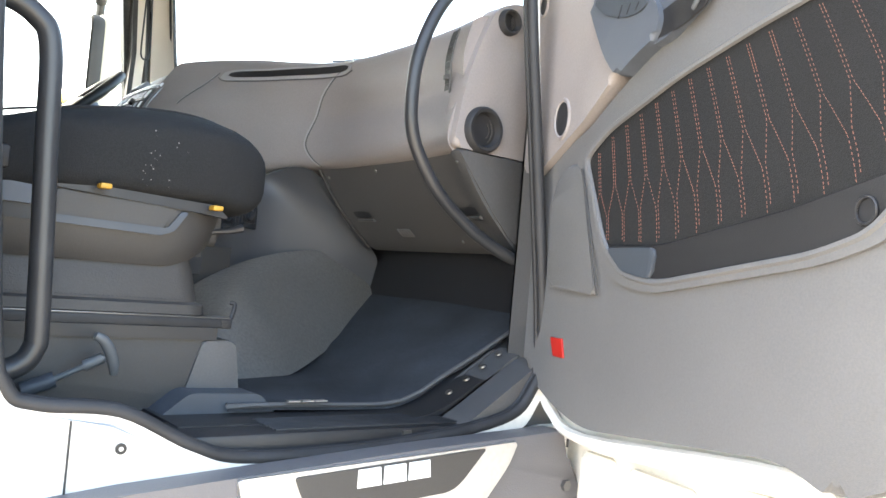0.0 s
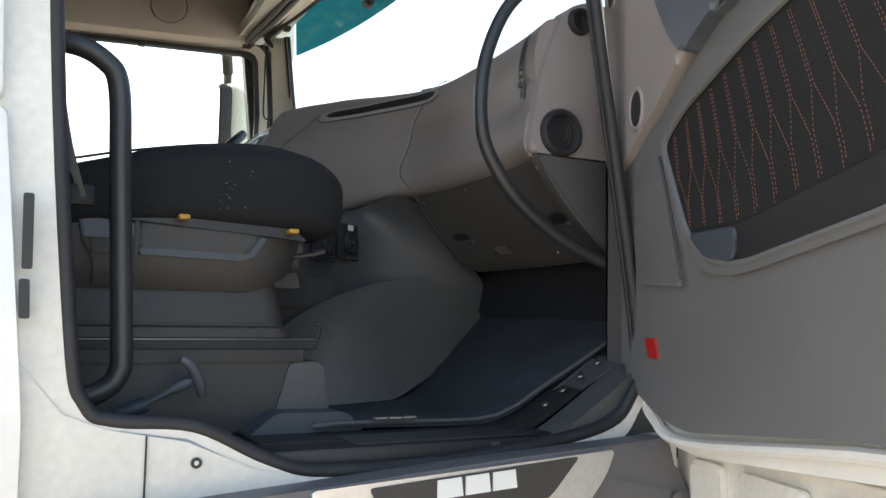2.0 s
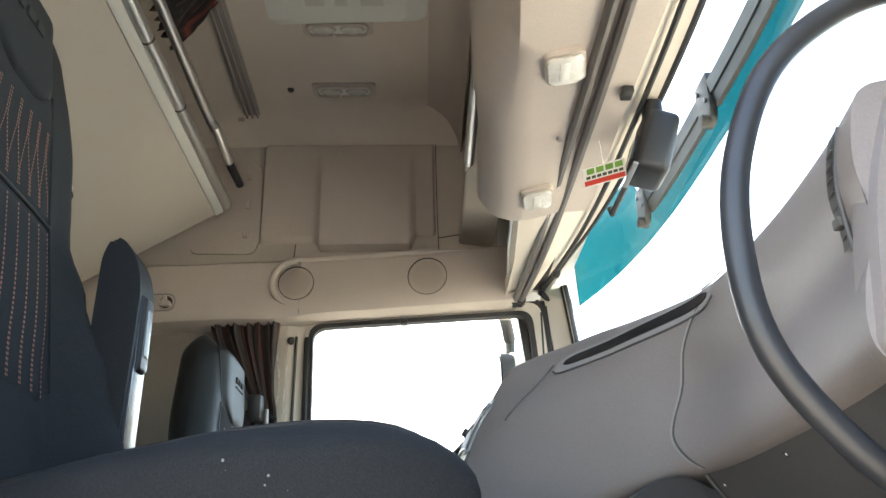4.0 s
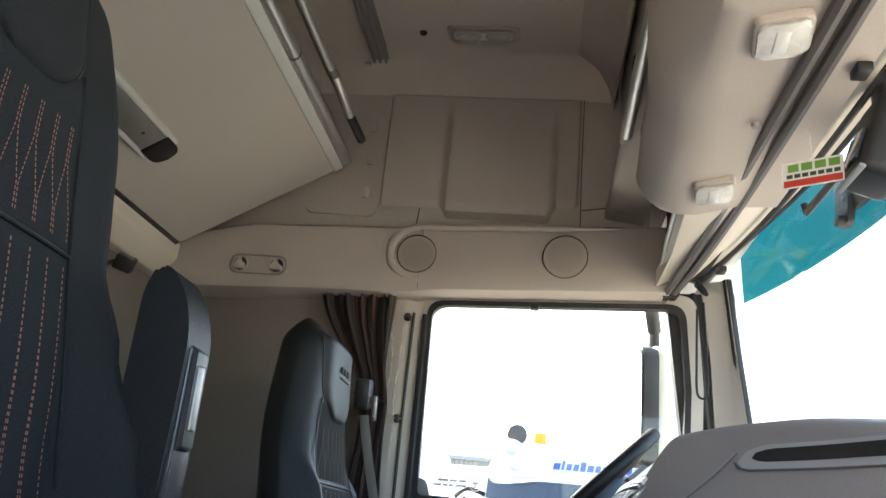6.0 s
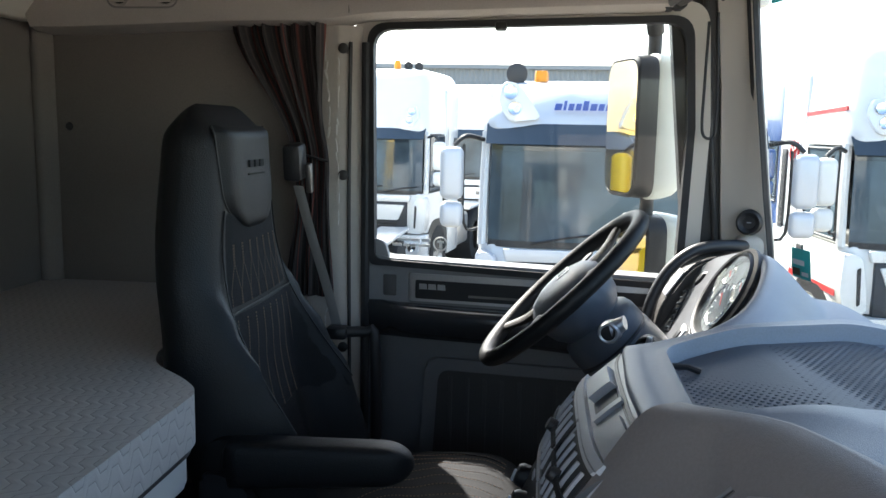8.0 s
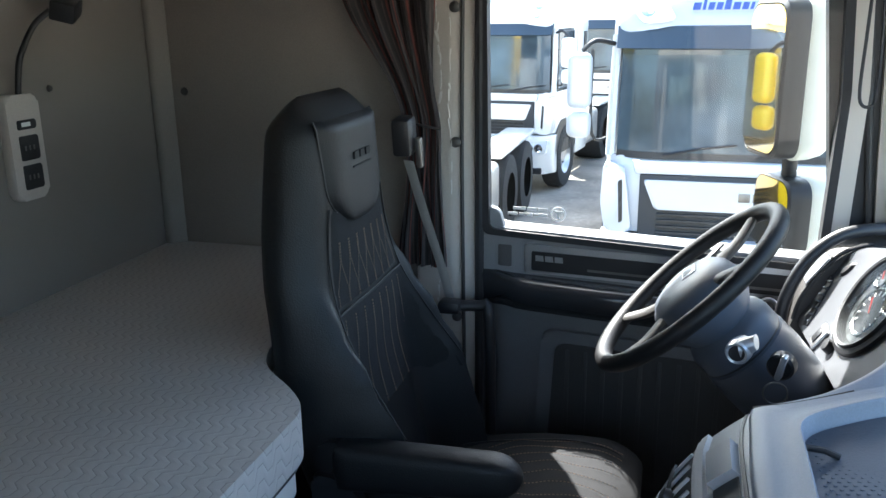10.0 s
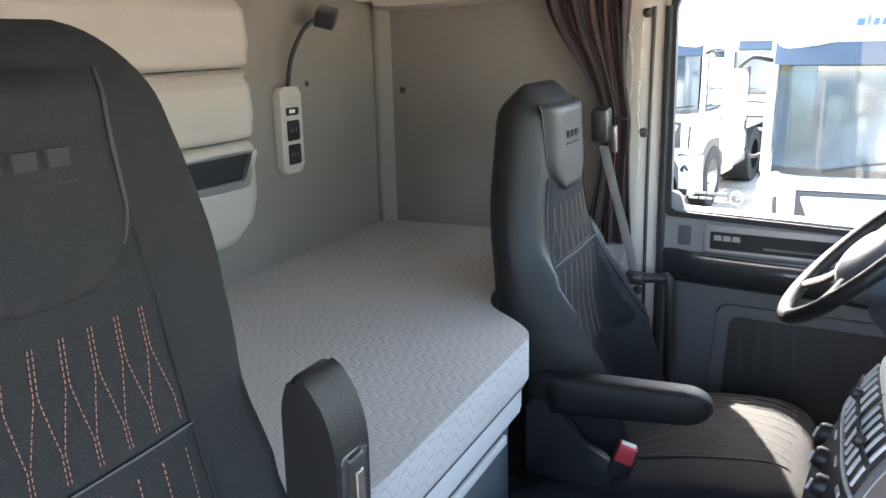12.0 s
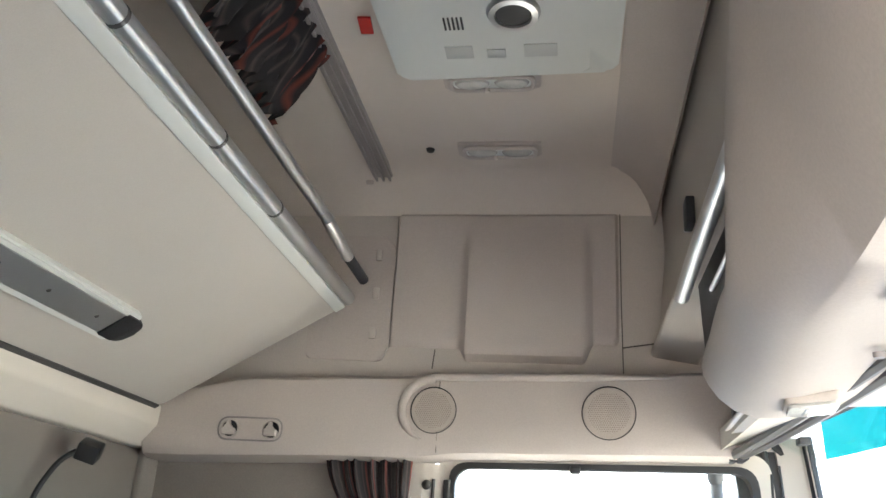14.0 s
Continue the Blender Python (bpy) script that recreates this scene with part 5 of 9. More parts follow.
    for k in range(-n, n + 1):
        for w in (-1, 1):
            for za, zb, hw_ in ((zm - 0.012, zl + 0.010, hp * 1.12), (zl - 0.012, zl - 0.23, hp * 1.22)):
                pts = []
                for j in range(19):
                    t = j / 18
                    ap = 0.0020 + (hw_ / (n * 2 + 1) - 0.004) * (line_at([(0, 0), (0.36, 0.0), (0.78, 1), (1.0, 1)], t) if za > zl else 1)
                    y = yc + k * hw_ * 2 / (2 * n + 1) * lerp(0.86, 1.0, t) + w * ap
                    z = lerp(za, zb, t)
                    if abs(y - yc) < hw_ * 1.02:
                        pts.append(front(y, z, 0.0040 if za > zl else 0.0062))
                if len(pts) > 3:
                    part("seam_thread", dashes(pts, 0.0005, 0.0048), thread, s, flat=True)
    return s, front


def armrest(s, yc, a, b, r):
    rings = []
    A, B = Vector(a), Vector(b)
    d = (B - A).normalized()
    up = Vector((0, 1, 0)).cross(d).normalized()
    if up.z < 0 and abs(d.z) < 0.7:
        up = -up
    L = (B - A).length
    for i in range(25):
        t = 1 - (1 - i / 24) ** 1.5
        e = math.sqrt(max(0.02, 1 - max(0, (t - 0.84) / 0.16, (0.07 - t) / 0.07) ** 2))
        c = A + d * (L * t)
        h = r * lerp(1.15, 0.85, t) * e
        w = 0.034 * lerp(1.0, 1.0, t) * e
        rings.append([c + Vector((0, 1, 0)) * (w * (abs(math.cos(q)) ** 0.5) * (1 if math.cos(q) > 0 else -1)) + up * (h * (abs(math.sin(q)) ** 0.55) * (1 if math.sin(q) > 0 else -1)) for q in [2 * math.pi * k / 20 for k in range(20)]])
    return part("armrest", loft(rings), SEATL, s, "black padded armrest", 60)


BADGE = mat("faint pressed print", (0.030, 0.031, 0.032), 0.85, spec=0.25)
PASS = {"z": (1.93, 2.748), "x": [(0, -0.09), (0.35, -0.135), (0.7, -0.145), (1, -0.165)], "w": [(0, 0.215), (0.25, 0.235), (0.5, 0.242), (0.63, 0.245), (0.755, 0.234), (0.86, 0.215), (0.93, 0.200), (1, 0.188)], "wing": [(0, 0.15), (0.18, 0.145), (0.33, 0.11), (0.46, 0.06), (0.58, 0.022), (0.8, 0.012), (1, 0.0)], "back": 0.9,
        "d": [(0, 0.075), (0.3, 0.085), (0.7, 0.065), (0.92, 0.055), (1, 0.035)], "pad": (2.53, 0.100)}
DRIV = {"z": (1.77, 2.628), "x": [(0, -0.07), (0.44, -0.145), (0.74, -0.168), (1, -0.168)], "w": [(0, 0.225), (0.35, 0.255), (0.61, 0.240), (0.76, 0.208), (0.91, 0.182), (1, 0.175)],
        "d": [(0, 0.08), (0.40, 0.078), (0.74, 0.075), (0.93, 0.068), (1, 0.04)], "pad": (2.385, 0.138), "wing": [(0, 0.19), (0.31, 0.18), (0.42, 0.125), (0.52, 0.055), (0.62, 0.006), (1, 0.0)], "back": 0.9}
ps, pfront = seat("lorry_seat", 0.405, 0.0, "charcoal cloth passenger seat with orange stitching", PASS, SEATF, SEATF, ORANGE, True)
ds, dfront = seat("lorry_seat", 1.825, -0.19, "black leather and cloth driver seat with pale stitching", DRIV, SEATD, SEATL, PALEST, False)
armrest(ds, 1.57, (-0.070, 1.575, 1.990), (0.282, 1.575, 2.010), 0.041)
part("armrest_pivot", lathe([(0, 0.04), (0.04, 0.035), (0.045, -0.03), (0, -0.035)], pose(-0.06, 1.60, 1.995, 90)), SEATL, ds)
part("buckle_trim", prism(fillet([(-0.10, 1.80), (0.06, 1.80), (0.10, 1.83), (0.085, 1.865), (0.02, 1.895), (-0.02, 1.955), (-0.06, 1.975), (-0.10, 1.975)], 0.015, 4), "y", 1.548, 1.572, 0.008), BLACKP, ds)
# folded-up armrest with its hinge and clear latch
pad = fillet([(-0.030, 2.11), (0.028, 2.11), (0.032, 2.25), (0.033, 2.335), (0.022, 2.375), (0.002, 2.404), (-0.016, 2.410), (-0.028, 2.38)], [0.01, 0.01, 0.02, 0.02, 0.015, 0.012, 0.01, 0.015], 5)
part("folded_armrest", prism(pad, "y", 0.606, 0.670, 0.009, 3), SEATL, ps, "black padded armrest, folded up")
part("armrest_hinge", prism(fillet([(-0.012, 2.10), (0.033, 2.10), (0.034, 2.328), (-0.004, 2.336)], 0.010, 4), "y", 0.614, 0.662, 0.006), GLOSSB, ps)
part("armrest_latch", prism(fillet([(0.026, 2.215), (0.040, 2.215), (0.039, 2.322), (0.024, 2.322)], 0.005, 4), "y", 0.624, 0.652, 0.004), BLACKP, ps)
part("latch_gap", prism(fillet([(0.030, 2.235), (0.0425, 2.235), (0.0415, 2.305), (0.028, 2.305)], 0.003, 3), "y", 0.631, 0.645, 0.002), STEEL, ps)
# pale paint spots on the passenger cushion
rs = random.Random(4)
for cx_, cz_, n_ in ((0.275, 1.975, 6), (0.268, 1.955, 5), (0.262, 1.935, 4), (0.294, 1.942, 3), (0.315, 1.99, 3), (0.272, 2.005, 2)):
    bm = bmesh.new()
    for _ in range(n_):
        x, z, r = cx_ + rs.gauss(0, 0.006), cz_ + rs.gauss(0, 0.006), rs.uniform(0.0003, 0.0012)
        ring = [bm.verts.new((x + r * rs.uniform(0.6, 1.3) * math.cos(q), 0.1462, z + r * rs.uniform(0.6, 1.4) * math.sin(q))) for q in (0, 0.9, 1.8, 2.7, 3.6, 4.5, 5.4)]
        bm.faces.new(ring)
    part("paint_spot", bm, SPOT, ps, flat=True)
# passenger belt beside the backrest
pb = thing("seat_belt", (0.05, 0.16, 1.93), "pale grey seat belt strap beside the passenger seat", "seat belt")
part("belt_strap", tube([(-0.04, 0.165, 2.42), (0.0, 0.155, 2.25), (0.027, 0.15, 2.125), (0.038, 0.15, 2.07), (0.051, 0.15, 2.003), (0.070, 0.15, 1.935)], 0.019, 8, False, 5, 0.10), BELT, pb, "pale woven strap")
part("belt_tongue", box(0.055, 0.090, 0.142, 0.158, 1.925, 1.955, 0.004), BLACKP, pb)
# T handle beside the passenger seat
th = thing("pull_handle", (0.19, 0.12, 1.66), "dark T-shaped pull handle beside the seat base", "pull handle")
part("handle_shaft", tube([(0.165, 0.13, 1.652), (0.225, 0.11, 1.686)], 0.0040, 10), LEVER, th)
part("shaft_collar", tube([(0.200, 0.117, 1.673), (0.222, 0.111, 1.685)], 0.0075, 10), LEVER, th)
part("handle_grip", tube([(0.206, 0.10, 1.716), (0.219, 0.102, 1.708), (0.231, 0.108, 1.690), (0.238, 0.114, 1.672), (0.240, 0.118, 1.662)], lambda t: 0.0052 + 0.003 * math.sin(t * math.pi), 10, False, 5), LEVER, th)
part("handle_base", tube([(0.130, 0.135, 1.638), (0.168, 0.13, 1.653)], 0.011, 10), SEATB, th)
# yellow tags under the cushion edge
YTAG = mat("yellow plastic tag", (0.48, 0.26, 0.03), 0.5)
for x, z in ((0.209, 1.9165), (0.371, 1.9055)):
    yt = thing("cushion_tag", (x, 0.125, z), "small yellow tag under the seat cushion edge", "tag", "tags under the cushion")
    part("tag_tongue", soft(box(x - 0.008, x + 0.008, 0.128, 0.150, z - 0.003, z + 0.0045), 0.0025, 2), YTAG, yt)
# seat belt at the driver's seat
bt = thing("seat_belt", (-0.09, 2.10, 2.0), "grey seat belt hanging from a black guide beside the seat", "seat belt")
part("belt_guide", moved(box(-0.022, 0.022, -0.03, 0.03, -0.035, 0.05, 0.010), pose(-0.09, 2.10, 2.50, 8, 0, 0)), BLACKP, bt)
part("belt_guide_edge", moved(box(-0.006, 0.008, -0.010, 0.010, -0.04, 0.03, 0.004), pose(-0.058, 2.105, 2.475, 8, 0, 0)), STEEL, bt)
part("belt_strap", tube([(-0.085, 2.11, 2.45), (-0.065, 2.14, 2.34), (-0.03, 2.18, 2.18), (-0.01, 2.21, 2.06)], 0.018, 6, False, 6, 0.12), BELT, bt)
part("belt_rail", tube([(-0.02, 2.17, 2.083), (0.06, 2.19, 2.085), (0.085, 2.19, 2.06), (0.09, 2.19, 1.75)], 0.014, 10, False, 4), BLACKP, bt)
part("belt_anchor", box(-0.035, 0.02, 2.15, 2.20, 2.07, 2.10, 0.008), BLACKP, bt)
REDB = mat("bright red button plastic", (0.55, 0.05, 0.06), 0.4, var=(30, 0.1))
bk = thing("belt_buckle", (0.10, 1.545, 1.93), "red release button of the seat belt buckle", "belt buckle")
BK = pose(0.118, 1.535, 1.895, 0, 18, 10)
part("buckle_body", moved(soft(box(-0.022, 0.022, -0.011, 0.011, -0.050, 0.022), 0.005, 3), BK), BLACKP, bk, "black buckle shell")
part("release_button", moved(soft(box(-0.019, 0.019, -0.0135, 0.0135, -0.016, 0.024), 0.004, 3), BK), REDB, bk, "bright red release button")
part("buckle_slot", moved(box(-0.015, 0.015, -0.008, 0.008, 0.022, 0.0255, 0.001), BK), PAPERW, bk)

# ---------------------------------------------------------------- bed
def mattress_mat():
    m = mat("bed cover cloth", (0.42, 0.40, 0.37), 0.9, bump=(900, 0.4), var=(4, 0.05))
    nt = m.node_tree
    p = nt.nodes["Principled BSDF"]
    tc = nt.nodes.new("ShaderNodeTexCoord")
    sep = nt.nodes.new("ShaderNodeSeparateXYZ")
    nt.links.new(tc.outputs["Object"], sep.inputs[0])
    def op(kind, a, b):
        q = nt.nodes.new("ShaderNodeMath")
        q.operation = kind
        for i, w in enumerate((a, b)):
            if w is None:
                continue
            if isinstance(w, (int, float)):
                q.inputs[i].default_value = w
            else:
                nt.links.new(w, q.inputs[i])
        return q.outputs[0]
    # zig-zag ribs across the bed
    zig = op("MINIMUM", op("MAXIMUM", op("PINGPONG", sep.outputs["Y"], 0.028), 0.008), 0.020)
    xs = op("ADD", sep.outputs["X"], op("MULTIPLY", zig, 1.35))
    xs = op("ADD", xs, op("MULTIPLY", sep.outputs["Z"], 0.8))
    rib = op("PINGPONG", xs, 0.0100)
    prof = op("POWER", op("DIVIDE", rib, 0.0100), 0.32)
    vd = nt.nodes.new("ShaderNodeTexNoise")
    vd.inputs["Scale"].default_value = 60
    hgt = op("ADD", prof, op("MULTIPLY", vd.outputs["Fac"], 0.25))
    b = nt.nodes.new("ShaderNodeBump")
    b.inputs["Strength"].default_value, b.inputs["Distance"].default_value = 0.45, 0.002
    nt.links.new(hgt, b.inputs["Height"])
    nt.links.new(b.outputs[0], p.inputs["Normal"])
    # groove shade put into the colour: darker where the ribs dip
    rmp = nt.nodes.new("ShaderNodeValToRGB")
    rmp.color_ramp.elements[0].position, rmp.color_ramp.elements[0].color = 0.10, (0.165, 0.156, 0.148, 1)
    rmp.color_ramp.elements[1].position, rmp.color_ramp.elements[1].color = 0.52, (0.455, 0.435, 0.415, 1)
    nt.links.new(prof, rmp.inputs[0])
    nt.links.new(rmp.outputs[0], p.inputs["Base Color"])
    return m
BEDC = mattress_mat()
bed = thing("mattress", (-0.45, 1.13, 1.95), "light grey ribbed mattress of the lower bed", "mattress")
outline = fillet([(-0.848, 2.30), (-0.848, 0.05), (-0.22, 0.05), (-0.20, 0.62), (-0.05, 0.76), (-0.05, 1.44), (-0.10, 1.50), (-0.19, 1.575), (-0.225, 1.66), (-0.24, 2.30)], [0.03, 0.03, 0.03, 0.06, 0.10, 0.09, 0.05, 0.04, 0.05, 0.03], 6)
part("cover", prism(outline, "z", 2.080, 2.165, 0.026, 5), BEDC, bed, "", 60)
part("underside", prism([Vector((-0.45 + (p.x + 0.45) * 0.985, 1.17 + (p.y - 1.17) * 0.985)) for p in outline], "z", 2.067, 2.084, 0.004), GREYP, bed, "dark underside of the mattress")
bb = thing("bed_base", (-0.45, 1.13, 1.6), "white edged base of the lower bed with a storage front", "bed base")
base2 = fillet([(-0.848, 2.30), (-0.848, 0.05), (-0.24, 0.05), (-0.22, 0.62), (-0.065, 0.77), (-0.065, 1.43), (-0.20, 1.58), (-0.25, 1.66), (-0.26, 2.30)], [0.02] * 9, 4)
part("base_board", prism(base2, "z", 2.012, 2.066, 0.006), GREYW, bb, "cream edge board")
part("base_front", box(-0.848, -0.09, 0.10, 1.42, 1.602, 2.003, 0.01), BLUEP, bb)
part("base_drawer", box(-0.095, -0.078, 0.74, 1.36, 1.70, 1.985, 0.012), BLUEP, bb)
part("drawer_edge", box(-0.082, -0.072, 0.74, 1.36, 1.965, 1.985, 0.004), GREYW, bb)

# upper bunk, folded up to the rear wall
ub = thing("upper_bunk", (-0.5, 1.1, 2.95), "beige upper bunk board with two metal tubes along its edge", "bunk")
A0, A1 = Vector((-0.755, 0, 2.95)), Vector((-0.285, 0, 3.250))
bd = (A1 - A0).normalized()
bn = Vector((-bd.z, 0, bd.x))
def bunk_box(s0, s1, y0, y1, n0, n1, r=0.004):
    bm = box(s0, s1, y0, y1, n0, n1, r)
    for v in bm.verts:
        q = A0 + bd * v.co.x + bn * v.co.z
        v.co = Vector((q.x, v.co.y, q.z))
    return bm
LB = (A1 - A0).length
bo = bmesh.new()
poly = fillet([(0.0, 0.02), (LB, 0.02), (LB, 2.205), (0.0, 2.165)], 0.01)
bo = prism(poly, "z", 0.0, 0.05, 0.005)
for v in bo.verts:
    q = A0 + bd * v.co.x + bn * v.co.z
    v.co = Vector((q.x, v.co.y, q.z))
part("board", bo, BUNKB, ub)
part("board_edge", bunk_box(LB - 0.02, LB + 0.012, 0.02, 2.207, -0.006, 0.03), GREYW, ub, "pale grey board edge")
part("board_foot", bunk_box(-0.045, 0.0, 0.02, 2.16, -0.004, 0.04), GREYP, ub, "grey hinge strip")
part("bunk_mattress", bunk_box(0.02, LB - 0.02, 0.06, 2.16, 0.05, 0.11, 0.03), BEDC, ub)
def bt_(s, n_, y):
    q = A0 + bd * s + bn * n_
    return Vector((q.x, y, q.z))
t1 = part("front_tube", tube([bt_(LB + 0.030, 0.012, 0.03), bt_(LB + 0.030, 0.012, 2.20)], 0.0195, 14), ALU, ub, "silver tube")
for y in (1.565, 1.255, 0.90):
    part("tube_joint", tube([bt_(LB + 0.030, 0.012, y - 0.004), bt_(LB + 0.030, 0.012, y + 0.004)], 0.0205, 14), DARKP, t1)
part("guard_rail", tube([(-0.235, 0.2, 3.368), (-0.235, 1.70, 3.368), (-0.215, 1.78, 3.340), (-0.205, 1.95, 3.310)], 0.015, 12, False, 5), ALU, ub, "silver guard rail")
part("guard_foot", tube([(-0.205, 1.95, 3.310), (-0.19, 2.07, 3.288)], 0.014, 10), BLACKP, ub)
part("dark_channel", bunk_box(LB - 0.01, LB + 0.03, 0.05, 1.98, 0.045, 0.085), BLACKP, ub)
lamp = thing("bunk_lamp", (-0.60, 1.3, 3.05), "flat grey reading lamp under the upper bunk", "lamp")
def under_bunk(bm):
    for v in bm.verts:
        q = A0 + bd * v.co.x + bn * v.co.z
        v.co = Vector((q.x, v.co.y, q.z))
    return bm
part("lamp_body", under_bunk(prism(fillet([(0.118, 0.90), (0.216, 0.90), (0.216, 1.655), (0.118, 1.655)], [0.01, 0.01, 0.012, 0.012], 5), "z", -0.016, -0.001, 0.004)), GREYW, lamp, "pale grey lamp housing")
part("lamp_face", bunk_box(0.132, 0.200, 0.915, 1.60, -0.0195, -0.0155, 0.0015), ALU, lamp, "satin metal lamp face")
part("lamp_end", under_bunk(prism(fillet([(0.128, 1.605), (0.206, 1.605), (0.206, 1.690), (0.128, 1.690)], [0.004, 0.004, 0.036, 0.036], 6), "z", -0.021, -0.002, 0.003)), BLACKP, lamp, "black rounded end cap")
part("lamp_lip", bunk_box(0.202, 0.212, 0.91, 1.60, -0.022, -0.015, 0.002), GREYW, lamp)
for y in (1.05, 1.22, 1.37, 1.54):
    part("lamp_screw", under_bunk(lathe([(0, -0.0022), (0.004, -0.0016), (0.005, 0.0)], pose(0.166, y, -0.0194), 10)), STEEL, lamp)
# beige rail under the bunk on the rear wall
structure("rear_ledge", prism(fillet([(-0.852, 2.84), (-0.81, 2.84), (-0.765, 2.90), (-0.765, 2.955), (-0.852, 2.955)], 0.008), "y", 0.0, 2.235), CREAM, "cream ledge along the rear wall")

# rear wall locker fronts
def locker(y0, y1):
    lk = thing("wall_locker", (-0.84, (y0 + y1) / 2, 2.25), "moulded beige storage locker on the rear wall", "locker")
    prof_r = 0.05
    def plate(nm, za, zb, d, m_, rr):
        poly = fillet([(y0, za), (y1, za), (y1, zb), (y0, zb)], rr, 5)
        return part(nm, prism(poly, "x", -0.851, -0.851 + d, 0.012, 3), m_, lk)
    def relief(nm, za, zb, keys, r0, r1):
        """Moulded front whose depth follows its height; r0 and r1 round its lower and upper corners."""
        def fn(u, v):
            z = lerp(za, zb, v)
            d = curve_at(keys, z)
            e = min(u, 1 - u) * (y1 - y0)
            d *= min(1, 0.25 + e / 0.02) ** 0.5 if e < 0.02 else 1
            cut = r0 * max(0, 1 - (z - za) / max(1e-4, r0)) ** 2 * 0.6 if r0 and z - za < r0 else 0
            cut += r1 * max(0, 1 - (zb - z) / max(1e-4, r1)) ** 2 * 0.6 if r1 and zb - z < r1 else 0
            y = lerp(y0 + cut, y1 - cut, u)
            return (-0.852 + d, y, z)
        part(nm, sheet(fn, 40, 18, 0.02, (-1, 0, 0)), BEIGE, lk, "", 60)
    relief("top_flap", 2.846, 2.965, [(2.846, 0.030), (2.858, 0.056), (2.90, 0.062), (2.965, 0.060)], 0.05, 0)
    part("flap_gap", prism(fillet([(y0, 2.824), (y1 - 0.012, 2.824), (y1 - 0.002, 2.90), (y1 - 0.022, 2.90), (y1 - 0.034, 2.846), (y0, 2.846)], [0, 0.03, 0, 0, 0.02, 0], 4), "x", -0.851, -0.812, 0.002), SEAMD, lk)
    relief("upper_door", 2.674, 2.826, [(2.674, 0.040), (2.684, 0.058), (2.73, 0.064), (2.80, 0.058), (2.815, 0.046), (2.826, 0.036)], 0, 0.02)
    relief("middle_door", 2.510, 2.670, [(2.510, 0.044), (2.523, 0.058), (2.573, 0.064), (2.63, 0.060), (2.652, 0.044), (2.662, 0.054), (2.670, 0.040)], 0, 0)
    relief("lower_bin", 2.255, 2.506, [(2.255, 0.010), (2.275, 0.034), (2.325, 0.052), (2.40, 0.058), (2.493, 0.058), (2.506, 0.044)], 0.12, 0)
    part("bin_slot", prism(fillet([(y0 + 0.05, 2.424), (y1 - 0.06, 2.420), (y1 - 0.040, 2.480), (y0 + 0.05, 2.480)], 0.012), "x", -0.80, -0.793, 0.002), BLACKP, lk)
    part("bin_lip", prism(fillet([(y0 + 0.03, 2.408), (y1 - 0.065, 2.402), (y1 - 0.022, 2.484), (y1 - 0.040, 2.484), (y1 - 0.075, 2.420), (y0 + 0.03, 2.426)], 0.006), "x", -0.80, -0.780, 0.003), ALU, lk, "silver bin lip")
    part("bin_lip_top", prism([(y0 + 0.03, 2.480), (y1 - 0.045, 2.480), (y1 - 0.040, 2.487), (y0 + 0.03, 2.487)], "x", -0.80, -0.782, 0.001), ALU, lk)
    for dy in (-0.028, 0.028):
        part("knob", lathe([(0, 0.014), (0.012, 0.012), (0.014, 0.004), (0.010, 0)], pose(-0.806, (y0 + y1) / 2 - 0.02 + dy, 2.645, 0, 90), 16), CREAM, lk)
    return lk
locker(0.80, 1.60)
# outlet panel with flexible lamp
op_ = thing("outlet_panel", (-0.84, 1.79, 2.5), "beige outlet panel with three black sockets on the rear wall", "outlet panel")
part("panel_plate", prism(fillet([(1.742, 2.395), (1.835, 2.395), (1.835, 2.618), (1.742, 2.618)], 0.018, 5), "x", -0.851, -0.826, 0.008, 3), BEIGE, op_)
for z0, z1 in ((2.418, 2.470), (2.480, 2.532), (2.545, 2.565)):
    part("socket", prism(fillet([(1.765, z0), (1.818, z0), (1.818, z1), (1.765, z1)], 0.005), "x", -0.83, -0.8235, 0.002), BLACKP, op_)
    if z1 - z0 > 0.04:
        for dy in (-0.012, 0.0, 0.012):
            part("socket_pin", box(-0.8236, -0.8225, 1.790 + dy - 0.002, 1.790 + dy + 0.002, (z0 + z1) / 2 - 0.005, (z0 + z1) / 2 + 0.005), STEEL, op_)
    else:
        part("socket_light", box(-0.8236, -0.8222, 1.775, 1.80, z0 + 0.006, z1 - 0.005, 0.001), PAPERW, op_)
fl = thing("reading_lamp", (-0.83, 1.79, 2.61), "black flexible reading lamp on the outlet panel", "lamp")
part("gooseneck", tube([(-0.835, 1.79, 2.605), (-0.825, 1.79, 2.66), (-0.815, 1.795, 2.70), (-0.805, 1.83, 2.755), (-0.79, 1.865, 2.785)], 0.0065, 10, False, 6), BLACKP, fl)
part("lamp_head", moved(box(-0.026, 0.026, -0.032, 0.032, -0.022, 0.022, 0.006), pose(-0.772, 1.893, 2.79, 20, 15, 25)), BLACKP, fl)
for yy, zz in ((2.286, 2.578), ):
    w = thing("wall_stud", (-0.77, 2.30, zz), "small grey stud on the side wall", "stud")
    part("stud_cap", lathe([(0, 0.006), (0.008, 0.005), (0.011, 0)], pose(-0.77, 2.3045, zz, 90), 14), GREYP, w)
w = thing("wall_stud", (-0.85, 1.89, 2.62), "small grey stud on the rear wall", "stud")
part("stud_cap", lathe([(0, 0.006), (0.006, 0.005), (0.008, 0)], pose(-0.8495, 1.90, 2.62, 0, 90), 14), GREYP, w)

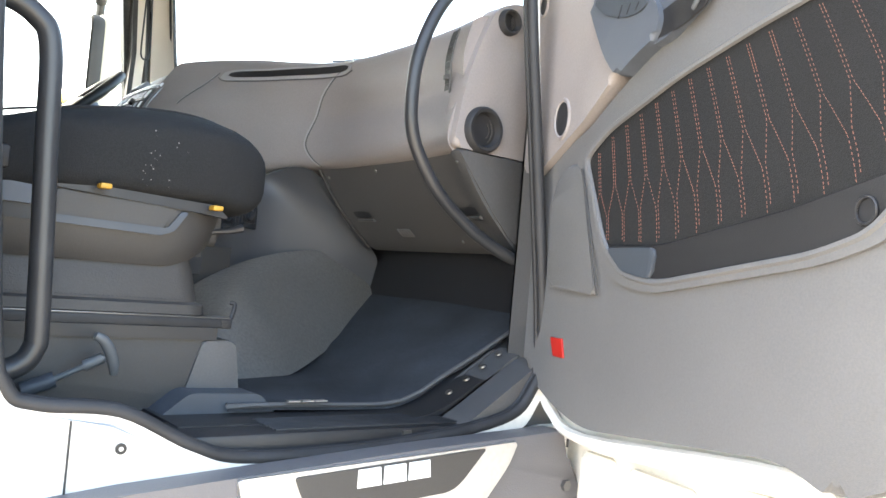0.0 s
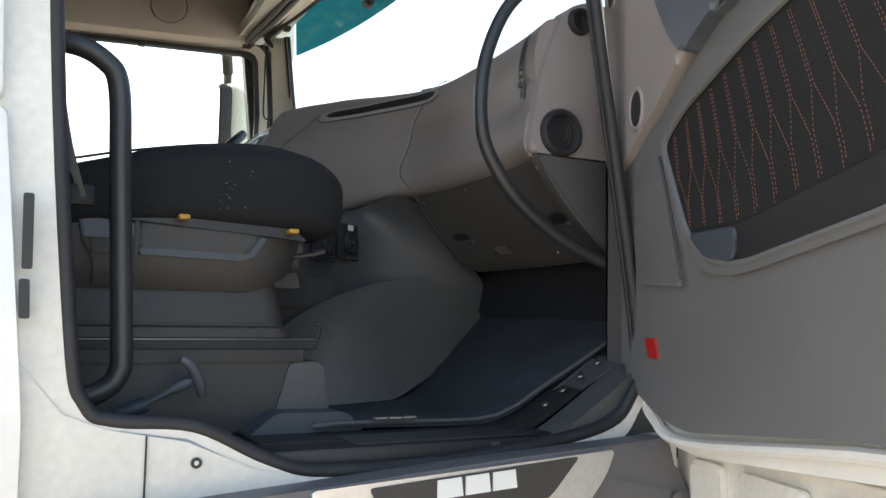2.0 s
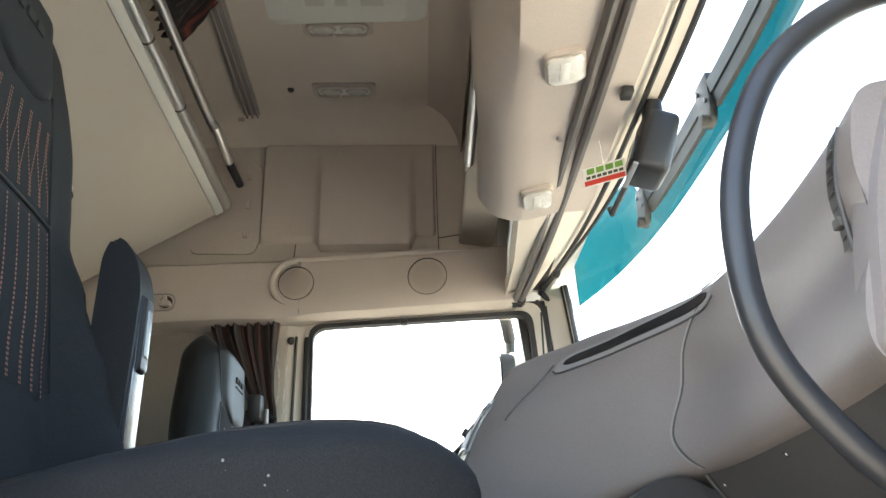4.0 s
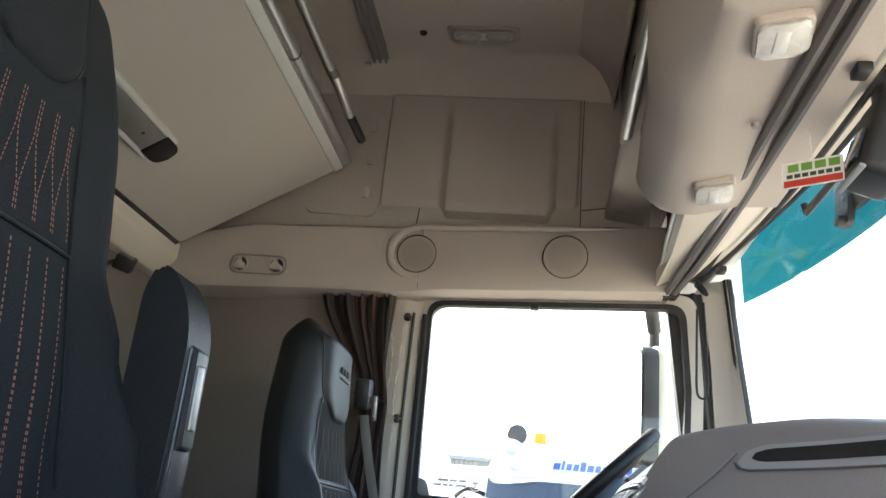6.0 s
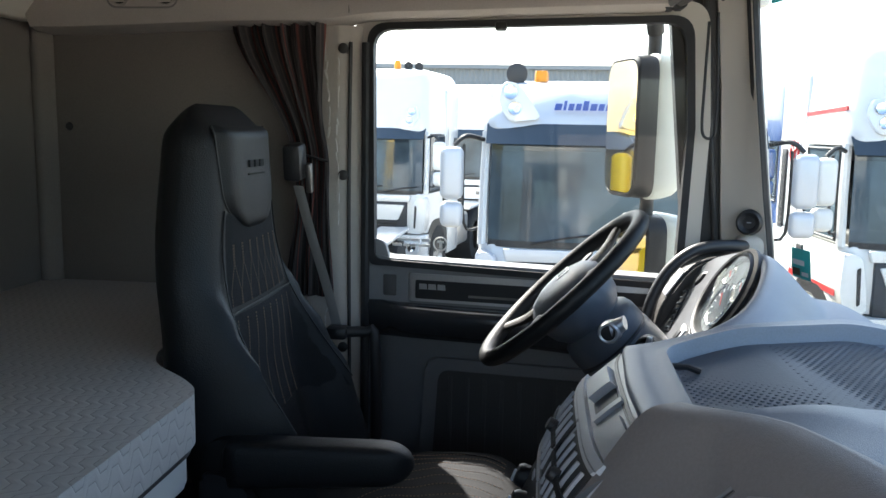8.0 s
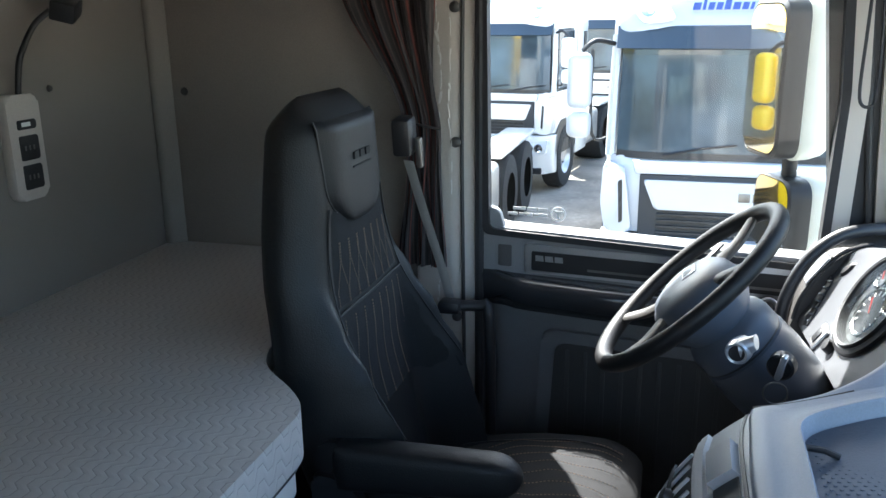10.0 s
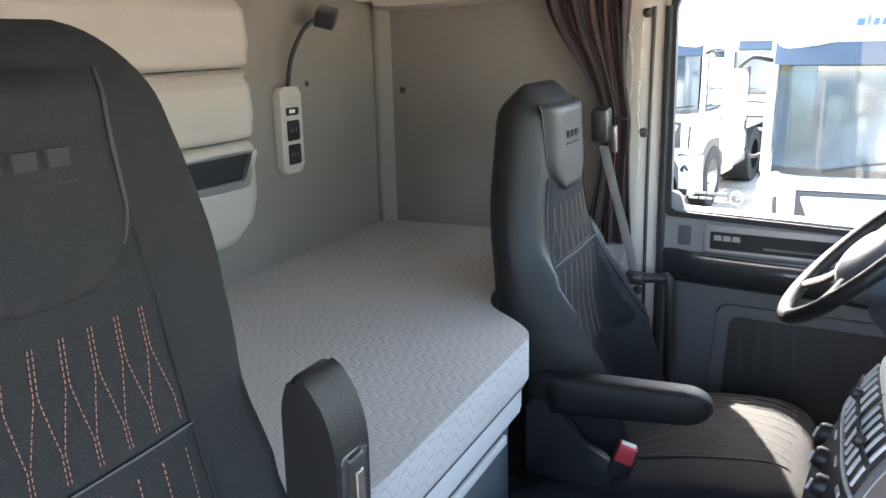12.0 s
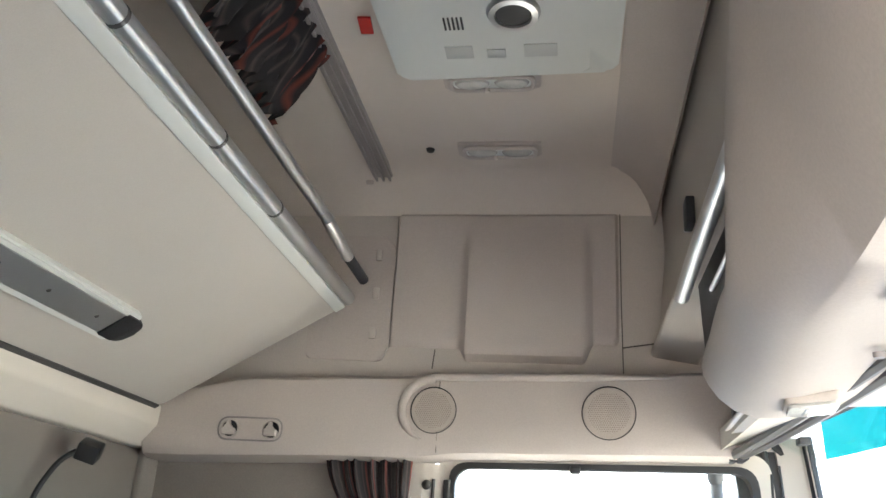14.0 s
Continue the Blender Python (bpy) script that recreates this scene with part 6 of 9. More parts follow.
# ---------------------------------------------------------------- passenger door, swung open
D0 = Vector((0.885, -0.085, 0))
DU = Vector((-0.232, -0.973, 0)).normalized()
DN = Vector((-0.973, 0.232, 0)).normalized()
def dm(bm):
    """From door space (u along, n out of the inner face, z up) to the world."""
    for v in bm.verts:
        v.co = D0 + DU * v.co.x + DN * v.co.y + Vector((0, 0, v.co.z))
    return bm
def dslab(poly, n0, n1, bev=0.0, seg=3):
    return dm(prism([Vector(p) for p in poly], "y", n0, n1, bev, seg))
pd = thing("passenger_door", D0 + Vector((0, 0, 1.6)), "open grey passenger door with stitched cloth field", "door", kind="structure")
body_o = fillet([(-0.03, 1.60), (0.10, 1.585), (0.55, 1.62), (0.58, 1.585), (0.72, 1.60), (0.90, 1.72), (0.90, 2.34), (0.62, 2.33), (0.20, 2.30), (-0.03, 2.33)], [0.05, 0.05, 0.03, 0.03, 0.08, 0.10, 0.06, 0, 0, 0.02], 5)
part("door_body", dslab(body_o, -0.10, -0.012, 0.008), WHITE, pd, "white painted door shell")
panel_o = fillet([(-0.070, 1.690), (0.03, 1.645), (0.115, 1.622), (0.50, 1.662), (0.57, 1.635), (0.70, 1.70), (0.812, 1.78), (0.815, 2.27), (0.74, 2.285), (0.628, 2.288), (0.479, 2.266), (0.358, 2.238), (0.231, 2.182), (0.152, 2.134), (0.066, 2.080), (-0.070, 2.035)], [0.02, 0.03, 0.05, 0.06, 0.03, 0.06, 0.06, 0.02, 0, 0.0, 0.0, 0.03, 0.03, 0.03, 0.03, 0.01], 5)
part("inner_panel", dslab(panel_o, -0.014, 0.020, 0.016, 4), DOORP, pd, "grey moulded inner panel")
# raised lower band and pocket surround
insert_p = [(0.148, 1.905), (0.194, 1.861), (0.272, 1.849), (0.527, 1.889), (0.593, 1.911), (0.629, 1.948), (0.634, 1.985), (0.632, 2.144), (0.612, 2.187), (0.535, 2.182), (0.425, 2.160), (0.295, 2.128), (0.14, 2.074), (0.086, 2.036)]
insert = fillet(insert_p, [0.02, 0.03, 0.03, 0.03, 0.02, 0.02, 0.02, 0.03, 0.02, 0.02, 0.02, 0.03, 0.03, 0.015], 4)
ic = Vector((0.38, 2.01))
band = [ic + (p - ic) * 1.10 for p in insert]
part("field_surround", dm(ringwall(band, insert, "y", 0.010, 0.027)), DOORP, pd)
part("surround_lip", dm(tube([(p.x, 0.026, p.y) for p in [ic + (q - ic) * 1.012 for q in insert]], 0.005, 6, True)), DOORP, pd)
part("cloth_field", dslab([tuple(p) for p in insert], 0.006, 0.0225, 0.001), SEATF, pd, "charcoal cloth field with orange stitching")
pocket = fillet([(0.150, 1.900), (0.194, 1.859), (0.272, 1.847), (0.527, 1.887), (0.593, 1.909), (0.629, 1.948), (0.633, 1.974), (0.493, 1.938), (0.276, 1.899)], [0.01, 0.03, 0.03, 0.03, 0.02, 0.02, 0.005, 0.02, 0.02], 4)
part("door_pocket", dslab([tuple(p) for p in pocket], 0.0215, 0.0255, 0.001), BLACKP, pd, "dark storage pocket")
part("pocket_end", dslab(fillet([(0.158, 1.896), (0.200, 1.862), (0.265, 1.852), (0.272, 1.896)], 0.012, 4), 0.025, 0.031, 0.003), SEATB, pd)
# folded channel near the latch edge
def chan(u, v):
    """A long scoop with a rounded top."""
    top = 1.0 - 0.085 * abs(2 * u - 1) ** 2.2
    z = lerp(1.72, 2.252, v * top)
    w = lerp(0.052, 0.042, v)
    d = math.sin(u * math.pi) ** 0.8 * min(1, 9 * (1 - v), 5 * v + 0.02)
    return (lerp(0.706, 0.738, min(1, v * 1.1)) + (u - 0.5) * 2 * w, 0.0205 + 0.0015 * (1 - d) + 0.010 * math.sin(2 * u * math.pi) * min(1, 8 * (1 - v), 4 * v), z)
part("latch_channel", dm(sheet(chan, 20, 20)), DOORP, pd)
part("channel_lip", dm(tube([(0.775, 0.020, 1.76), (0.782, 0.021, 1.95), (0.780, 0.022, 2.15), (0.770, 0.022, 2.215), (0.745, 0.022, 2.245), (0.715, 0.022, 2.235), (0.700, 0.021, 2.195), (0.695, 0.019, 2.10)], 0.003, 8, False, 6)), DOORP, pd)
part("pocket_emblem", dm(tube([(0.590 + 0.012 * math.cos(a), 0.028, 1.932 + 0.014 * math.sin(a)) for a in [k * 0.45 for k in range(14)]], 0.002, 6, True)), BLACKP, pd)
part("speaker_cover", dslab(fillet([(0.0, 1.835), (0.135, 1.825), (0.075, 2.02), (0.045, 2.035), (-0.005, 2.00)], [0.02, 0.01, 0.03, 0.03, 0.03], 5), 0.016, 0.028, 0.006), DOORP, pd)
part("cover_edge", dm(tube([(0.142, 0.028, 1.825), (0.115, 0.030, 1.92), (0.080, 0.030, 2.02)], 0.0018, 6, False, 4)), GREYP, pd)
# stitching rows: fan of wavy double lines
for k in range(14):
    u0 = 0.132 + 0.0385 * k
    ztop = line_at([(0.086, 2.030), (0.14, 2.070), (0.295, 2.124), (0.425, 2.156), (0.535, 2.178), (0.64, 2.182)], u0 - 0.02 - 0.006 * k) - 0.003
    zbot = line_at([(0.15, 1.905), (0.276, 1.903), (0.493, 1.942), (0.64, 1.98)], u0 + 0.012) + 0.003
    for w in (-1, 1):
        pts = []
        for j in range(17):
            t = j / 16
            bow = (0.14 + 0.024 * k) * (ztop - zbot) * (1 - t) ** 1.25
            apart_ = 0.0022 + 0.01485 * line_at([(0, 0), (0.5, 0), (0.76, 1), (1.0, 1)], t)
            pts.append(D0 + DU * (u0 - bow + w * apart_) + DN * 0.0233 + Vector((0, 0, lerp(ztop, zbot, t))))
        part("seam_thread", dashes(pts, 0.0004, 0.0046), ORANGE, pd, flat=True)
# taupe corner trim with holes above the hinge
part("hinge_trim", dslab(fillet([(-0.098, 2.379), (0.048, 2.344), (0.134, 2.286), (0.162, 2.223), (0.155, 2.154), (0.083, 2.097), (-0.05, 2.02), (-0.095, 2.03)], [0.02, 0.03, 0.03, 0.03, 0.02, 0.02, 0.01, 0.01], 4), -0.03, 0.035, 0.012, 4), TAUPE, pd, "pinkish taupe corner trim")
part("trim_lid", dslab(fillet([(-0.050, 2.355), (0.038, 2.340), (0.085, 2.306), (0.002, 2.315)], 0.012, 4), 0.0342, 0.0368, 0.0012), TAUPE, pd)
for u, z, rx, rz in ((0.019, 2.107, 0.021, 0.032), (-0.069, 2.319, 0.013, 0.019)):
    q = D0 + DU * u + DN * 0.0355 + Vector((0, 0, z))
    mm = Matrix(((DU.x, 0, DN.x, q.x), (DU.y, 0, DN.y, q.y), (0, 1, 0, q.z), (0, 0, 0, 1)))
    part("trim_hole", lathe([(0, -0.0002), (0.80, 0.0006), (0.90, 0.0012)], mm @ Matrix.Diagonal((rx, rz, 1, 1)), 24), RUBBER, pd)
    part("hole_rim", lathe([(0.86, 0.0008), (0.94, 0.003), (1.06, 0.0026), (1.12, -0.001)], mm @ Matrix.Diagonal((rx, rz, 1, 1)), 24), TAUPE, pd)
part("switch_block", dslab(fillet([(0.084, 2.279), (0.143, 2.283), (0.216, 2.262), (0.251, 2.239), (0.264, 2.211), (0.255, 2.184), (0.215, 2.168), (0.173, 2.145), (0.137, 2.182), (0.100, 2.247)], [0.02, 0.02, 0.02, 0.015, 0.015, 0.02, 0.02, 0.012, 0.03, 0.03], 5), 0.01, 0.046, 0.010), BLUEP, pd, "dark switch block")
part("switch_top", dslab(fillet([(0.102, 2.275), (0.154, 2.277), (0.216, 2.257), (0.240, 2.239), (0.224, 2.228), (0.190, 2.228), (0.132, 2.246)], [0.01, 0.01, 0.01, 0.006, 0.01, 0.01, 0.02], 4), 0.045, 0.0490, 0.002), SEATB, pd)
for k in range(3):
    part("switch_line", dslab([(0.171 + 0.02 * k, 2.231 + 0.001 * k), (0.173 + 0.02 * k, 2.231 + 0.001 * k), (0.180 + 0.02 * k, 2.249 - 0.003 * k), (0.178 + 0.02 * k, 2.249 - 0.003 * k)], 0.0486, 0.0496), BLACKP, pd)
# long dark ledge from the switch block to the latch edge, with the pull recess under it
part("window_ledge", dslab(fillet([(0.222, 2.255), (0.302, 2.278), (0.423, 2.297), (0.512, 2.307), (0.600, 2.313), (0.679, 2.318), (0.732, 2.317), (0.813, 2.291), (0.816, 2.245), (0.749, 2.264), (0.679, 2.277), (0.591, 2.270), (0.513, 2.257), (0.425, 2.242), (0.349, 2.226), (0.270, 2.182), (0.218, 2.176)], [0.01, 0.05, 0.05, 0, 0, 0.03, 0.03, 0.008, 0.008, 0.03, 0.03, 0, 0, 0.03, 0.02, 0.02, 0.01], 4), -0.03, 0.036, 0.012, 3), BLUEP, pd, "dark window ledge")
part("ledge_seam", dslab([(0.766, 2.252), (0.769, 2.252), (0.768, 2.308), (0.765, 2.308)], 0.036, 0.0368), BLACKP, pd)
part("grip_recess", dslab(fillet([(0.222, 2.213), (0.294, 2.232), (0.352, 2.236), (0.346, 2.208), (0.299, 2.190), (0.235, 2.184)], [0.008, 0.02, 0.006, 0.01, 0.02, 0.01], 4), 0.034, 0.0372, 0.001), BLACKP, pd, "black pull recess")
part("inner_handle", dm(tube([(0.322, 0.038, 2.208), (0.329, 0.040, 2.214), (0.332, 0.039, 2.222)], 0.0035, 8, False, 4)), LEVER, pd)
part("sill_strip", dslab(fillet([(0.215, 2.280), (0.256, 2.270), (0.487, 2.295), (0.675, 2.305), (0.680, 2.354), (0.486, 2.335), (0.227, 2.307)], 0.004), -0.03, 0.006, 0.002), BLACKP, pd, "black window strip")
part("sill_top", dslab(fillet([(0.10, 2.27), (0.65, 2.30), (0.82, 2.28), (0.82, 2.388), (0.703, 2.387), (0.638, 2.374), (0.522, 2.358), (0.326, 2.338), (0.20, 2.324), (0.10, 2.317)], [0, 0, 0, 0.01, 0.03, 0, 0, 0, 0, 0], 3), -0.06, -0.004, 0.004), TAUPE, pd)
part("sill_end", dslab(fillet([(0.684, 2.300), (0.818, 2.275), (0.820, 2.384), (0.712, 2.384)], [0.004, 0.004, 0.02, 0.02], 3), -0.02, 0.012, 0.006), TAUPE, pd)
for k in range(3):
    u = 0.606 + 0.021 * k
    part("badge_bar", dslab([(u, 2.322 + 0.0021 * k), (u + 0.016, 2.3235 + 0.0021 * k), (u + 0.016, 2.3385 + 0.0021 * k), (u, 2.337 + 0.0021 * k)], 0.006, 0.0072), ALU, pd)
part("red_tag", dslab([(0.026, 1.722), (0.056, 1.722), (0.048, 1.752), (0.014, 1.752)], 0.019, 0.023, 0.001), REDT, pd)
part("reflector", dslab(fillet([(0.799, 1.866), (0.828, 1.866), (0.827, 1.926), (0.798, 1.926)], 0.003), 0.018, 0.023, 0.001), REFLR, pd)
part("latch_edge", dslab(fillet([(0.835, 1.70), (0.90, 1.72), (0.90, 2.33), (0.835, 2.28)], 0.02), -0.06, 0.006, 0.006), WHITE, pd)
# window frame of the door and its pane
FRONTPOST = [(-0.022, 2.30), (0.080, 2.30), (0.018, 2.90), (-0.112, 2.90)]
part("frame_front", dslab(FRONTPOST, -0.03, 0.015, 0.006), BLACKP, pd)
part("frame_groove", dm(tube([(FRONTPOST[1][0] - 0.030, 0.016, 2.33), (FRONTPOST[2][0] - 0.030, 0.016, 2.90)], 0.006, 8)), RUBBER, pd)
part("frame_rear", dm(tube([(0.88, -0.03, 2.34), (0.88, -0.03, 2.90)], 0.024, 8)), WHITE, pd)
part("frame_top", dm(tube([(0.06, -0.03, 2.90), (0.88, -0.03, 2.92)], 0.024, 8)), WHITE, pd)
pp = part("pane", dslab([(0.0, 2.33), (0.88, 2.34), (0.88, 2.90), (0.07, 2.90)], -0.032, -0.028), PANE, pd)
pp.visible_shadow = False
# lower inner door steel with ribs
part("lower_frame", dslab([(-0.02, 1.28), (0.88, 1.28), (0.88, 1.60), (-0.02, 1.60)], -0.10, -0.05, 0.004), DIRTY, pd, "dusty white lower door shell")
for u0, u1 in ((0.04, 0.12), (0.16, 0.30), (0.34, 0.50), (0.54, 0.72)):
    part("shell_field", dslab(fillet([(u0, 1.30), (u1, 1.30), (u1, 1.575), (u0, 1.575)], 0.012), -0.052, -0.038, 0.006), DIRTY, pd)
part("shell_lip", dm(tube([(-0.03, 0.0, 1.66), (0.0, 0.0, 1.628), (0.10, 0.0, 1.604), (0.50, 0.0, 1.645), (0.57, 0.0, 1.612), (0.70, 0.0, 1.675), (0.84, 0.0, 1.78)], 0.009, 8, False, 5)), WHITE, pd)
# mirrors on the door
mr = thing("door_mirror", D0 + DU * 0.1 + Vector((0, 0, 2.4)), "grey brown housed double outside mirror on the passenger door", "mirror")
mc = Vector((0.92, -0.350, 2.655))
mb = Vector((-0.93, -0.36, 0.0)).normalized()
mright = Vector((0, 0, 1)).cross(mb).normalized()
MHOUS = mat("grey brown mirror housing", (0.085, 0.082, 0.080), 0.5, bump=(700, 0.2), var=(4, 0.1))
def door_glass(c, w, h):
    """A rounded housing with a deep body, black rim and glass."""
    M = Matrix(((mright.x, 0, mb.x, c.x), (mright.y, 0, mb.y, c.y), (mright.z, 1, mb.z, c.z), (0, 0, 0, 1)))
    o = fillet([(-w / 2, -h / 2), (w / 2, -h / 2), (w / 2, h / 2), (-w / 2, h / 2)], w * 0.22, 6)
    def ring(k, z):
        return [M @ Vector((p.x * k, p.y * (1 - (1 - k) * w / h), z)) for p in o]
    part("housing", loft([ring(0.93, 0.004), ring(0.99, 0.006), ring(1.0, -0.02), ring(1.02, -0.06), ring(0.92, -0.11), ring(0.6, -0.135)]), MHOUS, mr, "grey brown mirror housing")
    part("mirror_rim", loft([ring(0.84, 0.002), ring(0.86, 0.009), ring(0.93, 0.008), ring(0.94, 0.0)]), BLACKP, mr)
    part("mirror_glass", moved(prism([Vector((p.x * 0.85, p.y * (1 - 0.15 * w / h))) for p in o], "z", 0.001, 0.004), M), MIRROR, mr, "mirror glass", flat=True)
door_glass(mc, 0.200, 0.40)
door_glass(mc - Vector((0, 0, 0.325)), 0.185, 0.20)
part("mirror_stem", tube([mc + Vector((0.05, 0.05, -0.5)), mc + Vector((0.05, 0.05, 0.3))], 0.018, 10), BLACKP, mr)
part("mirror_arm", tube([mc + Vector((0.05, 0.05, 0.29)), mc + Vector((0.07, 0.28, 0.30))], 0.02, 10), BLACKP, mr)
part("mirror_arm", tube([mc + Vector((0.05, 0.05, -0.45)), mc + Vector((0.06, 0.22, -0.46))], 0.02, 10), BLACKP, mr)
# step skirt with plate, below the doorway
sk = thing("step_skirt", (0.4, -0.1, 1.4), "grey plastic step skirt with a silver name plate", "step skirt")
part("skirt_body", prism(fillet([(-0.10, 1.10), (0.93, 1.10), (0.93, 1.53), (0.900, 1.550), (0.890, 1.604), (0.60, 1.588), (0.20, 1.560), (0.0, 1.537), (-0.10, 1.517)], [0, 0, 0.02, 0.01, 0.01, 0, 0, 0, 0], 3), "y", -0.115, -0.066, 0.006), GREYSK, sk)
part("plate_frame", prism(fillet([(0.325, 1.568), (0.355, 1.453), (0.70, 1.483), (0.765, 1.558), (0.78, 1.592)], [0.006, 0.01, 0.02, 0.02, 0.006], 4), "y", -0.123, -0.112, 0.003), ALU, sk, "silver plate frame")
part("plate_field", prism(fillet([(0.400, 1.566), (0.425, 1.513), (0.66, 1.528), (0.715, 1.586)], [0.006, 0.02, 0.02, 0.006], 4), "y", -0.1255, -0.122, 0.001), GREYP, sk)
for k in range(3):
    x0 = 0.492 + 0.041 * k
    part("plate_bar", prism([(x0, 1.546 + 0.0022 * k), (x0 + 0.037, 1.548 + 0.0022 * k), (x0 + 0.034, 1.572 + 0.0022 * k), (x0, 1.570 + 0.0022 * k)], "y", -0.128, -0.125), PAPERW, sk)
hg = pd
part("hinge_block", box(0.905, 0.955, -0.10, -0.06, 1.34, 1.53, 0.006), BLACKP, hg)
part("hinge_pin", tube([(0.90, -0.10, 1.40), (0.90, -0.10, 1.50)], 0.012, 10), STEEL, hg)
part("hinge_bolt", lathe([(0, 0.01), (0.009, 0.01), (0.009, 0)], pose(0.897, -0.112, 1.515, 90), 6), STEEL, hg)

# ---------------------------------------------------------------- overhead front cabinet
oc = thing("overhead_cabinet", (0.75, 1.12, 2.95), "beige overhead cabinet above the windscreen with open shelves", "cabinet")
def lobe(y0, y1):
    """Rounded cabinet front, with a blunt end."""
    rings = []
    n = 44
    for i in range(n + 1):
        y = lerp(y0, y1, 1 - (1 - i / n) ** 1.6)
        e = min(1, (y1 - y) / 0.035)
        d = 0.030 * (1 - math.sqrt(max(0, 1 - (1 - e) ** 2)))
        zt = curve_at([(0.45, 3.66), (0.70, 3.60), (0.90, 3.20), (1.02, 3.004), (1.15, 2.998), (1.50, 2.985)], y) - d
        xr = curve_at([(0.3, 0.50), (0.9, 0.545), (1.2, 0.575), (1.50, 0.590)], y) + d
        zb = 2.846 + 0.028 * curve_at([(1.0, 0.7), (1.4, 0)], y) + d
        pr = [(0.88, zb + 0.03), (0.88, zt), (0.66, zt), (xr + 0.022, zt - 0.001), (xr + 0.006, zt - 0.010), (xr, zt - 0.03), (xr - 0.004, lerp(zb, zt, 0.65)), (xr - 0.002, lerp(zb, zt, 0.52)), (xr + 0.006, lerp(zb, zt, 0.40)), (xr + 0.022, lerp(zb, zt, 0.24)), (xr + 0.046, lerp(zb, zt, 0.10)), (xr + 0.080, zb + 0.003), (xr + 0.12, zb + 0.004), (0.80, zb + 0.026)]
        rings.append([(x, y, z) for x, z in pr])
    return loft(rings)
part("lower_lobe", lobe(0.10, 1.505), BEIGE, oc, "rounded beige cabinet front", 60)
part("upper_front", prism(fillet([(0.572, 3.150), (0.602, 3.22), (0.625, 3.45), (0.615, 3.66), (0.70, 3.66), (0.70, 3.13)], [0.02, 0.05, 0.05, 0, 0, 0], 4), "y", 0.02, 2.34, 0.006), GREYWALL, oc, "beige cabinet flap")
part("shelf_floor", loft([[(xr, y, z + 0.012), (xr + 0.010, y, z + 0.020), (0.78, y, z + 0.03), (0.805, y, z + 0.024), (0.805, y, z + 0.004), (0.775, y, z - 0.010), (xr + 0.012, y, z - 0.010), (xr, y, z)] for y, xr, z in ((1.46, 0.686, 2.878), (1.50, 0.684, 2.878), (1.80, 0.705, 2.893), (2.10, 0.730, 2.908), (2.16, 0.738, 2.910))]), CREAM, oc, "cream shelf floor")
part("shelf_lip", tube([(0.682, 1.50, 2.896), (0.703, 1.80, 2.910), (0.730, 2.10, 2.926)], 0.007, 10), ALU, oc, "silver shelf edge")
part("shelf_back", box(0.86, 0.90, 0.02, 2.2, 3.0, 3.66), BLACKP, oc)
# solid black block and end sheet stand for the shade inside the open shelf
part("shelf_shade", prism([Vector(p) for p in ((0.712, 1.46), (0.758, 2.19), (0.86, 2.19), (0.86, 1.46))], "z", 2.925, 3.14), BLACKP, oc)
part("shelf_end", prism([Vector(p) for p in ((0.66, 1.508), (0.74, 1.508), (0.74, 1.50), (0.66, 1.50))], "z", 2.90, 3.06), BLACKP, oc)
for k in range(5):
    part("shelf_rib", box(0.728, 0.75, 1.55 + 0.11 * k, 1.57 + 0.11 * k, 2.93, 3.02, 0.003), DARKP, oc)
tb = part("tube_rail", tube([(0.577, 0.98, 3.136), (0.577, 1.2, 3.130), (0.577, 1.45, 3.120), (0.577, 1.62, 3.108)], 0.015, 16), ALU, oc, "silver rail tube")
part("rail_lip", tube([(0.578, 0.98, 3.158), (0.576, 1.2, 3.154), (0.575, 1.45, 3.144), (0.574, 1.70, 3.128)], 0.007, 8), BEIGE, oc)
part("inner_rod", tube([(0.606, 0.95, 3.078), (0.606, 1.45, 3.068)], 0.005, 8), ALU, oc)
# black sheet put in for the shade between cabinet front and flap
part("gap_shade", prism([Vector(p) for p in ((0.85, 2.96), (1.60, 2.96), (1.66, 3.15), (0.85, 3.17))], "x", 0.615, 0.64), BLACKP, oc)
part("catch", box(0.588, 0.606, 1.585, 1.632, 3.250, 3.312, 0.004), BLACKP, oc)
part("catch_plate", box(0.590, 0.604, 1.634, 1.648, 3.255, 3.318, 0.002), ALU, oc)
for (x, y, z) in ((0.714, 0.836, 2.868), (0.724, 1.352, 2.850)):
    l = thing("ceiling_lamp", (x, y, z), "clear ribbed interior lamp under the cabinet", "lamp", "lamps under the cabinet")
    m = pose(x, y, z, 0, -5, -6)
    o = fillet([(-0.036, -0.040), (0.034, -0.046), (0.040, 0.040), (-0.030, 0.046)], 0.014, 4)
    part("lamp_rim", moved(prism([p * 1.14 for p in o], "z", -0.004, 0.012, 0.003), m), BEIGE, l)
    part("lamp_cover", moved(prism(o, "z", -0.010, -0.003, 0.005, 3), m), LENSC, l, "clear ribbed lens")
    part("lamp_bulb", moved(box(-0.010, 0.010, -0.026, 0.026, -0.0118, -0.009, 0.001), m), LAMPG, l)
st = thing("cabinet_stud", (0.745, 1.10, 2.865), "small brown stud under the cabinet", "stud")
part("stud_cap", lathe([(0, -0.004), (0.007, -0.003), (0.008, 0.004)], pose(0.745, 1.10, 2.866), 12), TAUPE, st)

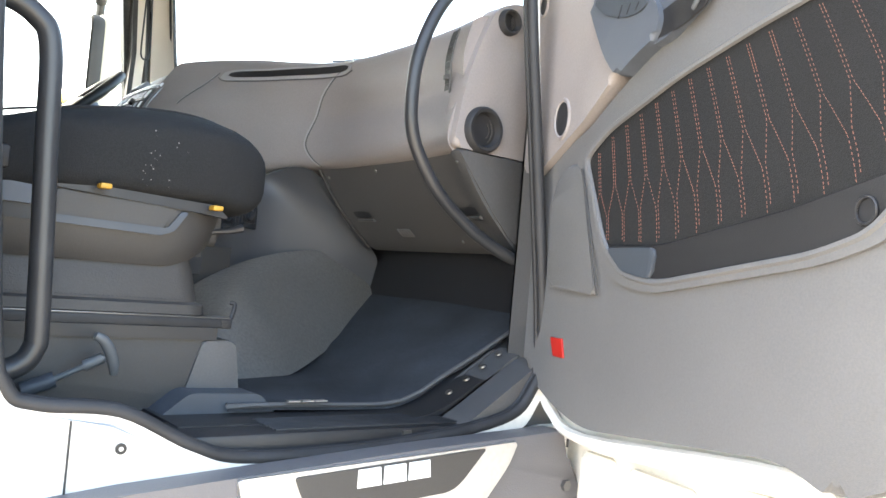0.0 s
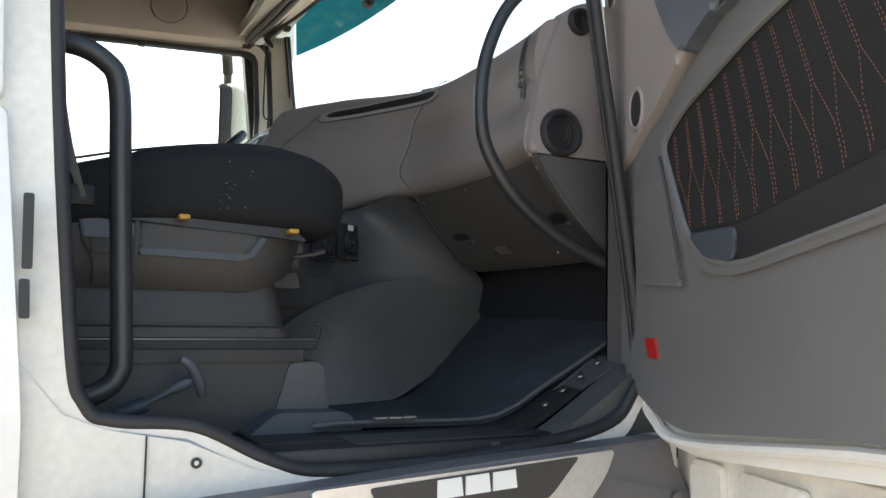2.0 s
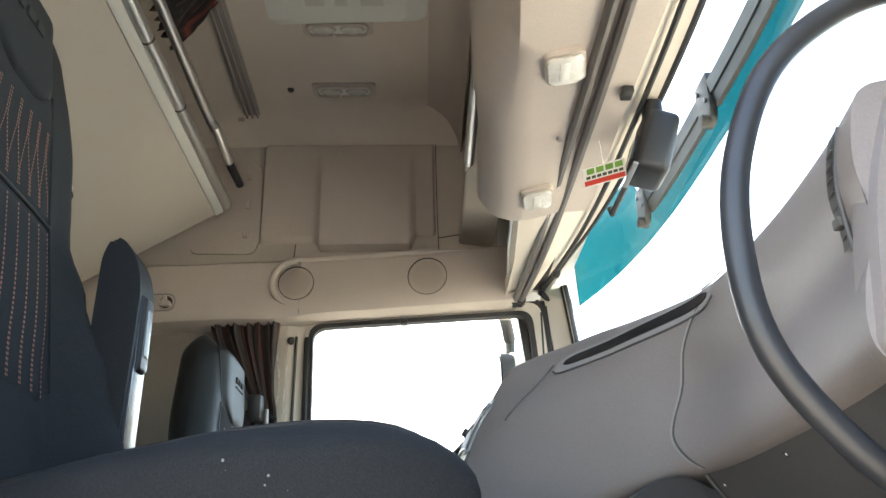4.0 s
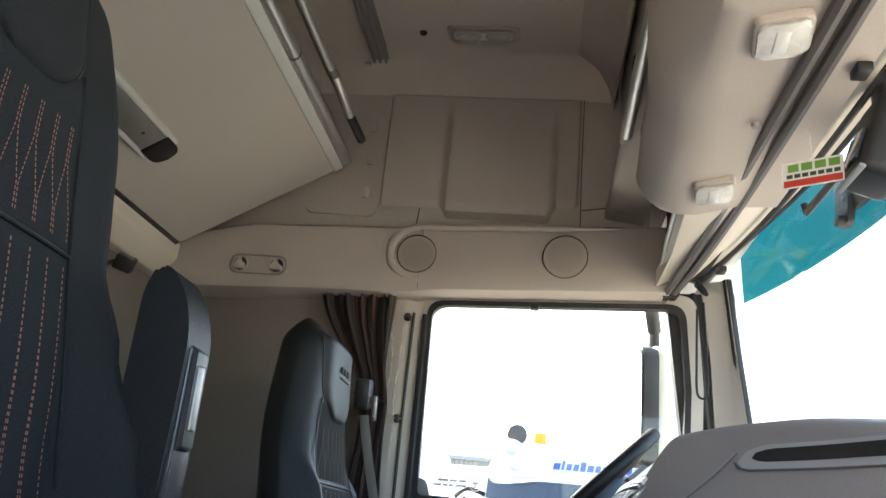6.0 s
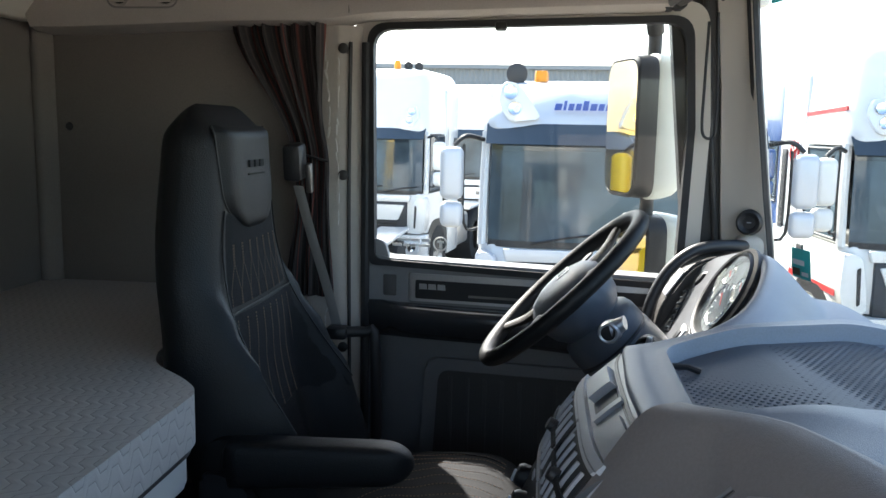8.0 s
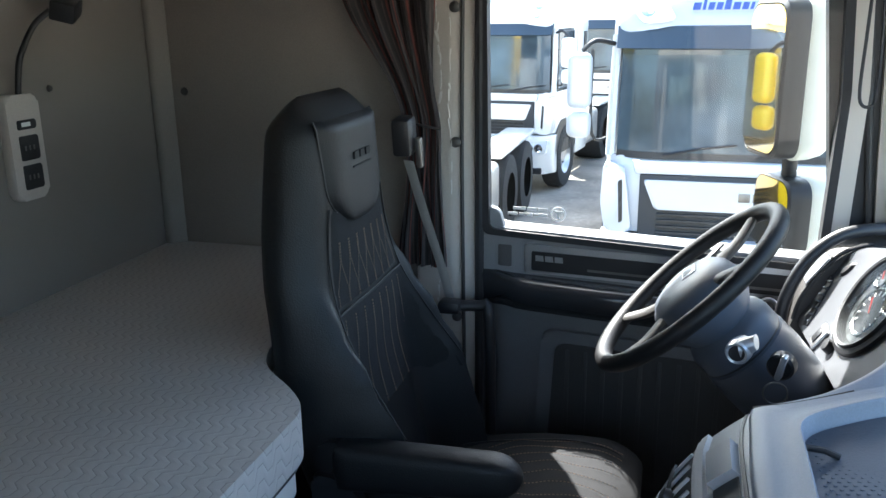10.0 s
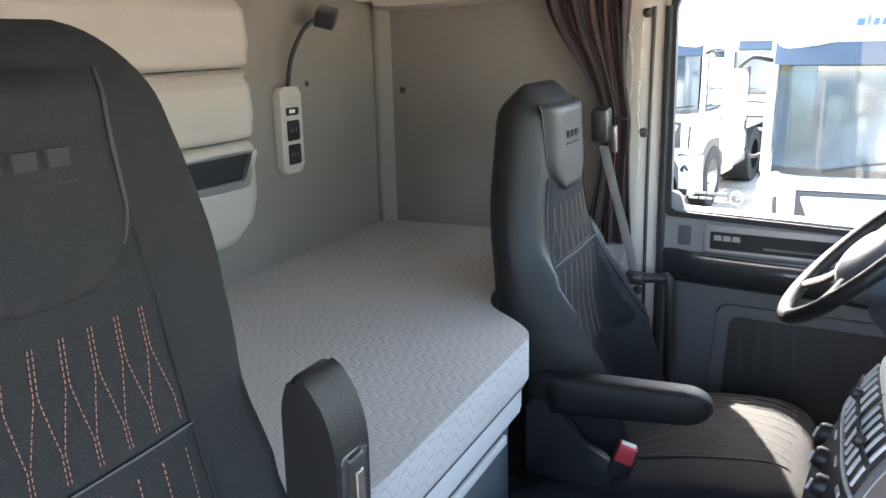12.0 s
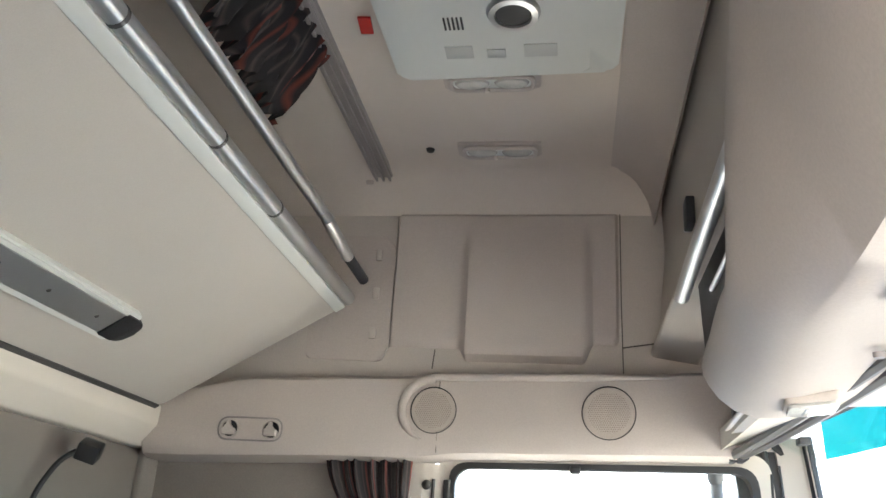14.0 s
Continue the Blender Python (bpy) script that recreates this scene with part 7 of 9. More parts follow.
# ceiling fittings
CLEARL = mat("clear ribbed lens", (0.50, 0.49, 0.46), 0.25, coat=0.3, bump=(110, 0.6), var=(30, 0.15))
for (x, y, lab) in ((0.165, 2.045, "grey oval reading lamp on the ceiling"), (0.174, 1.696, "clear twin lamp on the ceiling")):
    l = thing("roof_lamp", (x, y, ROOF), lab, "lamp", "lamps on the ceiling")
    part("lamp_plate", prism(fillet([(x - 0.115, y - 0.036), (x + 0.115, y - 0.036), (x + 0.115, y + 0.036), (x - 0.115, y + 0.036)], 0.012, 4), "z", ROOF - 0.010, ROOF + 0.01, 0.005, 3), BEIGE, l)
    oval_ = fillet([(x - 0.098, y - 0.028), (x + 0.098, y - 0.028), (x + 0.098, y + 0.028), (x - 0.098, y + 0.028)], 0.024, 6)
    part("lamp_bezel", tube([(p.x, p.y, ROOF - 0.016) for p in oval_], 0.006, 8, True), BEIGE, l)
    part("lamp_well", prism([Vector((x + (p.x - x) * 0.97, y + (p.y - y) * 0.92)) for p in oval_], "z", ROOF - 0.014, ROOF - 0.008), GREYW, l)
    for sx in (-0.047, 0.047):
        part("lens", moved(lathe([(0, -0.008), (0.6, -0.007), (0.9, -0.004), (1.0, 0.003)], Matrix.Diagonal((0.042, 0.022, 1, 1)), 20), pose(x + sx, y, ROOF - 0.016)), CLEARL, l)
    part("lamp_switch", lathe([(0, -0.009), (0.005, -0.008), (0.006, 0)], pose(x - 0.012, y + 0.018, ROOF - 0.020), 10), CREAM, l)
HKEY = mat("pale grey key", (0.50, 0.51, 0.49), 0.5)
ht = thing("roof_hatch", (0.21, 1.3, ROOF), "pale grey roof hatch panel with control unit", "roof hatch")
part("hatch_panel", prism(fillet([(-0.045, 1.0), (0.47, 1.0), (0.462, 1.630), (-0.035, 1.645)], 0.03, 4), "z", ROOF - 0.035, ROOF + 0.01, 0.010), GREYW, ht)
part("hatch_field", prism(fillet([(0.02, 1.03), (0.40, 1.03), (0.40, 1.615), (0.03, 1.62)], 0.02, 4), "z", ROOF - 0.045, ROOF - 0.034, 0.005), GREYW, ht)
part("hatch_ring", lathe([(0.055, -0.002), (0.050, -0.012), (0.038, -0.014), (0.034, 0.0)], pose(0.245, 1.39, ROOF - 0.043), 28), ALU, ht)
part("hatch_dark", lathe([(0, -0.006), (0.036, -0.006)], pose(0.245, 1.39, ROOF - 0.046), 28), BLACKP, ht)
for x0, x1, y0, y1 in ((0.09, 0.15, 1.50, 1.545), (0.18, 0.22, 1.515, 1.545), (0.26, 0.33, 1.50, 1.545)):
    part("hatch_key", box(x0, x1, y0, y1, ROOF - 0.0470, ROOF - 0.044, 0.001), HKEY, ht)
for k in range(5):
    part("hatch_slit", box(0.10 + 0.009 * k, 0.104 + 0.009 * k, 1.40, 1.44, ROOF - 0.0475, ROOF - 0.044), BLACKP, ht)
rt = thing("red_roof_tag", (-0.08, 1.47, ROOF), "small red tag on the ceiling", "tag")
part("tag_plate", moved(box(-0.014, 0.014, -0.028, 0.028, -0.003, 0.002), pose(-0.08, 1.47, ROOF - 0.004, 0, 0, 5)), REDT, rt)
cr = thing("curtain_track", (-0.19, 1.8, ROOF), "brown double curtain track on the ceiling", "curtain track")
part("track_body", box(-0.225, -0.165, 0.10, 2.23, ROOF - 0.016, ROOF + 0.01, 0.003), TAUPE, cr)
for x in (-0.215, -0.195, -0.175):
    part("track_lip", box(x - 0.004, x + 0.004, 0.10, 2.235, ROOF - 0.024, ROOF - 0.015, 0.002), TAUPE, cr)
sd2 = thing("ceiling_stud", (-0.02, 2.02, ROOF), "small grey stud on the ceiling", "stud")
part("stud_cap", lathe([(0, -0.006), (0.010, -0.005), (0.013, 0.003)], pose(-0.03, 2.05, ROOF - 0.002), 14), GREYP, sd2)
clp = thing("ceiling_clip", (-0.22, 2.33, 3.60), "small beige clip at the ceiling edge", "clip")
part("clip_plate", box(-0.25, -0.225, 2.20, 2.26, 3.64, 3.66, 0.004), BEIGE, clp)

# curtains
CURT = mat("striped curtain cloth", (0.05, 0.043, 0.043), 0.95, bump=(600, 0.6), var=(6, 0.2))
def stripes(m):
    nt = m.node_tree
    p = nt.nodes["Principled BSDF"]
    uv = nt.nodes.new("ShaderNodeAttribute")
    uv.attribute_name = "run"
    mth = nt.nodes.new("ShaderNodeMath")
    mth.operation = "PINGPONG"
    mth.inputs[1].default_value = 0.5
    nz = nt.nodes.new("ShaderNodeMath")
    nz.operation = "MULTIPLY"
    nz.inputs[1].default_value = 11.0
    nt.links.new(uv.outputs["Fac"], nz.inputs[0])
    nt.links.new(nz.outputs[0], mth.inputs[0])
    r = nt.nodes.new("ShaderNodeValToRGB")
    e = r.color_ramp.elements
    e[0].position, e[0].color = 0.0, (0.20, 0.055, 0.04, 1)
    e[1].position, e[1].color = 0.10, (0.032, 0.028, 0.029, 1)
    q = e.new(0.22)
    q.color = (0.035, 0.031, 0.032, 1)
    q = e.new(0.30)
    q.color = (0.10, 0.078, 0.072, 1)
    q = e.new(0.36)
    q.color = (0.04, 0.036, 0.036, 1)
    nt.links.new(mth.outputs[0], r.inputs[0])
    nt.links.new(r.outputs[0], p.inputs["Base Color"])
stripes(CURT)
def curtain(name, path, z0, z1, waist, folds, amp, label, sq):
    """Gathered cloth: path(t, v) gives the middle line, waist(v) its width."""
    bm = bmesh.new()
    lay = bm.verts.layers.float.new("run")
    NU, NV = folds * 8, 22
    grid_ = []
    for i in range(NU + 1):
        row = []
        for j in range(NV + 1):
            u, v = i / NU, j / NV
            p, side, out = path(v)
            w = waist(v)
            a = u * folds * 2 * math.pi + 0.8 * math.sin(v * 5 + u * 9)
            q = p + side * ((u - 0.5) * w + 0.006 * math.sin(a * 0.5 + v * 3)) + out * (amp * (math.sin(a) + 0.4 * math.sin(a * 2.3 + 1 + v * 2)) * (0.5 + 0.5 * w / 0.2))
            vt = bm.verts.new(q)
            vt[lay] = u + 0.01 * math.sin(v * 7)
            row.append(vt)
        grid_.append(row)
    for i in range(NU):
        for j in range(NV):
            bm.faces.new((grid_[i][j], grid_[i + 1][j], grid_[i + 1][j + 1], grid_[i][j + 1]))
    t = thing(name, path(0)[0], label, "curtain")
    part("cloth", bm, CURT, t, angle=80)
    return t
curtain("side_curtain", lambda v: (Vector((curve_at([(0, -0.10), (0.45, -0.09), (1, -0.175)], v), 2.245, lerp(2.16, 2.85, v))), Vector((1, 0, 0)), Vector((0, 1, 0))), 0, 0, lambda v: curve_at([(0, 0.13), (0.4, 0.09), (0.55, 0.10), (1, 0.24)], v), 7, 0.013, "dark striped curtain tied beside the side window", 0)
curtain("bunk_curtain", lambda v: (Vector((lerp(-0.29, -0.20, v), 1.36, lerp(3.475, 3.655, v))), Vector((0, 1, 0)), Vector((1, 0, 0.3))), 0, 0, lambda v: 0.40, 9, 0.018, "dark striped curtain gathered at the ceiling", 0)
tie = thing("curtain_tie", (-0.095, 2.24, 2.50), "dark strap round the side curtain", "curtain tie")
part("strap", tube([(-0.145, 2.235, 2.53), (-0.12, 2.215, 2.525), (-0.08, 2.215, 2.515), (-0.05, 2.24, 2.505)], 0.008, 8, False, 4, 0.4), BLACKP, tie)

# ---------------------------------------------------------------- steering wheel and driver's instruments
WC = Vector((0.532, 1.853, 2.282))
wz = Vector((-0.70, -0.02, 0.714)).normalized()
wy_ = Vector((0, 1, 0))
wx_ = wy_.cross(wz).normalized()
WM = Matrix(((wx_.x, wy_.x, wz.x, WC.x), (wx_.y, wy_.y, wz.y, WC.y), (wx_.z, wy_.z, wz.z, WC.z), (0, 0, 0, 1)))
HUBM = mat("blue grey column plastic", (0.088, 0.104, 0.128), 0.42, bump=(800, 0.2), var=(5, 0.08))
sw = thing("steering_wheel", WC, "black four-spoke steering wheel with grey hub", "steering wheel")
part("rim", moved(tube([(0.203 * math.cos(a), 0.203 * math.sin(a), 0) for a in [2 * math.pi * k / 56 for k in range(56)]], 0.0165, 14, True), WM), SEATL, sw)
part("hub", moved(lathe([(0, 0.020), (0.05, 0.018), (0.080, 0.009), (0.098, -0.008), (0.106, -0.034), (0.094, -0.07), (0.075, -0.092)], Matrix.Diagonal((0.86, 1.0, 1, 1)), 36), WM), HUBM, sw, "blue-grey padded hub")
part("hub_badge", moved(box(-0.015, 0.015, -0.02, 0.02, 0.017, 0.0215, 0.002), WM @ pose(0.02, 0, 0)), ALU, sw)
part("badge_field", moved(box(-0.011, 0.011, -0.016, 0.016, 0.0205, 0.0225, 0.001), WM @ pose(0.02, 0, 0)), HUBM, sw)
for a in (35, 145, 215, 325):
    ca, sa = math.cos(math.radians(a)), math.sin(math.radians(a))
    part("spoke", moved(tube([(0.06 * ca, 0.07 * sa, -0.012), (0.13 * ca, 0.14 * sa, -0.014), (0.200 * ca, 0.200 * sa, 0)], lambda t: 0.026 - 0.010 * t, 10, False, 5, 0.45), WM), GREYP, sw, "grey spoke")
part("spoke_keys", moved(box(-0.03, 0.03, -0.012, 0.012, 0.0, 0.006, 0.003), WM @ pose(0.055, 0.10, -0.008, 0, 0, 35)), BLACKP, sw)
cl = thing("steering_column", WC, "dark steering column shroud with stalks", "steering column")
part("shroud", moved(lathe([(0.070, -0.085), (0.090, -0.10), (0.096, -0.115), (0.0965, -0.145)], Matrix.Diagonal((0.86, 1, 1, 1)), 32), WM), HUBM, cl, "upper column collar")
part("shroud_joint", moved(lathe([(0.0945, -0.143), (0.0945, -0.152)], Matrix.Diagonal((0.86, 1, 1, 1)), 32), WM), BLACKP, cl)
part("shroud_body", moved(lathe([(0.094, -0.149), (0.0985, -0.153), (0.100, -0.20), (0.092, -0.32), (0.070, -0.44)], Matrix.Diagonal((0.86, 1, 1, 1)), 32), WM), HUBM, cl, "dark blue-grey column shroud")
SK = pose(0.617, 1.672, 2.241, 0, 0, -18)
part("stalk_knob", moved(lathe([(0.0125, 0.018), (0.0135, 0.024), (0.0165, 0.025), (0.0200, 0.018), (0.0205, 0.0), (0.017, -0.02)], pose(0, 0, 0, 90), 28), SK), SATIN, cl, "satin metal knob")
part("stalk_arm", moved(loft([[Vector((0.004 + 0.020 * k, -0.012 + 0.010 * k + 0.004 * math.sin(a), 0.004 + 0.014 * k)) + Vector((-0.30, 0, 0.95)) * 0.017 * (1 - 0.25 * k) * math.cos(a) + Vector((0, 0.010 * math.sin(a), 0)) for a in [q * math.pi / 6 for q in range(12)]] for k in (0, 0.3, 0.6, 0.85, 1.0)]), SK), SATIN, cl)
part("stalk_ring", moved(lathe([(0, 0.0235), (0.0130, 0.0235)], pose(0, 0, 0, 90), 24), SK), BLACKP, cl)
part("ignition_barrel", moved(lathe([(0, 0.004), (0.018, 0.004), (0.022, 0.0), (0.023, -0.02)], pose(0, 0, 0, 90), 24), pose(0.683, 1.695, 2.205, 0, 0, -20)), BLACKP, cl)
part("ignition_key", moved(box(-0.005, 0.005, -0.020, 0.002, -0.022, 0.022, 0.004), pose(0.686, 1.688, 2.212, 0, 12, -20)), SATIN, cl)
part("key_ring", tube([(0.676 + 0.019 * math.cos(a), 1.670, 2.170 + 0.019 * math.sin(a)) for a in [k * 0.3142 for k in range(20)]], 0.0016, 6, True), STEEL, cl)
# hood: a smooth sheet from its curved lip to the windscreen
LIP = [(1.345, 0.602, 2.300), (1.405, 0.70, 2.306), (1.50, 0.79, 2.326), (1.66, 0.858, 2.352), (1.82, 0.898, 2.362), (1.95, 0.905, 2.350), (2.06, 0.885, 2.312), (2.15, 0.86, 2.262)]
lipc = smooth_line([(y, x, z) for y, x, z in LIP], 8)
bn_ = thing("instrument_panel", (0.8, 1.85, 2.2), "silver instrument cluster under a blue-grey hood", "instrument panel")
def hood_rows():
    rows = []
    for p in lipc:
        y, x, z = p
        f = max(x + 0.10, front_x(min(y, 2.17)) - 0.012)
        row = [(x + 0.030, y + 0.012, z - 0.055), (x + 0.010, y + 0.004, z - 0.030), (x + 0.001, y, z - 0.014), (x + 0.004, y - 0.003, z - 0.004), (x + 0.013, y - 0.006, z)]
        for k in range(1, 15):
            t = k / 14
            xx = lerp(x + 0.013, f, t)
            far = curve_at([(1.42, 0), (1.62, 1)], y)
            fall = 0.100 * curve_at([(0.01, 0), (0.13, 0.88), (0.22, 1)], xx - x) * far
            dip = 0.014 * math.exp(-((xx - 0.93) / 0.05) ** 2 - ((y - 1.49) / 0.05) ** 2)
            crease = 0.010 * math.exp(-((y - (1.40 + (xx - 0.70) * 0.60)) / 0.035) ** 2) * min(1, t * 4)
            row.append((xx, y - 0.006, max(z - fall - crease - dip, 2.240)))
        rows.append(row)
    return rows
hb = loft(hood_rows(), False, False)
part("hood", hb, DTOP, bn_, "blue-grey instrument hood", 60)
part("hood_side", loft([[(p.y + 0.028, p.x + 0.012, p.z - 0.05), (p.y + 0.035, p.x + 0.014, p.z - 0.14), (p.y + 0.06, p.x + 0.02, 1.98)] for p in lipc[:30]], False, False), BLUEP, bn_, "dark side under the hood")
PN = Vector((-0.866, -0.05, 0.498)).normalized()
PA = Vector((0, 0, 1)).cross(PN).normalized()
PB = PN.cross(PA)
dface = Matrix(((PA.x, PB.x, PN.x, 0.85), (PA.y, PB.y, PN.y, 1.87), (PA.z, PB.z, PN.z, 2.28), (0, 0, 0, 1)))
plate = fillet([(-0.245, -0.155), (-0.285, -0.07), (-0.215, 0.040), (-0.04, 0.092), (0.055, 0.085), (0.15, 0.020), (0.20, -0.06), (0.19, -0.15)], [0.03, 0.05, 0.06, 0.05, 0.05, 0.05, 0.04, 0.04], 5)
CLUST = mat("cluster plate grey", (0.092, 0.096, 0.104), 0.38, bump=(500, 0.15), var=(4, 0.06))
part("cluster_plate", moved(prism(plate, "z", -0.012, 0.0, 0.004), dface), CLUST, bn_, "silver-grey cluster plate")
part("plate_back", moved(prism([p * 1.05 for p in plate], "z", -0.03, -0.013), dface), BLACKP, bn_)
dl = part("dial", moved(lathe([(0, -0.004), (0.080, -0.004), (0.088, 0.010), (0.093, 0.012), (0.097, 0.0)], None, 44), dface @ pose(0.022, -0.004, 0.004)), BLACKP, bn_, "large round dial")
part("dial_ring", moved(lathe([(0.094, 0.007), (0.098, 0.009), (0.106, 0.006), (0.108, 0.0)], None, 44), dface @ pose(0.022, -0.004, 0.002)), BLACKP, dl)
for cx_, cy_, r in ((0.0, -0.022, 0.045), (0.048, 0.022, 0.028), (-0.045, 0.035, 0.020)):
    part("gauge_ring", moved(lathe([(r - 0.003, 0.001), (r, 0.003), (r + 0.003, 0.001)], None, 32), dface @ pose(0.022 + cx_, cy_, 0.002)), CHROME, dl)
    for k in range(13):
        a = -135 + 22.5 * k
        part("dial_mark", moved(box(-0.0010, 0.0010, r * 0.74, r * 0.92, 0.0, 0.0012), dface @ pose(0.022 + cx_, cy_, 0.001, 0, 0, a)), PAPERW, dl)
    part("needle", moved(box(-0.0012, 0.0012, -0.004, r * 0.7, 0.0015, 0.003), dface @ pose(0.022 + cx_, cy_, 0.001, 0, 0, 50)), REDT, dl)
part("dial_glass", moved(lathe([(0, 0.012), (0.05, 0.0115), (0.090, 0.009)], None, 36), dface @ pose(0.022, -0.004, 0.003)), PANE, bn_)
part("oval_switch", moved(lathe([(0, 0.006), (0.010, 0.005), (0.014, 0.0)], Matrix.Diagonal((0.8, 1.7, 1, 1)), 24), dface @ pose(-0.182, -0.004, 0.0, 0, 0, -35)), BLACKP, bn_)
vt = part("cluster_vent", moved(prism(fillet([(-0.232, -0.035), (-0.205, -0.040), (-0.160, -0.138), (-0.185, -0.145)], 0.006, 3), "z", -0.002, 0.003, 0.001), dface), BLACKP, bn_, "tall black vent slot")
for k in range(7):
    t = (k + 0.5) / 7
    part("vent_blade", moved(box(-0.012, 0.012, -0.0015, 0.0015, 0.0, 0.005), dface @ pose(lerp(-0.217, -0.173, t), lerp(-0.040, -0.138, t), 0.001, 0, 0, 15)), BLUEP, vt)
part("switch_panel", moved(box(-0.018, 0.018, -0.024, 0.024, 0, 0.008, 0.004), dface @ pose(-0.075, -0.125, 0, 0, 0, -15)), ALU, bn_)
part("switch_key", moved(box(-0.010, 0.010, -0.014, 0.014, 0.007, 0.011, 0.002), dface @ pose(-0.075, -0.125, 0, 0, 0, -15)), BLACKP, bn_)
part("dark_knob", moved(lathe([(0, 0.016), (0.012, 0.014), (0.015, 0)], None, 18), dface @ pose(-0.010, -0.118, 0)), BLACKP, bn_)
lv = part("side_trim", prism(fillet([(0.735, 2.08), (0.96, 2.10), (0.965, 2.315), (0.885, 2.318), (0.825, 2.290), (0.765, 2.200)], [0.02, 0.02, 0.02, 0.03, 0.03, 0.03], 5), "y", 2.095, 2.205, 0.018, 4), GREYP, bn_, "dark grey end trim with a silver louvre")
LM = Matrix.Translation((0.798, 2.140, 2.248)) @ pose(0, 0, 0, 0, -56, 0)
part("louvre_frame", moved(prism(fillet([(-0.040, -0.030), (0.040, -0.024), (0.036, 0.026), (-0.034, 0.034)], 0.010, 4), "z", -0.004, 0.004, 0.002), LM), BLACKP, lv)
for k in range(5):
    part("louvre_blade", moved(box(-0.034, 0.034, -0.0028, 0.0028, 0.0, 0.008, 0.001), LM @ pose(0, -0.022 + 0.0115 * k, 0.001, 25)), PALEBAR, lv)
part("trim_strip", tube([(0.752, 2.094, 2.15), (0.768, 2.090, 2.21), (0.826, 2.088, 2.296), (0.885, 2.088, 2.322)], 0.004, 8, False, 5), BLACKP, lv)
gd = thing("driver_grab_handle", (0.9, 2.18, 2.3), "black curved grab handle on the driver's front post", "grab handle")
part("handle_bar", tube([(0.985, 2.19, 2.335), (0.93, 2.145, 2.340), (0.875, 2.128, 2.339), (0.825, 2.118, 2.325), (0.778, 2.108, 2.285), (0.745, 2.10, 2.225), (0.730, 2.10, 2.16), (0.735, 2.11, 2.09)], 0.0135, 12, False, 6), RAIL, gd)
part("handle_mount", soft(box(0.935, 1.005, 2.150, 2.215, 2.305, 2.365), 0.022, 4), CREAM, gd, "cream moulded mount")
pk = thing("post_knob", (0.96, 2.20, 2.38), "black round tweeter on the front post", "tweeter")
part("knob_ring", lathe([(0, 0.003), (0.014, 0.003), (0.018, 0.009), (0.024, 0.011), (0.029, 0.004), (0.030, -0.012)], pose(0.957, 2.160, 2.392, 90, 0, -22), 28), BLACKP, pk)
part("knob_mark", moved(box(-0.005, 0.005, -0.001, 0.001, 0.0028, 0.0045), pose(0.957, 2.160, 2.392, 90, 0, -22)), PALEBAR, pk)
# tray moulding on the dash top and centre controls
ty = thing("dash_tray", (0.75, 1.2, 2.34), "blue-grey dash top moulding with dotted anti-slip tray", "tray")
tray_i = [(0.655, 1.300), (0.652, 1.035), (1.0, 1.02), (1.03, 1.40), (0.916, 1.392)]
tray_i = [p.to_2d() for p in [Vector((q.x, q.y, 0)) for q in fillet(tray_i, 0.035, 6)]]
tray_e = [Vector(p) for p in fillet([(0.602, 1.336), (0.592, 1.18), (0.597, 1.012), (0.668, 0.955), (0.722, 0.89), (0.772, 0.77), (0.822, 0.62), (1.085, 0.62), (1.10, 1.2), (1.05, 1.495), (0.929, 1.447), (0.733, 1.364)], [0.012, 0.05, 0.012, 0.03, 0.04, 0.05, 0.01, 0.02, 0.1, 0.05, 0.02, 0.05], 6)]
def reach(poly, c, a):
    """Where a ray from c at angle a leaves an outline."""
    d = Vector((math.cos(a), math.sin(a)))
    best = 0.0
    for p, q in zip(poly, poly[1:] + poly[:1]):
        e = q - p
        den = d.x * e.y - d.y * e.x
        if abs(den) < 1e-9:
            continue
        w = p - c
        t = (w.x * e.y - w.y * e.x) / den
        k = (w.x * d.y - w.y * d.x) / den
        if t > best and -1e-6 <= k <= 1 + 1e-6:
            best = t
    return c + d * best
def top_z(p):
    return 2.302 + 0.028 * curve_at([(0.60, 0), (0.78, 1)], p.x) - 0.03 * curve_at([(0.9, 0), (1.1, 1)], p.x) - 0.030 * curve_at([(0.60, 1), (0.86, 0)], p.y)
tcen = Vector((0.80, 1.19))
NR = 120
ANG = [2 * math.pi * k / NR for k in range(NR)]
IN, EX = [reach(tray_i, tcen, a) for a in ANG], [reach(tray_e, tcen, a) for a in ANG]
def trow(f, dz):
    out = []
    for p, q in zip(IN, EX):
        w = p.lerp(q, f) if f >= 0 else p.lerp(tcen, -f)
        out.append((w.x, w.y, top_z(w if f >= 0 else p) + dz))
    return out
part("moulding", loft([trow(-0.02, -0.022), trow(-0.005, -0.020), trow(0.0, -0.002), trow(0.05, 0.003), trow(0.22, 0.002), trow(0.3, 0.0), trow(0.6, 0.0), trow(0.93, 0.0), trow(0.985, -0.004), trow(1.0, -0.012), trow(1.0, -0.03)], True, False), DTOP, ty, "", 50)
DOTM = mat("dotted rubber", (0.105, 0.120, 0.146), 0.55, bump=(300, 0.2), var=(5, 0.1))
part("tray_mat", loft([trow(-0.02, -0.020), trow(-0.5, -0.022), trow(-0.98, -0.022)], True, True), DOTM, ty, "dotted rubber mat")
dots = bmesh.new()
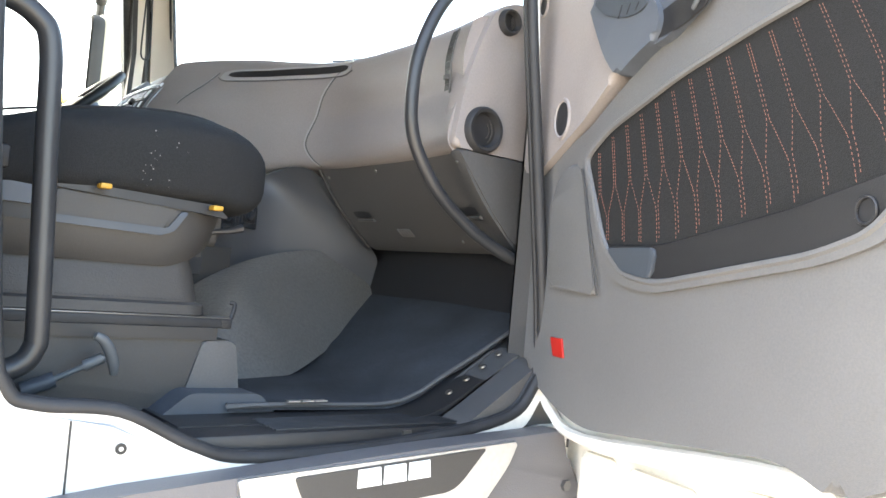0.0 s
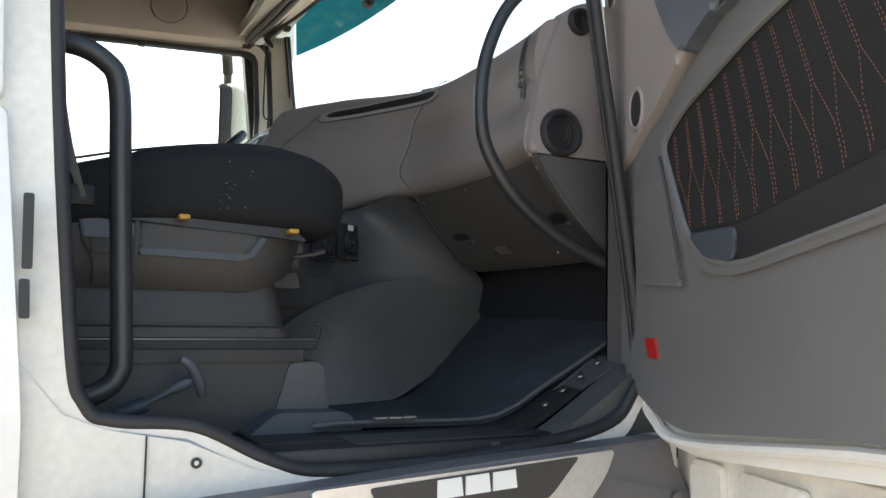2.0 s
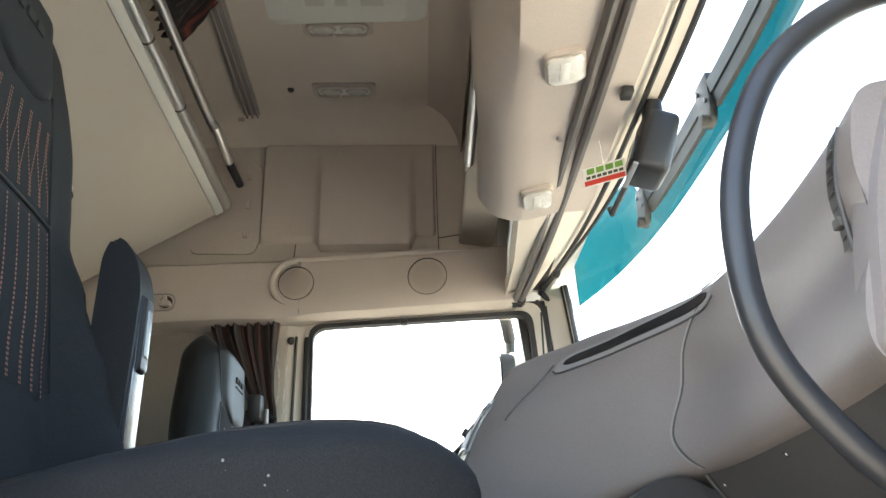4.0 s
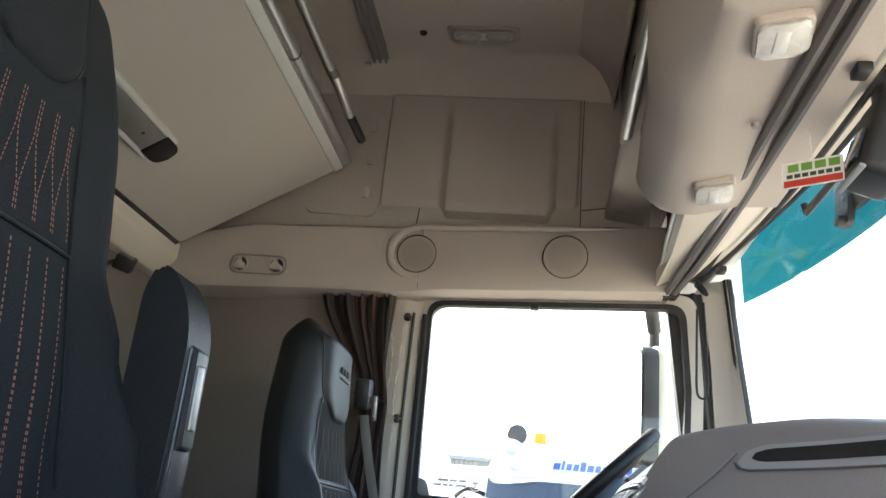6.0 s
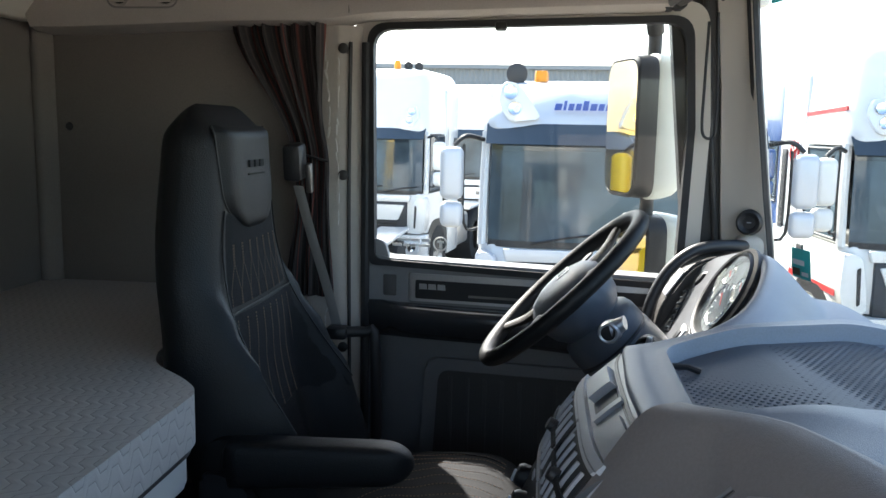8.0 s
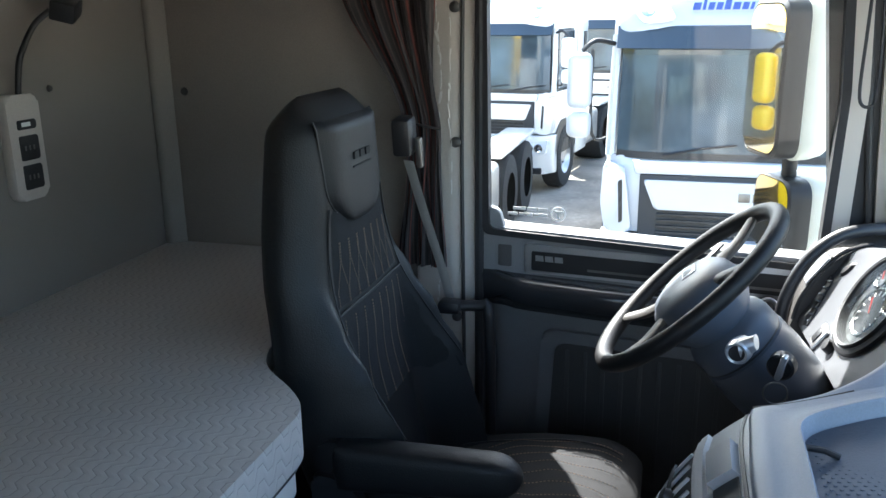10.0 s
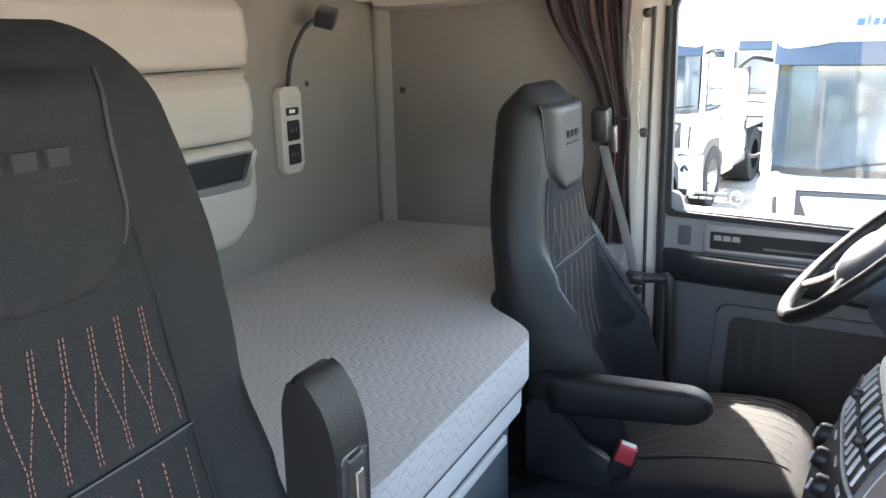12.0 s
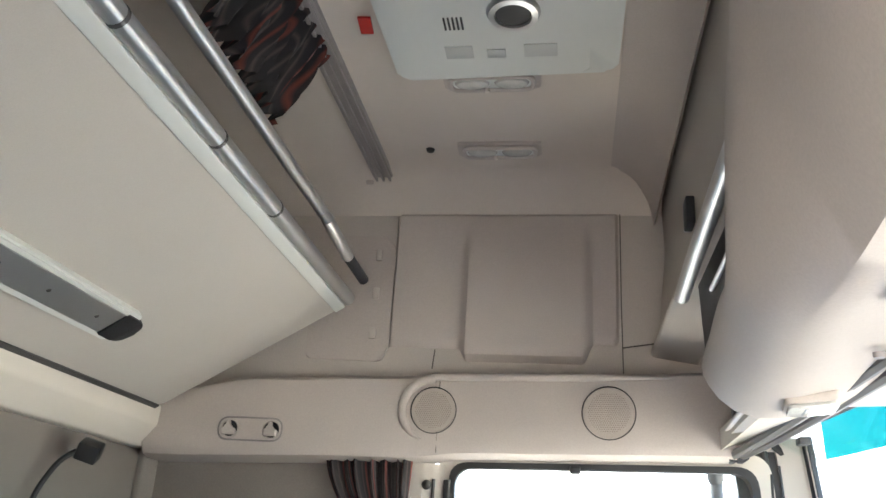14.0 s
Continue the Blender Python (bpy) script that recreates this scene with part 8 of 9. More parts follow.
for i in range(34):
    for j in range(46):
        x, y = 0.668 + 0.0095 * i + (0.00475 if j % 2 else 0), 1.045 + 0.0078 * j
        if y > 1.30 + max(0, x - 0.66) * 0.33 - 0.01 or x > 0.985:
            continue
        z = top_z(Vector((max(x, 0.655), y))) - 0.0215 if x > 0.8 else lerp(top_z(Vector((0.655, y))), top_z(Vector((0.80, y))), (x - 0.655) / 0.145) - 0.0205
        b = [dots.verts.new((x + dx * 0.0024, y + dy * 0.0024, z)) for dx, dy in ((-1, -0.5), (0, -1), (1, -0.5), (1, 0.5), (0, 1), (-1, 0.5))]
        tp = [dots.verts.new((x + dx * 0.0016, y + dy * 0.0016, z + 0.0016)) for dx, dy in ((-1, -0.5), (0, -1), (1, -0.5), (1, 0.5), (0, 1), (-1, 0.5))]
        dots.faces.new(tp)
        for k in range(6):
            dots.faces.new((b[k], b[(k + 1) % 6], tp[(k + 1) % 6], tp[k]))
dm_ = part("mat_dots", dots, DOTM, ty, flat=True)
dm_["kind"] = "stuff"
part("tray_clip", tube([(0.655, 1.245, 2.301), (0.675, 1.243, 2.301), (0.690, 1.238, 2.297)], 0.004, 8), BLACKP, ty)
part("joint_strip", tube([Vector((p.x, p.y, top_z(p) - 0.008)) for p in [Vector(q) for q in ((0.607, 1.340), (0.66, 1.352), (0.725, 1.370))]], 0.005, 8, False, 5), BLACKP, ty)
ct = thing("centre_controls", (0.55, 1.2, 2.2), "pale grey centre control panel with air vents and pull box", "control panel")
CP = smooth_line([(0.606, 0, 2.300), (0.588, 0, 2.288), (0.565, 0, 2.268), (0.538, 0, 2.240), (0.515, 0, 2.205), (0.492, 0, 2.155), (0.470, 0, 2.105), (0.453, 0, 2.05), (0.446, 0, 1.97)], 6)
def cpan(y, z, off=0.0):
    """A point of the bulged panel at height z, raised by off."""
    i = 0
    while i < len(CP) - 2 and CP[i + 1].z > z:
        i += 1
    a, b = CP[i], CP[i + 1]
    p = a.lerp(b, (a.z - z) / (a.z - b.z))
    d = (b - a).normalized()
    e = abs(y - 1.17) / 0.165
    return Vector((p.x + 0.012 * e ** 4 + d.z * off, y, p.z - d.x * off))
part("control_plate", sheet(lambda u, v: cpan(lerp(1.005, 1.335, u), lerp(2.300, 2.165, v)), 18, 24, 0.02, (1, 0, -0.3)), SILVERP, ct, "pale blue-grey panel")
part("lower_panel", sheet(lambda u, v: cpan(lerp(1.005, 1.335, u), lerp(2.165, 1.97, v)), 18, 16, 0.02, (1, 0, 0)), BLACKP, ct, "black switch panel")
part("panel_core", box(0.62, 1.0, 1.0, 1.325, 1.98, 2.25, 0.01), BLACKP, ct)
def patch(nm, y0, y1, z0, z1, off, m_, parent=ct, lab="", th=0.008):
    return part(nm, sheet(lambda u, v: cpan(lerp(y0, y1, u), lerp(z0, z1, v), off), 8, 8, th, (0.8, 0, -0.6)), m_, parent, lab, 50)
patch("panel_joint", 1.006, 1.334, 2.2895, 2.2868, 0.0012, BLACKP, th=0.002)
patch("pull_lid", 1.192, 1.262, 2.284, 2.262, 0.012, SILVERP, lab="pull-out cup holder lid", th=0.012)
patch("pull_recess", 1.140, 1.192, 2.284, 2.262, 0.0014, BLACKP, th=0.003)
patch("pull_tongue", 1.128, 1.142, 2.287, 2.260, 0.005, SILVERP)
patch("lid_joint", 1.050, 1.128, 2.2865, 2.2850, 0.0010, BLACKP, th=0.002)
patch("small_lid", 1.020, 1.092, 2.282, 2.258, 0.006, SILVERP, lab="small grey lid")
patch("side_band", 1.012, 1.328, 2.2555, 2.2475, 0.007, PALEBAR, lab="pale raised band")
for y0, y1 in ((1.178, 1.322), (1.022, 1.162)):
    fr_ = patch("vent_frame", y0, y1, 2.242, 2.172, 0.0015, BLACKP, ct, "black slatted air vent", 0.003)
    for k in range(5):
        y = lerp(y0, y1, (k + 0.5) / 5)
        part("vent_blade", sheet(lambda a, b, y=y: cpan(y + (a - 0.5) * 0.0042, lerp(2.238, 2.176, b), 0.006), 2, 6, 0.004, (0.8, 0, -0.5)), PALEBAR, fr_)
    for z in (2.209,):
        part("vent_bar", sheet(lambda a, b, y0=y0, y1=y1, z=z: cpan(lerp(y0, y1, a), z + (b - 0.5) * 0.006, 0.0085), 6, 2, 0.003, (0.8, 0, -0.5)), BLACKP, fr_)
    for z, w in ((2.245, 0.003), (2.169, 0.004)):
        part("vent_trim", sheet(lambda a, b, y0=y0, y1=y1, z=z, w=w: cpan(lerp(y0 - 0.004, y1 + 0.004, a), z + (b - 0.5) * w, 0.006), 8, 2, 0.004, (0.8, 0, -0.5)), PALEBAR, fr_)
    part("vent_wheel", lathe([(0, 0.012), (0.008, 0.011), (0.010, 0.0)], Matrix.Translation(cpan((y0 + y1) / 2, 2.209, 0.004)) @ pose(0, 0, 0, 0, -60, 0), 14), BLACKP, fr_)
for k in range(4):
    q = cpan(1.045 + 0.085 * k, 2.118, 0.0)
    kn = part("rotary_knob", lathe([(0, 0.017), (0.012, 0.016), (0.016, 0.011), (0.017, 0.0)], Matrix.Translation(q) @ pose(0, 0, 0, 0, -68, 0), 18), BLACKP, ct)
    part("knob_pointer", moved(box(-0.013, 0.004, -0.003, 0.003, 0.0, 0.0195, 0.001), Matrix.Translation(q) @ pose(0, 0, 0, 0, -68, 0)), PALEBAR, kn)
    patch("knob_scale", 1.060 + 0.085 * k - 0.004, 1.060 + 0.085 * k + 0.020, 2.152, 2.146, 0.002, PALEBAR, th=0.002)

# things at the windscreen header
bxd = thing("toll_box", (1.0, 1.15, 2.86), "black sensor box behind the windscreen", "sensor box")
part("box_body", moved(soft(box(-0.040, 0.040, -0.055, 0.055, -0.085, 0.075), 0.018, 3), pose(0.955, 1.105, 2.845, 0, 18, 0)), BLACKP, bxd)
part("box_lens", moved(box(-0.047, -0.04, -0.03, 0.03, -0.06, 0.0, 0.002), pose(0.955, 1.105, 2.845, 0, 18, 0)), DARKGL, bxd)
sg = thing("hanging_card", (0.84, 1.145, 2.80), "small green and red printed card on a string", "hanging card")
CM = pose(0.849, 1.146, 2.805, 0, 0, 58)
def crd(nm, y0, y1, z0, z1, o, m_):
    part(nm, moved(box(-0.0007 - o, 0.0007 - o, y0, y1, z0, z1), CM), m_, sg)
crd("card", -0.050, 0.050, -0.024, 0.024, 0, PAPERW)
for k in range(4):
    crd("card_bar", -0.045 + 0.0225 * k, -0.027 + 0.0225 * k, 0.006, 0.020, 0.0008, PAPERG)
for k in range(7):
    crd("card_bar", -0.045 + 0.0130 * k, -0.035 + 0.0130 * k, -0.006, 0.001, 0.0008, PAPERD)
crd("card_band", -0.048, 0.048, -0.022, -0.010, 0.0008, PAPERR)
part("string", tube([(0.849, 1.146, 2.832), (0.846, 1.140, 2.87), (0.842, 1.146, 2.915)], 0.0012, 5), PAPERW, sg)
part("box_arm", soft(box(0.945, 0.985, 1.08, 1.13, 2.90, 2.965), 0.010, 3), BLACKP, bxd)
part("box_edge", moved(box(-0.042, -0.030, -0.056, 0.056, -0.087, -0.080, 0.003), pose(0.955, 1.105, 2.845, 0, 18, 0)), SILVERP, bxd)
gr = thing("blind_handle", (0.97, 1.35, 2.90), "black sunblind pull handle at the header", "handle")
part("pull_bar", tube([(0.95, 1.30, 2.905), (0.955, 1.30, 2.885), (0.955, 1.52, 2.885), (0.95, 1.52, 2.905)], 0.008, 8), BLACKP, gr)
for y in (0.95, 1.95):
    c2 = thing("header_clip", (0.85, y, 2.89), "small dark clip on the header rail", "clip")
    part("clip_body", moved(box(-0.012, 0.012, -0.018, 0.018, -0.010, 0.006, 0.003), pose(0.865, y, 2.888)), BLACKP, c2)

# driver's outside mirrors: glass, dark body, pale cover
dmr = thing("outside_mirror", (0.8, 2.55, 2.6), "large outside mirrors with pale covers on the driver's side", "mirror")
COVER = mat("weathered pale cover", (0.68, 0.70, 0.64), 0.45, var=(6, 0.06))
def outside_mirror(c, w, h, glass_mat):
    n = Vector((-0.945, -0.327, 0.0))
    r_ = Vector((0.327, -0.945, 0.0))
    M = Matrix(((r_.x, 0, n.x, c[0]), (r_.y, 0, n.y, c[1]), (0, 1, n.z, c[2]), (0, 0, 0, 1)))
    o = fillet([(-w / 2, -h / 2), (w / 2, -h / 2), (w / 2, h / 2), (-w / 2, h / 2)], w * 0.26, 7)
    def ring(k, z, kx=1.0):
        return [M @ Vector((p.x * k * kx, p.y * k, z)) for p in o]
    part("mirror_rim", loft([ring(0.93, 0.002), ring(0.95, 0.012), ring(1.0, 0.006), ring(1.0, -0.01)]), BLACKP, dmr)
    part("mirror_glass", moved(prism([p * 0.93 for p in o], "z", 0.004, 0.0125), M), MIRROR, dmr, "mirror glass", flat=True)
    part("housing", loft([ring(1.0, -0.008), ring(1.01, -0.025), ring(1.0, -0.048)]), BLACKP, dmr, "dark mirror body")
    part("cover", loft([ring(1.0, -0.046), ring(1.03, -0.052), ring(1.02, -0.085), ring(0.98, -0.115), ring(0.88, -0.138), ring(0.68, -0.150)]), COVER, dmr, "pale mirror cover")
outside_mirror((0.705, 2.56, 2.605), 0.20, 0.380, MIRROR)
outside_mirror((0.748, 2.56, 2.265), 0.20, 0.20, MIRROR)
part("mirror_stem", tube([(0.775, 2.56, 2.10), (0.775, 2.56, 2.87)], 0.019, 10), BLACKP, dmr)
part("mirror_arm", tube([(0.775, 2.56, 2.86), (0.755, 2.50, 2.925), (0.72, 2.40, 2.95), (0.70, 2.34, 2.96)], 0.024, 10, False, 4), BLACKP, dmr)
part("mirror_arm", tube([(0.775, 2.56, 2.13), (0.78, 2.45, 2.12), (0.78, 2.34, 2.13)], 0.02, 10, False, 4), BLACKP, dmr)
# wire loop and sealing strip along the front post
wl = thing("aerial_wire", (0.84, 2.18, 2.55), "thin black wire looped along the front post", "wire")
part("wire_loop", tube([(0.845, side_y(0.845) - 0.045, 2.84), (0.843, side_y(0.845) - 0.047, 2.70), (0.842, side_y(0.845) - 0.048, 2.62), (0.846, side_y(0.845) - 0.05, 2.588), (0.860, side_y(0.85) - 0.052, 2.580), (0.872, side_y(0.86) - 0.052, 2.60), (0.870, side_y(0.86) - 0.05, 2.72), (0.862, side_y(0.86) - 0.05, 2.86)], 0.0035, 8, False, 5), BLACKP, wl)
# stickers on the glass
sk1 = thing("window_sticker", (0.13, side_y(0.13), 2.29), "white printed sticker with round emblem on the side window", "sticker")
def sbar(nm, x0, x1, z0, z1):
    part(nm, on_door([(x0, z0), (x1, z0), (x1, z1), (x0, z1)], 0.001, 0.002), STKR, sk1)
STKR = mat("pale window print", (0.72, 0.72, 0.70), 0.6)
for k, (x0, x1) in enumerate(((0.105, 0.130), (0.134, 0.150), (0.153, 0.168), (0.172, 0.205))):
    sbar("print_bar", x0, x1, 2.288, 2.295)
for k, (x0, x1) in enumerate(((0.118, 0.150), (0.154, 0.178), (0.182, 0.205))):
    sbar("print_bar", x0, x1, 2.302, 2.309)
part("emblem_ring", tube([(0.232 + 0.017 * math.cos(a), side_y(0.232) - 0.002, 2.298 + 0.017 * math.sin(a)) for a in [k * 0.3142 for k in range(20)]], 0.002, 5, True), STKR, sk1)
sbar("emblem_bar", 0.223, 0.241, 2.300, 2.306)
sbar("emblem_stem", 0.229, 0.235, 2.287, 2.300)
sk2 = thing("toll_sticker", (1.0, 2.12, 2.33), "small teal sticker in the windscreen corner", "sticker")
TEALP = mat("teal print", (0.03, 0.46, 0.44), 0.5)
def wsb(nm, u0, u1, v0, v1, o, m_):
    part(nm, sheet(lambda u, v: ws(lerp(u0, u1, u), lerp(v0, v1, v), o), 2, 2), m_, sk2)
wsb("sticker_base", 0.912, 0.948, 0.060, 0.150, -0.004, TEALP)
wsb("sticker_bar", 0.922, 0.944, 0.100, 0.116, -0.006, STKR)
wsb("sticker_bar", 0.915, 0.928, 0.070, 0.082, -0.006, STKR)
wsb("sticker_bar", 0.931, 0.945, 0.068, 0.090, -0.006, PAPERD)

# ---------------------------------------------------------------- the yard
ASPH = mat("yard asphalt", (0.29, 0.255, 0.21), 0.9, bump=(40, 0.6), var=(0.8, 0.45), fine=(18, 0.25))
gb = bmesh.new()
bmesh.ops.create_grid(gb, x_segments=4, y_segments=4, size=900)
g = structure("ground", gb, ASPH, "grey worn asphalt of the lorry yard")
RED = mat("red paint", (0.5, 0.03, 0.03), 0.35)
BLUE = mat("blue print", (0.03, 0.07, 0.30), 0.5)
TYRE = mat("tyre rubber", (0.02, 0.02, 0.02), 0.85, bump=(60, 0.5))
WALLG = mat("grey corrugated steel", (0.28, 0.30, 0.31), 0.6, var=(1, 0.05))
LENS = mat("clear lamp lens", (0.75, 0.77, 0.78), 0.1, coat=1.0)
AMBER = mat("amber beacon", (0.85, 0.30, 0.01), 0.3)
CHASS = mat("chassis black", (0.03, 0.03, 0.03), 0.7)


# opaque panes; the blue of the reflected sky is put into the base colour
GLW = mat("opaque lorry glass with sky blue", (0.060, 0.085, 0.105), 0.08, coat=0.2, spec=0.35, var=(1.6, 0.5))
CABIN = mat("dim lorry interior", (0.16, 0.17, 0.18), 0.8, var=(2, 0.3))
PAPERB = mat("beige sun shade", (0.50, 0.44, 0.36), 0.8, var=(5, 0.2))
SILV = mat("pale silver paint", (0.55, 0.575, 0.62), 0.32, metal=0.15, coat=0.4, var=(1.5, 0.05))
MESHG = mat("black mesh grille", (0.03, 0.032, 0.036), 0.6, bump=(90, 1.0))


def lorry(name, M, label, paint, low=None, grille=BLACKP, high=False, bands=0, stripe=None, beacons=False, visor_paint=None, emblem=None):
    """A parked tractor cab that faces -y in its own space, middle at x = 0, front at y = 0."""
    t = thing(name, M.translation, label, "lorry", "parked lorries")
    H = 3.55 if high else 2.98
    W = 1.23
    low = low or paint
    def P(nm, bm, m_, lab="", par=None):
        return part(nm, moved(bm, M), m_, par or t, lab)
    # cab body: shell below, posts round the windscreen opening, roof above
    def plan(d, w):
        hw = W * w
        half = [(1.0, 2.1), (1.0, 0.30 + d), (0.985, 0.20 + d), (0.95, 0.11 + d), (0.88, 0.055 + d), (0.72, 0.025 + d), (0.4, 0.006 + d), (0.0, d)]
        return [(-hw * a, b) for a, b in half] + [(hw * a, b) for a, b in half[-2::-1]]
    P("cab_body", loft([[(x, y, z) for x, y in plan(d, w)] for z, d, w in ((0.95, 0.0, 1.0), (1.20, -0.01, 1.0), (1.52, 0.0, 1.0), (1.575, 0.02, 1.0))]), low)
    P("cab_rear", soft(box(-W * 0.99, W * 0.99, 1.30, 2.1, 1.57, H - 0.30), 0.04), paint)
    tops = ((2.515, 0.085, 0.985), (2.56, 0.045, 0.985), (2.66, 0.060, 0.98), (H - 0.25, 0.13, 0.955), (H - 0.12, 0.22, 0.92), (H - 0.04, 0.36, 0.86), (H, 0.58, 0.77))
    P("roof_fairing", loft([[(x, y, z) for x, y in plan(d, w)] for z, d, w in tops]), paint)
    P("cabin_back", box(-1.15, 1.15, 1.20, 1.30, 1.55, 2.52), CABIN)
    P("cabin_floor", box(-1.15, 1.15, 0.10, 1.25, 1.45, 1.52), CABIN)
    P("dash_shelf", soft(box(-1.10, 1.10, 0.10, 0.55, 1.50, 1.70), 0.05), GREYP)
    P("dash_papers", moved(soft(box(-0.45, 0.35, -0.12, 0.12, -0.01, 0.05), 0.02), pose(0.15, 0.26, 1.73, 12, 0, 4)), PAPERB)
    P("wheel_rim", tube([(0.62 + 0.2 * math.cos(a), 0.52 + 0.08 * math.sin(a), 1.86 + 0.18 * math.sin(a)) for a in [k * 0.3142 for k in range(20)]], 0.018, 6, True), BLACKP)
    for sx in (-0.62, 0.62):
        P("cab_seat", soft(box(sx - 0.25, sx + 0.25, 0.95, 1.12, 1.60, 2.35), 0.06), SEATF)
        P("sunblind", moved(soft(box(-0.42, 0.42, -0.01, 0.01, -0.10, 0.10), 0.005), pose(sx * 0.75, 0.20, 2.38, -25)), PAPERB)
    # windscreen
    def wsf(u, v, o=0.0):
        x = lerp(-1.14, 1.14, u)
        y = lerp(0.018, 0.092, v) - 0.006 + 0.16 * max(0, abs(x) / 1.14 - 0.72) ** 2 * 8
        return (x * lerp(1.0, 0.985, v), y - o, lerp(1.57, 2.52, v))
    wsx = P("windscreen", sheet(wsf, 20, 5, 0.008, (0, 1, 0)), GLW, "dark opaque windscreen with the sky's blue in its colour")
    wsx.visible_shadow = False
    P("windscreen_band", sheet(lambda u, v: wsf(u, lerp(0.85, 1.0, v), 0.004), 20, 2), DARKGL)
    P("windscreen_foot", sheet(lambda u, v: wsf(u, lerp(-0.01, 0.05, v), 0.005), 20, 1), BLACKP)
    for sx in (-1, 1):
        P("corner_post", tube([(sx * 1.19, 0.17, 1.56), (sx * 1.185, 0.22, 2.05), (sx * 1.17, 0.26, 2.53)], 0.045, 8), paint)
        P("door_post", soft(box(sx * 1.19 - 0.03, sx * 1.19 + 0.03, 1.16, 1.32, 1.55, 2.53), 0.02), paint)
        sw_ = P("side_window", box(sx * 1.205 - 0.006, sx * 1.205 + 0.006, 0.24, 1.18, 1.60, 2.50), GLW)
        sw_.visible_shadow = False
        P("side_window_seal", tube([(sx * 1.212, 0.27, 1.62), (sx * 1.212, 1.16, 1.62), (sx * 1.21, 1.16, 2.48), (sx * 1.208, 0.30, 2.48)], 0.018, 6, True), BLACKP)
    for sx in (-0.75, -0.05, 0.55):
        P("wiper", tube([(sx, -0.015, 1.60), (sx + 0.30, -0.012, 1.66), (sx + 0.56, 0.002, 1.69)], 0.010, 6), BLACKP)
    # sun visor of dark acrylic
    P("visor", sheet(lambda u, v: (lerp(-1.17, 1.17, u), -0.07 + 0.12 * v + 0.13 * abs(2 * u - 1) ** 4, lerp(2.43, 2.60, v)), 18, 3, 0.015, (0, 1, 0)), visor_paint or DARKGL, "dark sun visor")
    # front: white bar over the grille, mesh below, corner deflectors, bumper, lamps
    gp = fillet([(-0.90, 1.40), (-0.80, 1.16), (0.80, 1.16), (0.90, 1.40)], 0.03, 4)
    P("grille_panel", prism(gp, "y", -0.055, 0.02, 0.012), paint, "pale grille bar")
    P("grille_panel_top", prism(fillet([(-1.0, 1.555), (-0.97, 1.445), (0.97, 1.445), (1.0, 1.555)], 0.02, 3), "y", -0.03, 0.02, 0.01), low)
    P("grille_mesh", soft(box(-0.93, 0.93, -0.025, 0.05, 0.93, 1.44), 0.01), MESHG)
    for k in range(4):
        P("grille_slat", box(-0.78, 0.78, -0.05, 0.0, 0.955 + 0.05 * k, 0.978 + 0.05 * k, 0.005), grille)
    for k in range(3):
        P("badge_bar", box(-0.15 + 0.11 * k, -0.06 + 0.11 * k, -0.062, -0.05, 1.25, 1.32, 0.003), STEEL)
    P("bumper", prism(fillet([(-1.24, 0.34), (-1.24, 0.02), (-1.06, -0.12), (1.06, -0.12), (1.24, 0.02), (1.24, 0.34)], 0.09, 5), "z", 0.34, 0.93, 0.03), low)
    P("bumper_mesh", prism(fillet([(-0.66, 0.50), (0.66, 0.50), (0.76, 0.88), (-0.76, 0.88)], 0.04, 3), "y", -0.130, -0.10, 0.006), MESHG)
    P("bumper_lip", soft(box(-1.10, 1.10, -0.135, 0.0, 0.34, 0.44), 0.02), BLACKP)
    for sx in (-1, 1):
        hl = fillet([(sx * 0.80, 0.60), (sx * 1.16, 0.66), (sx * 1.20, 0.88), (sx * 0.86, 0.82)], 0.03, 4)
        P("headlamp", prism(hl, "y", -0.130, 0.06, 0.008), LENS, "clear headlamp")
        for hx, r in ((0.91, 0.055), (1.05, 0.065)):
            P("headlamp_bowl", lathe([(0, -0.004), (r * 0.6, 0.003), (r, 0.010), (r * 1.1, 0.004)], pose(sx * hx, -0.132, 0.745, 90), 18), CHROME)
        dfl = fillet([(sx * 0.98, 0.95), (sx * 1.20, 0.95), (sx * 1.245, 1.20), (sx * 1.23, 1.53), (sx * 1.06, 1.50), (sx * 1.02, 1.25)], 0.05, 4)
        P("corner_panel", prism(dfl, "y", -0.045, 0.20, 0.03, 3), low, "rounded corner deflector")
        P("deflector_slot", prism(fillet([(sx * 1.055, 1.05), (sx * 1.085, 1.03), (sx * 1.105, 1.38), (sx * 1.07, 1.40)], 0.012, 3), "y", -0.052, -0.03), BLACKP)
        # almond lamp in the roof
        zr = 2.80
        eye = fillet([(sx * 0.70, zr - 0.16), (sx * 0.98, zr - 0.19), (sx * 1.08, zr - 0.02), (sx * 1.04, zr + 0.15), (sx * 0.90, zr + 0.13)], 0.06, 5)
        e_ = prism(eye, "y", -0.01, 0.10, 0.012)
        for v in e_.verts:
            v.co.y += 0.062 + 0.40 * max(0, abs(v.co.x) - 0.80) ** 2 + (v.co.z - zr) * 0.10
        P("roof_lamp", e_, LENS, "almond roof lamp")
        for ex, ez in ((0.97, zr + 0.055), (0.93, zr - 0.075)):
            P("lamp_bowl", lathe([(0, 0.0), (0.035, 0.006), (0.055, 0.014), (0.060, 0.006)], pose(sx * ex, 0.050 + 0.40 * max(0, ex - 0.80) ** 2, ez, 86), 18), CHROME)
        # mirrors
        a = Vector((sx * 1.20, 0.22, 2.46))
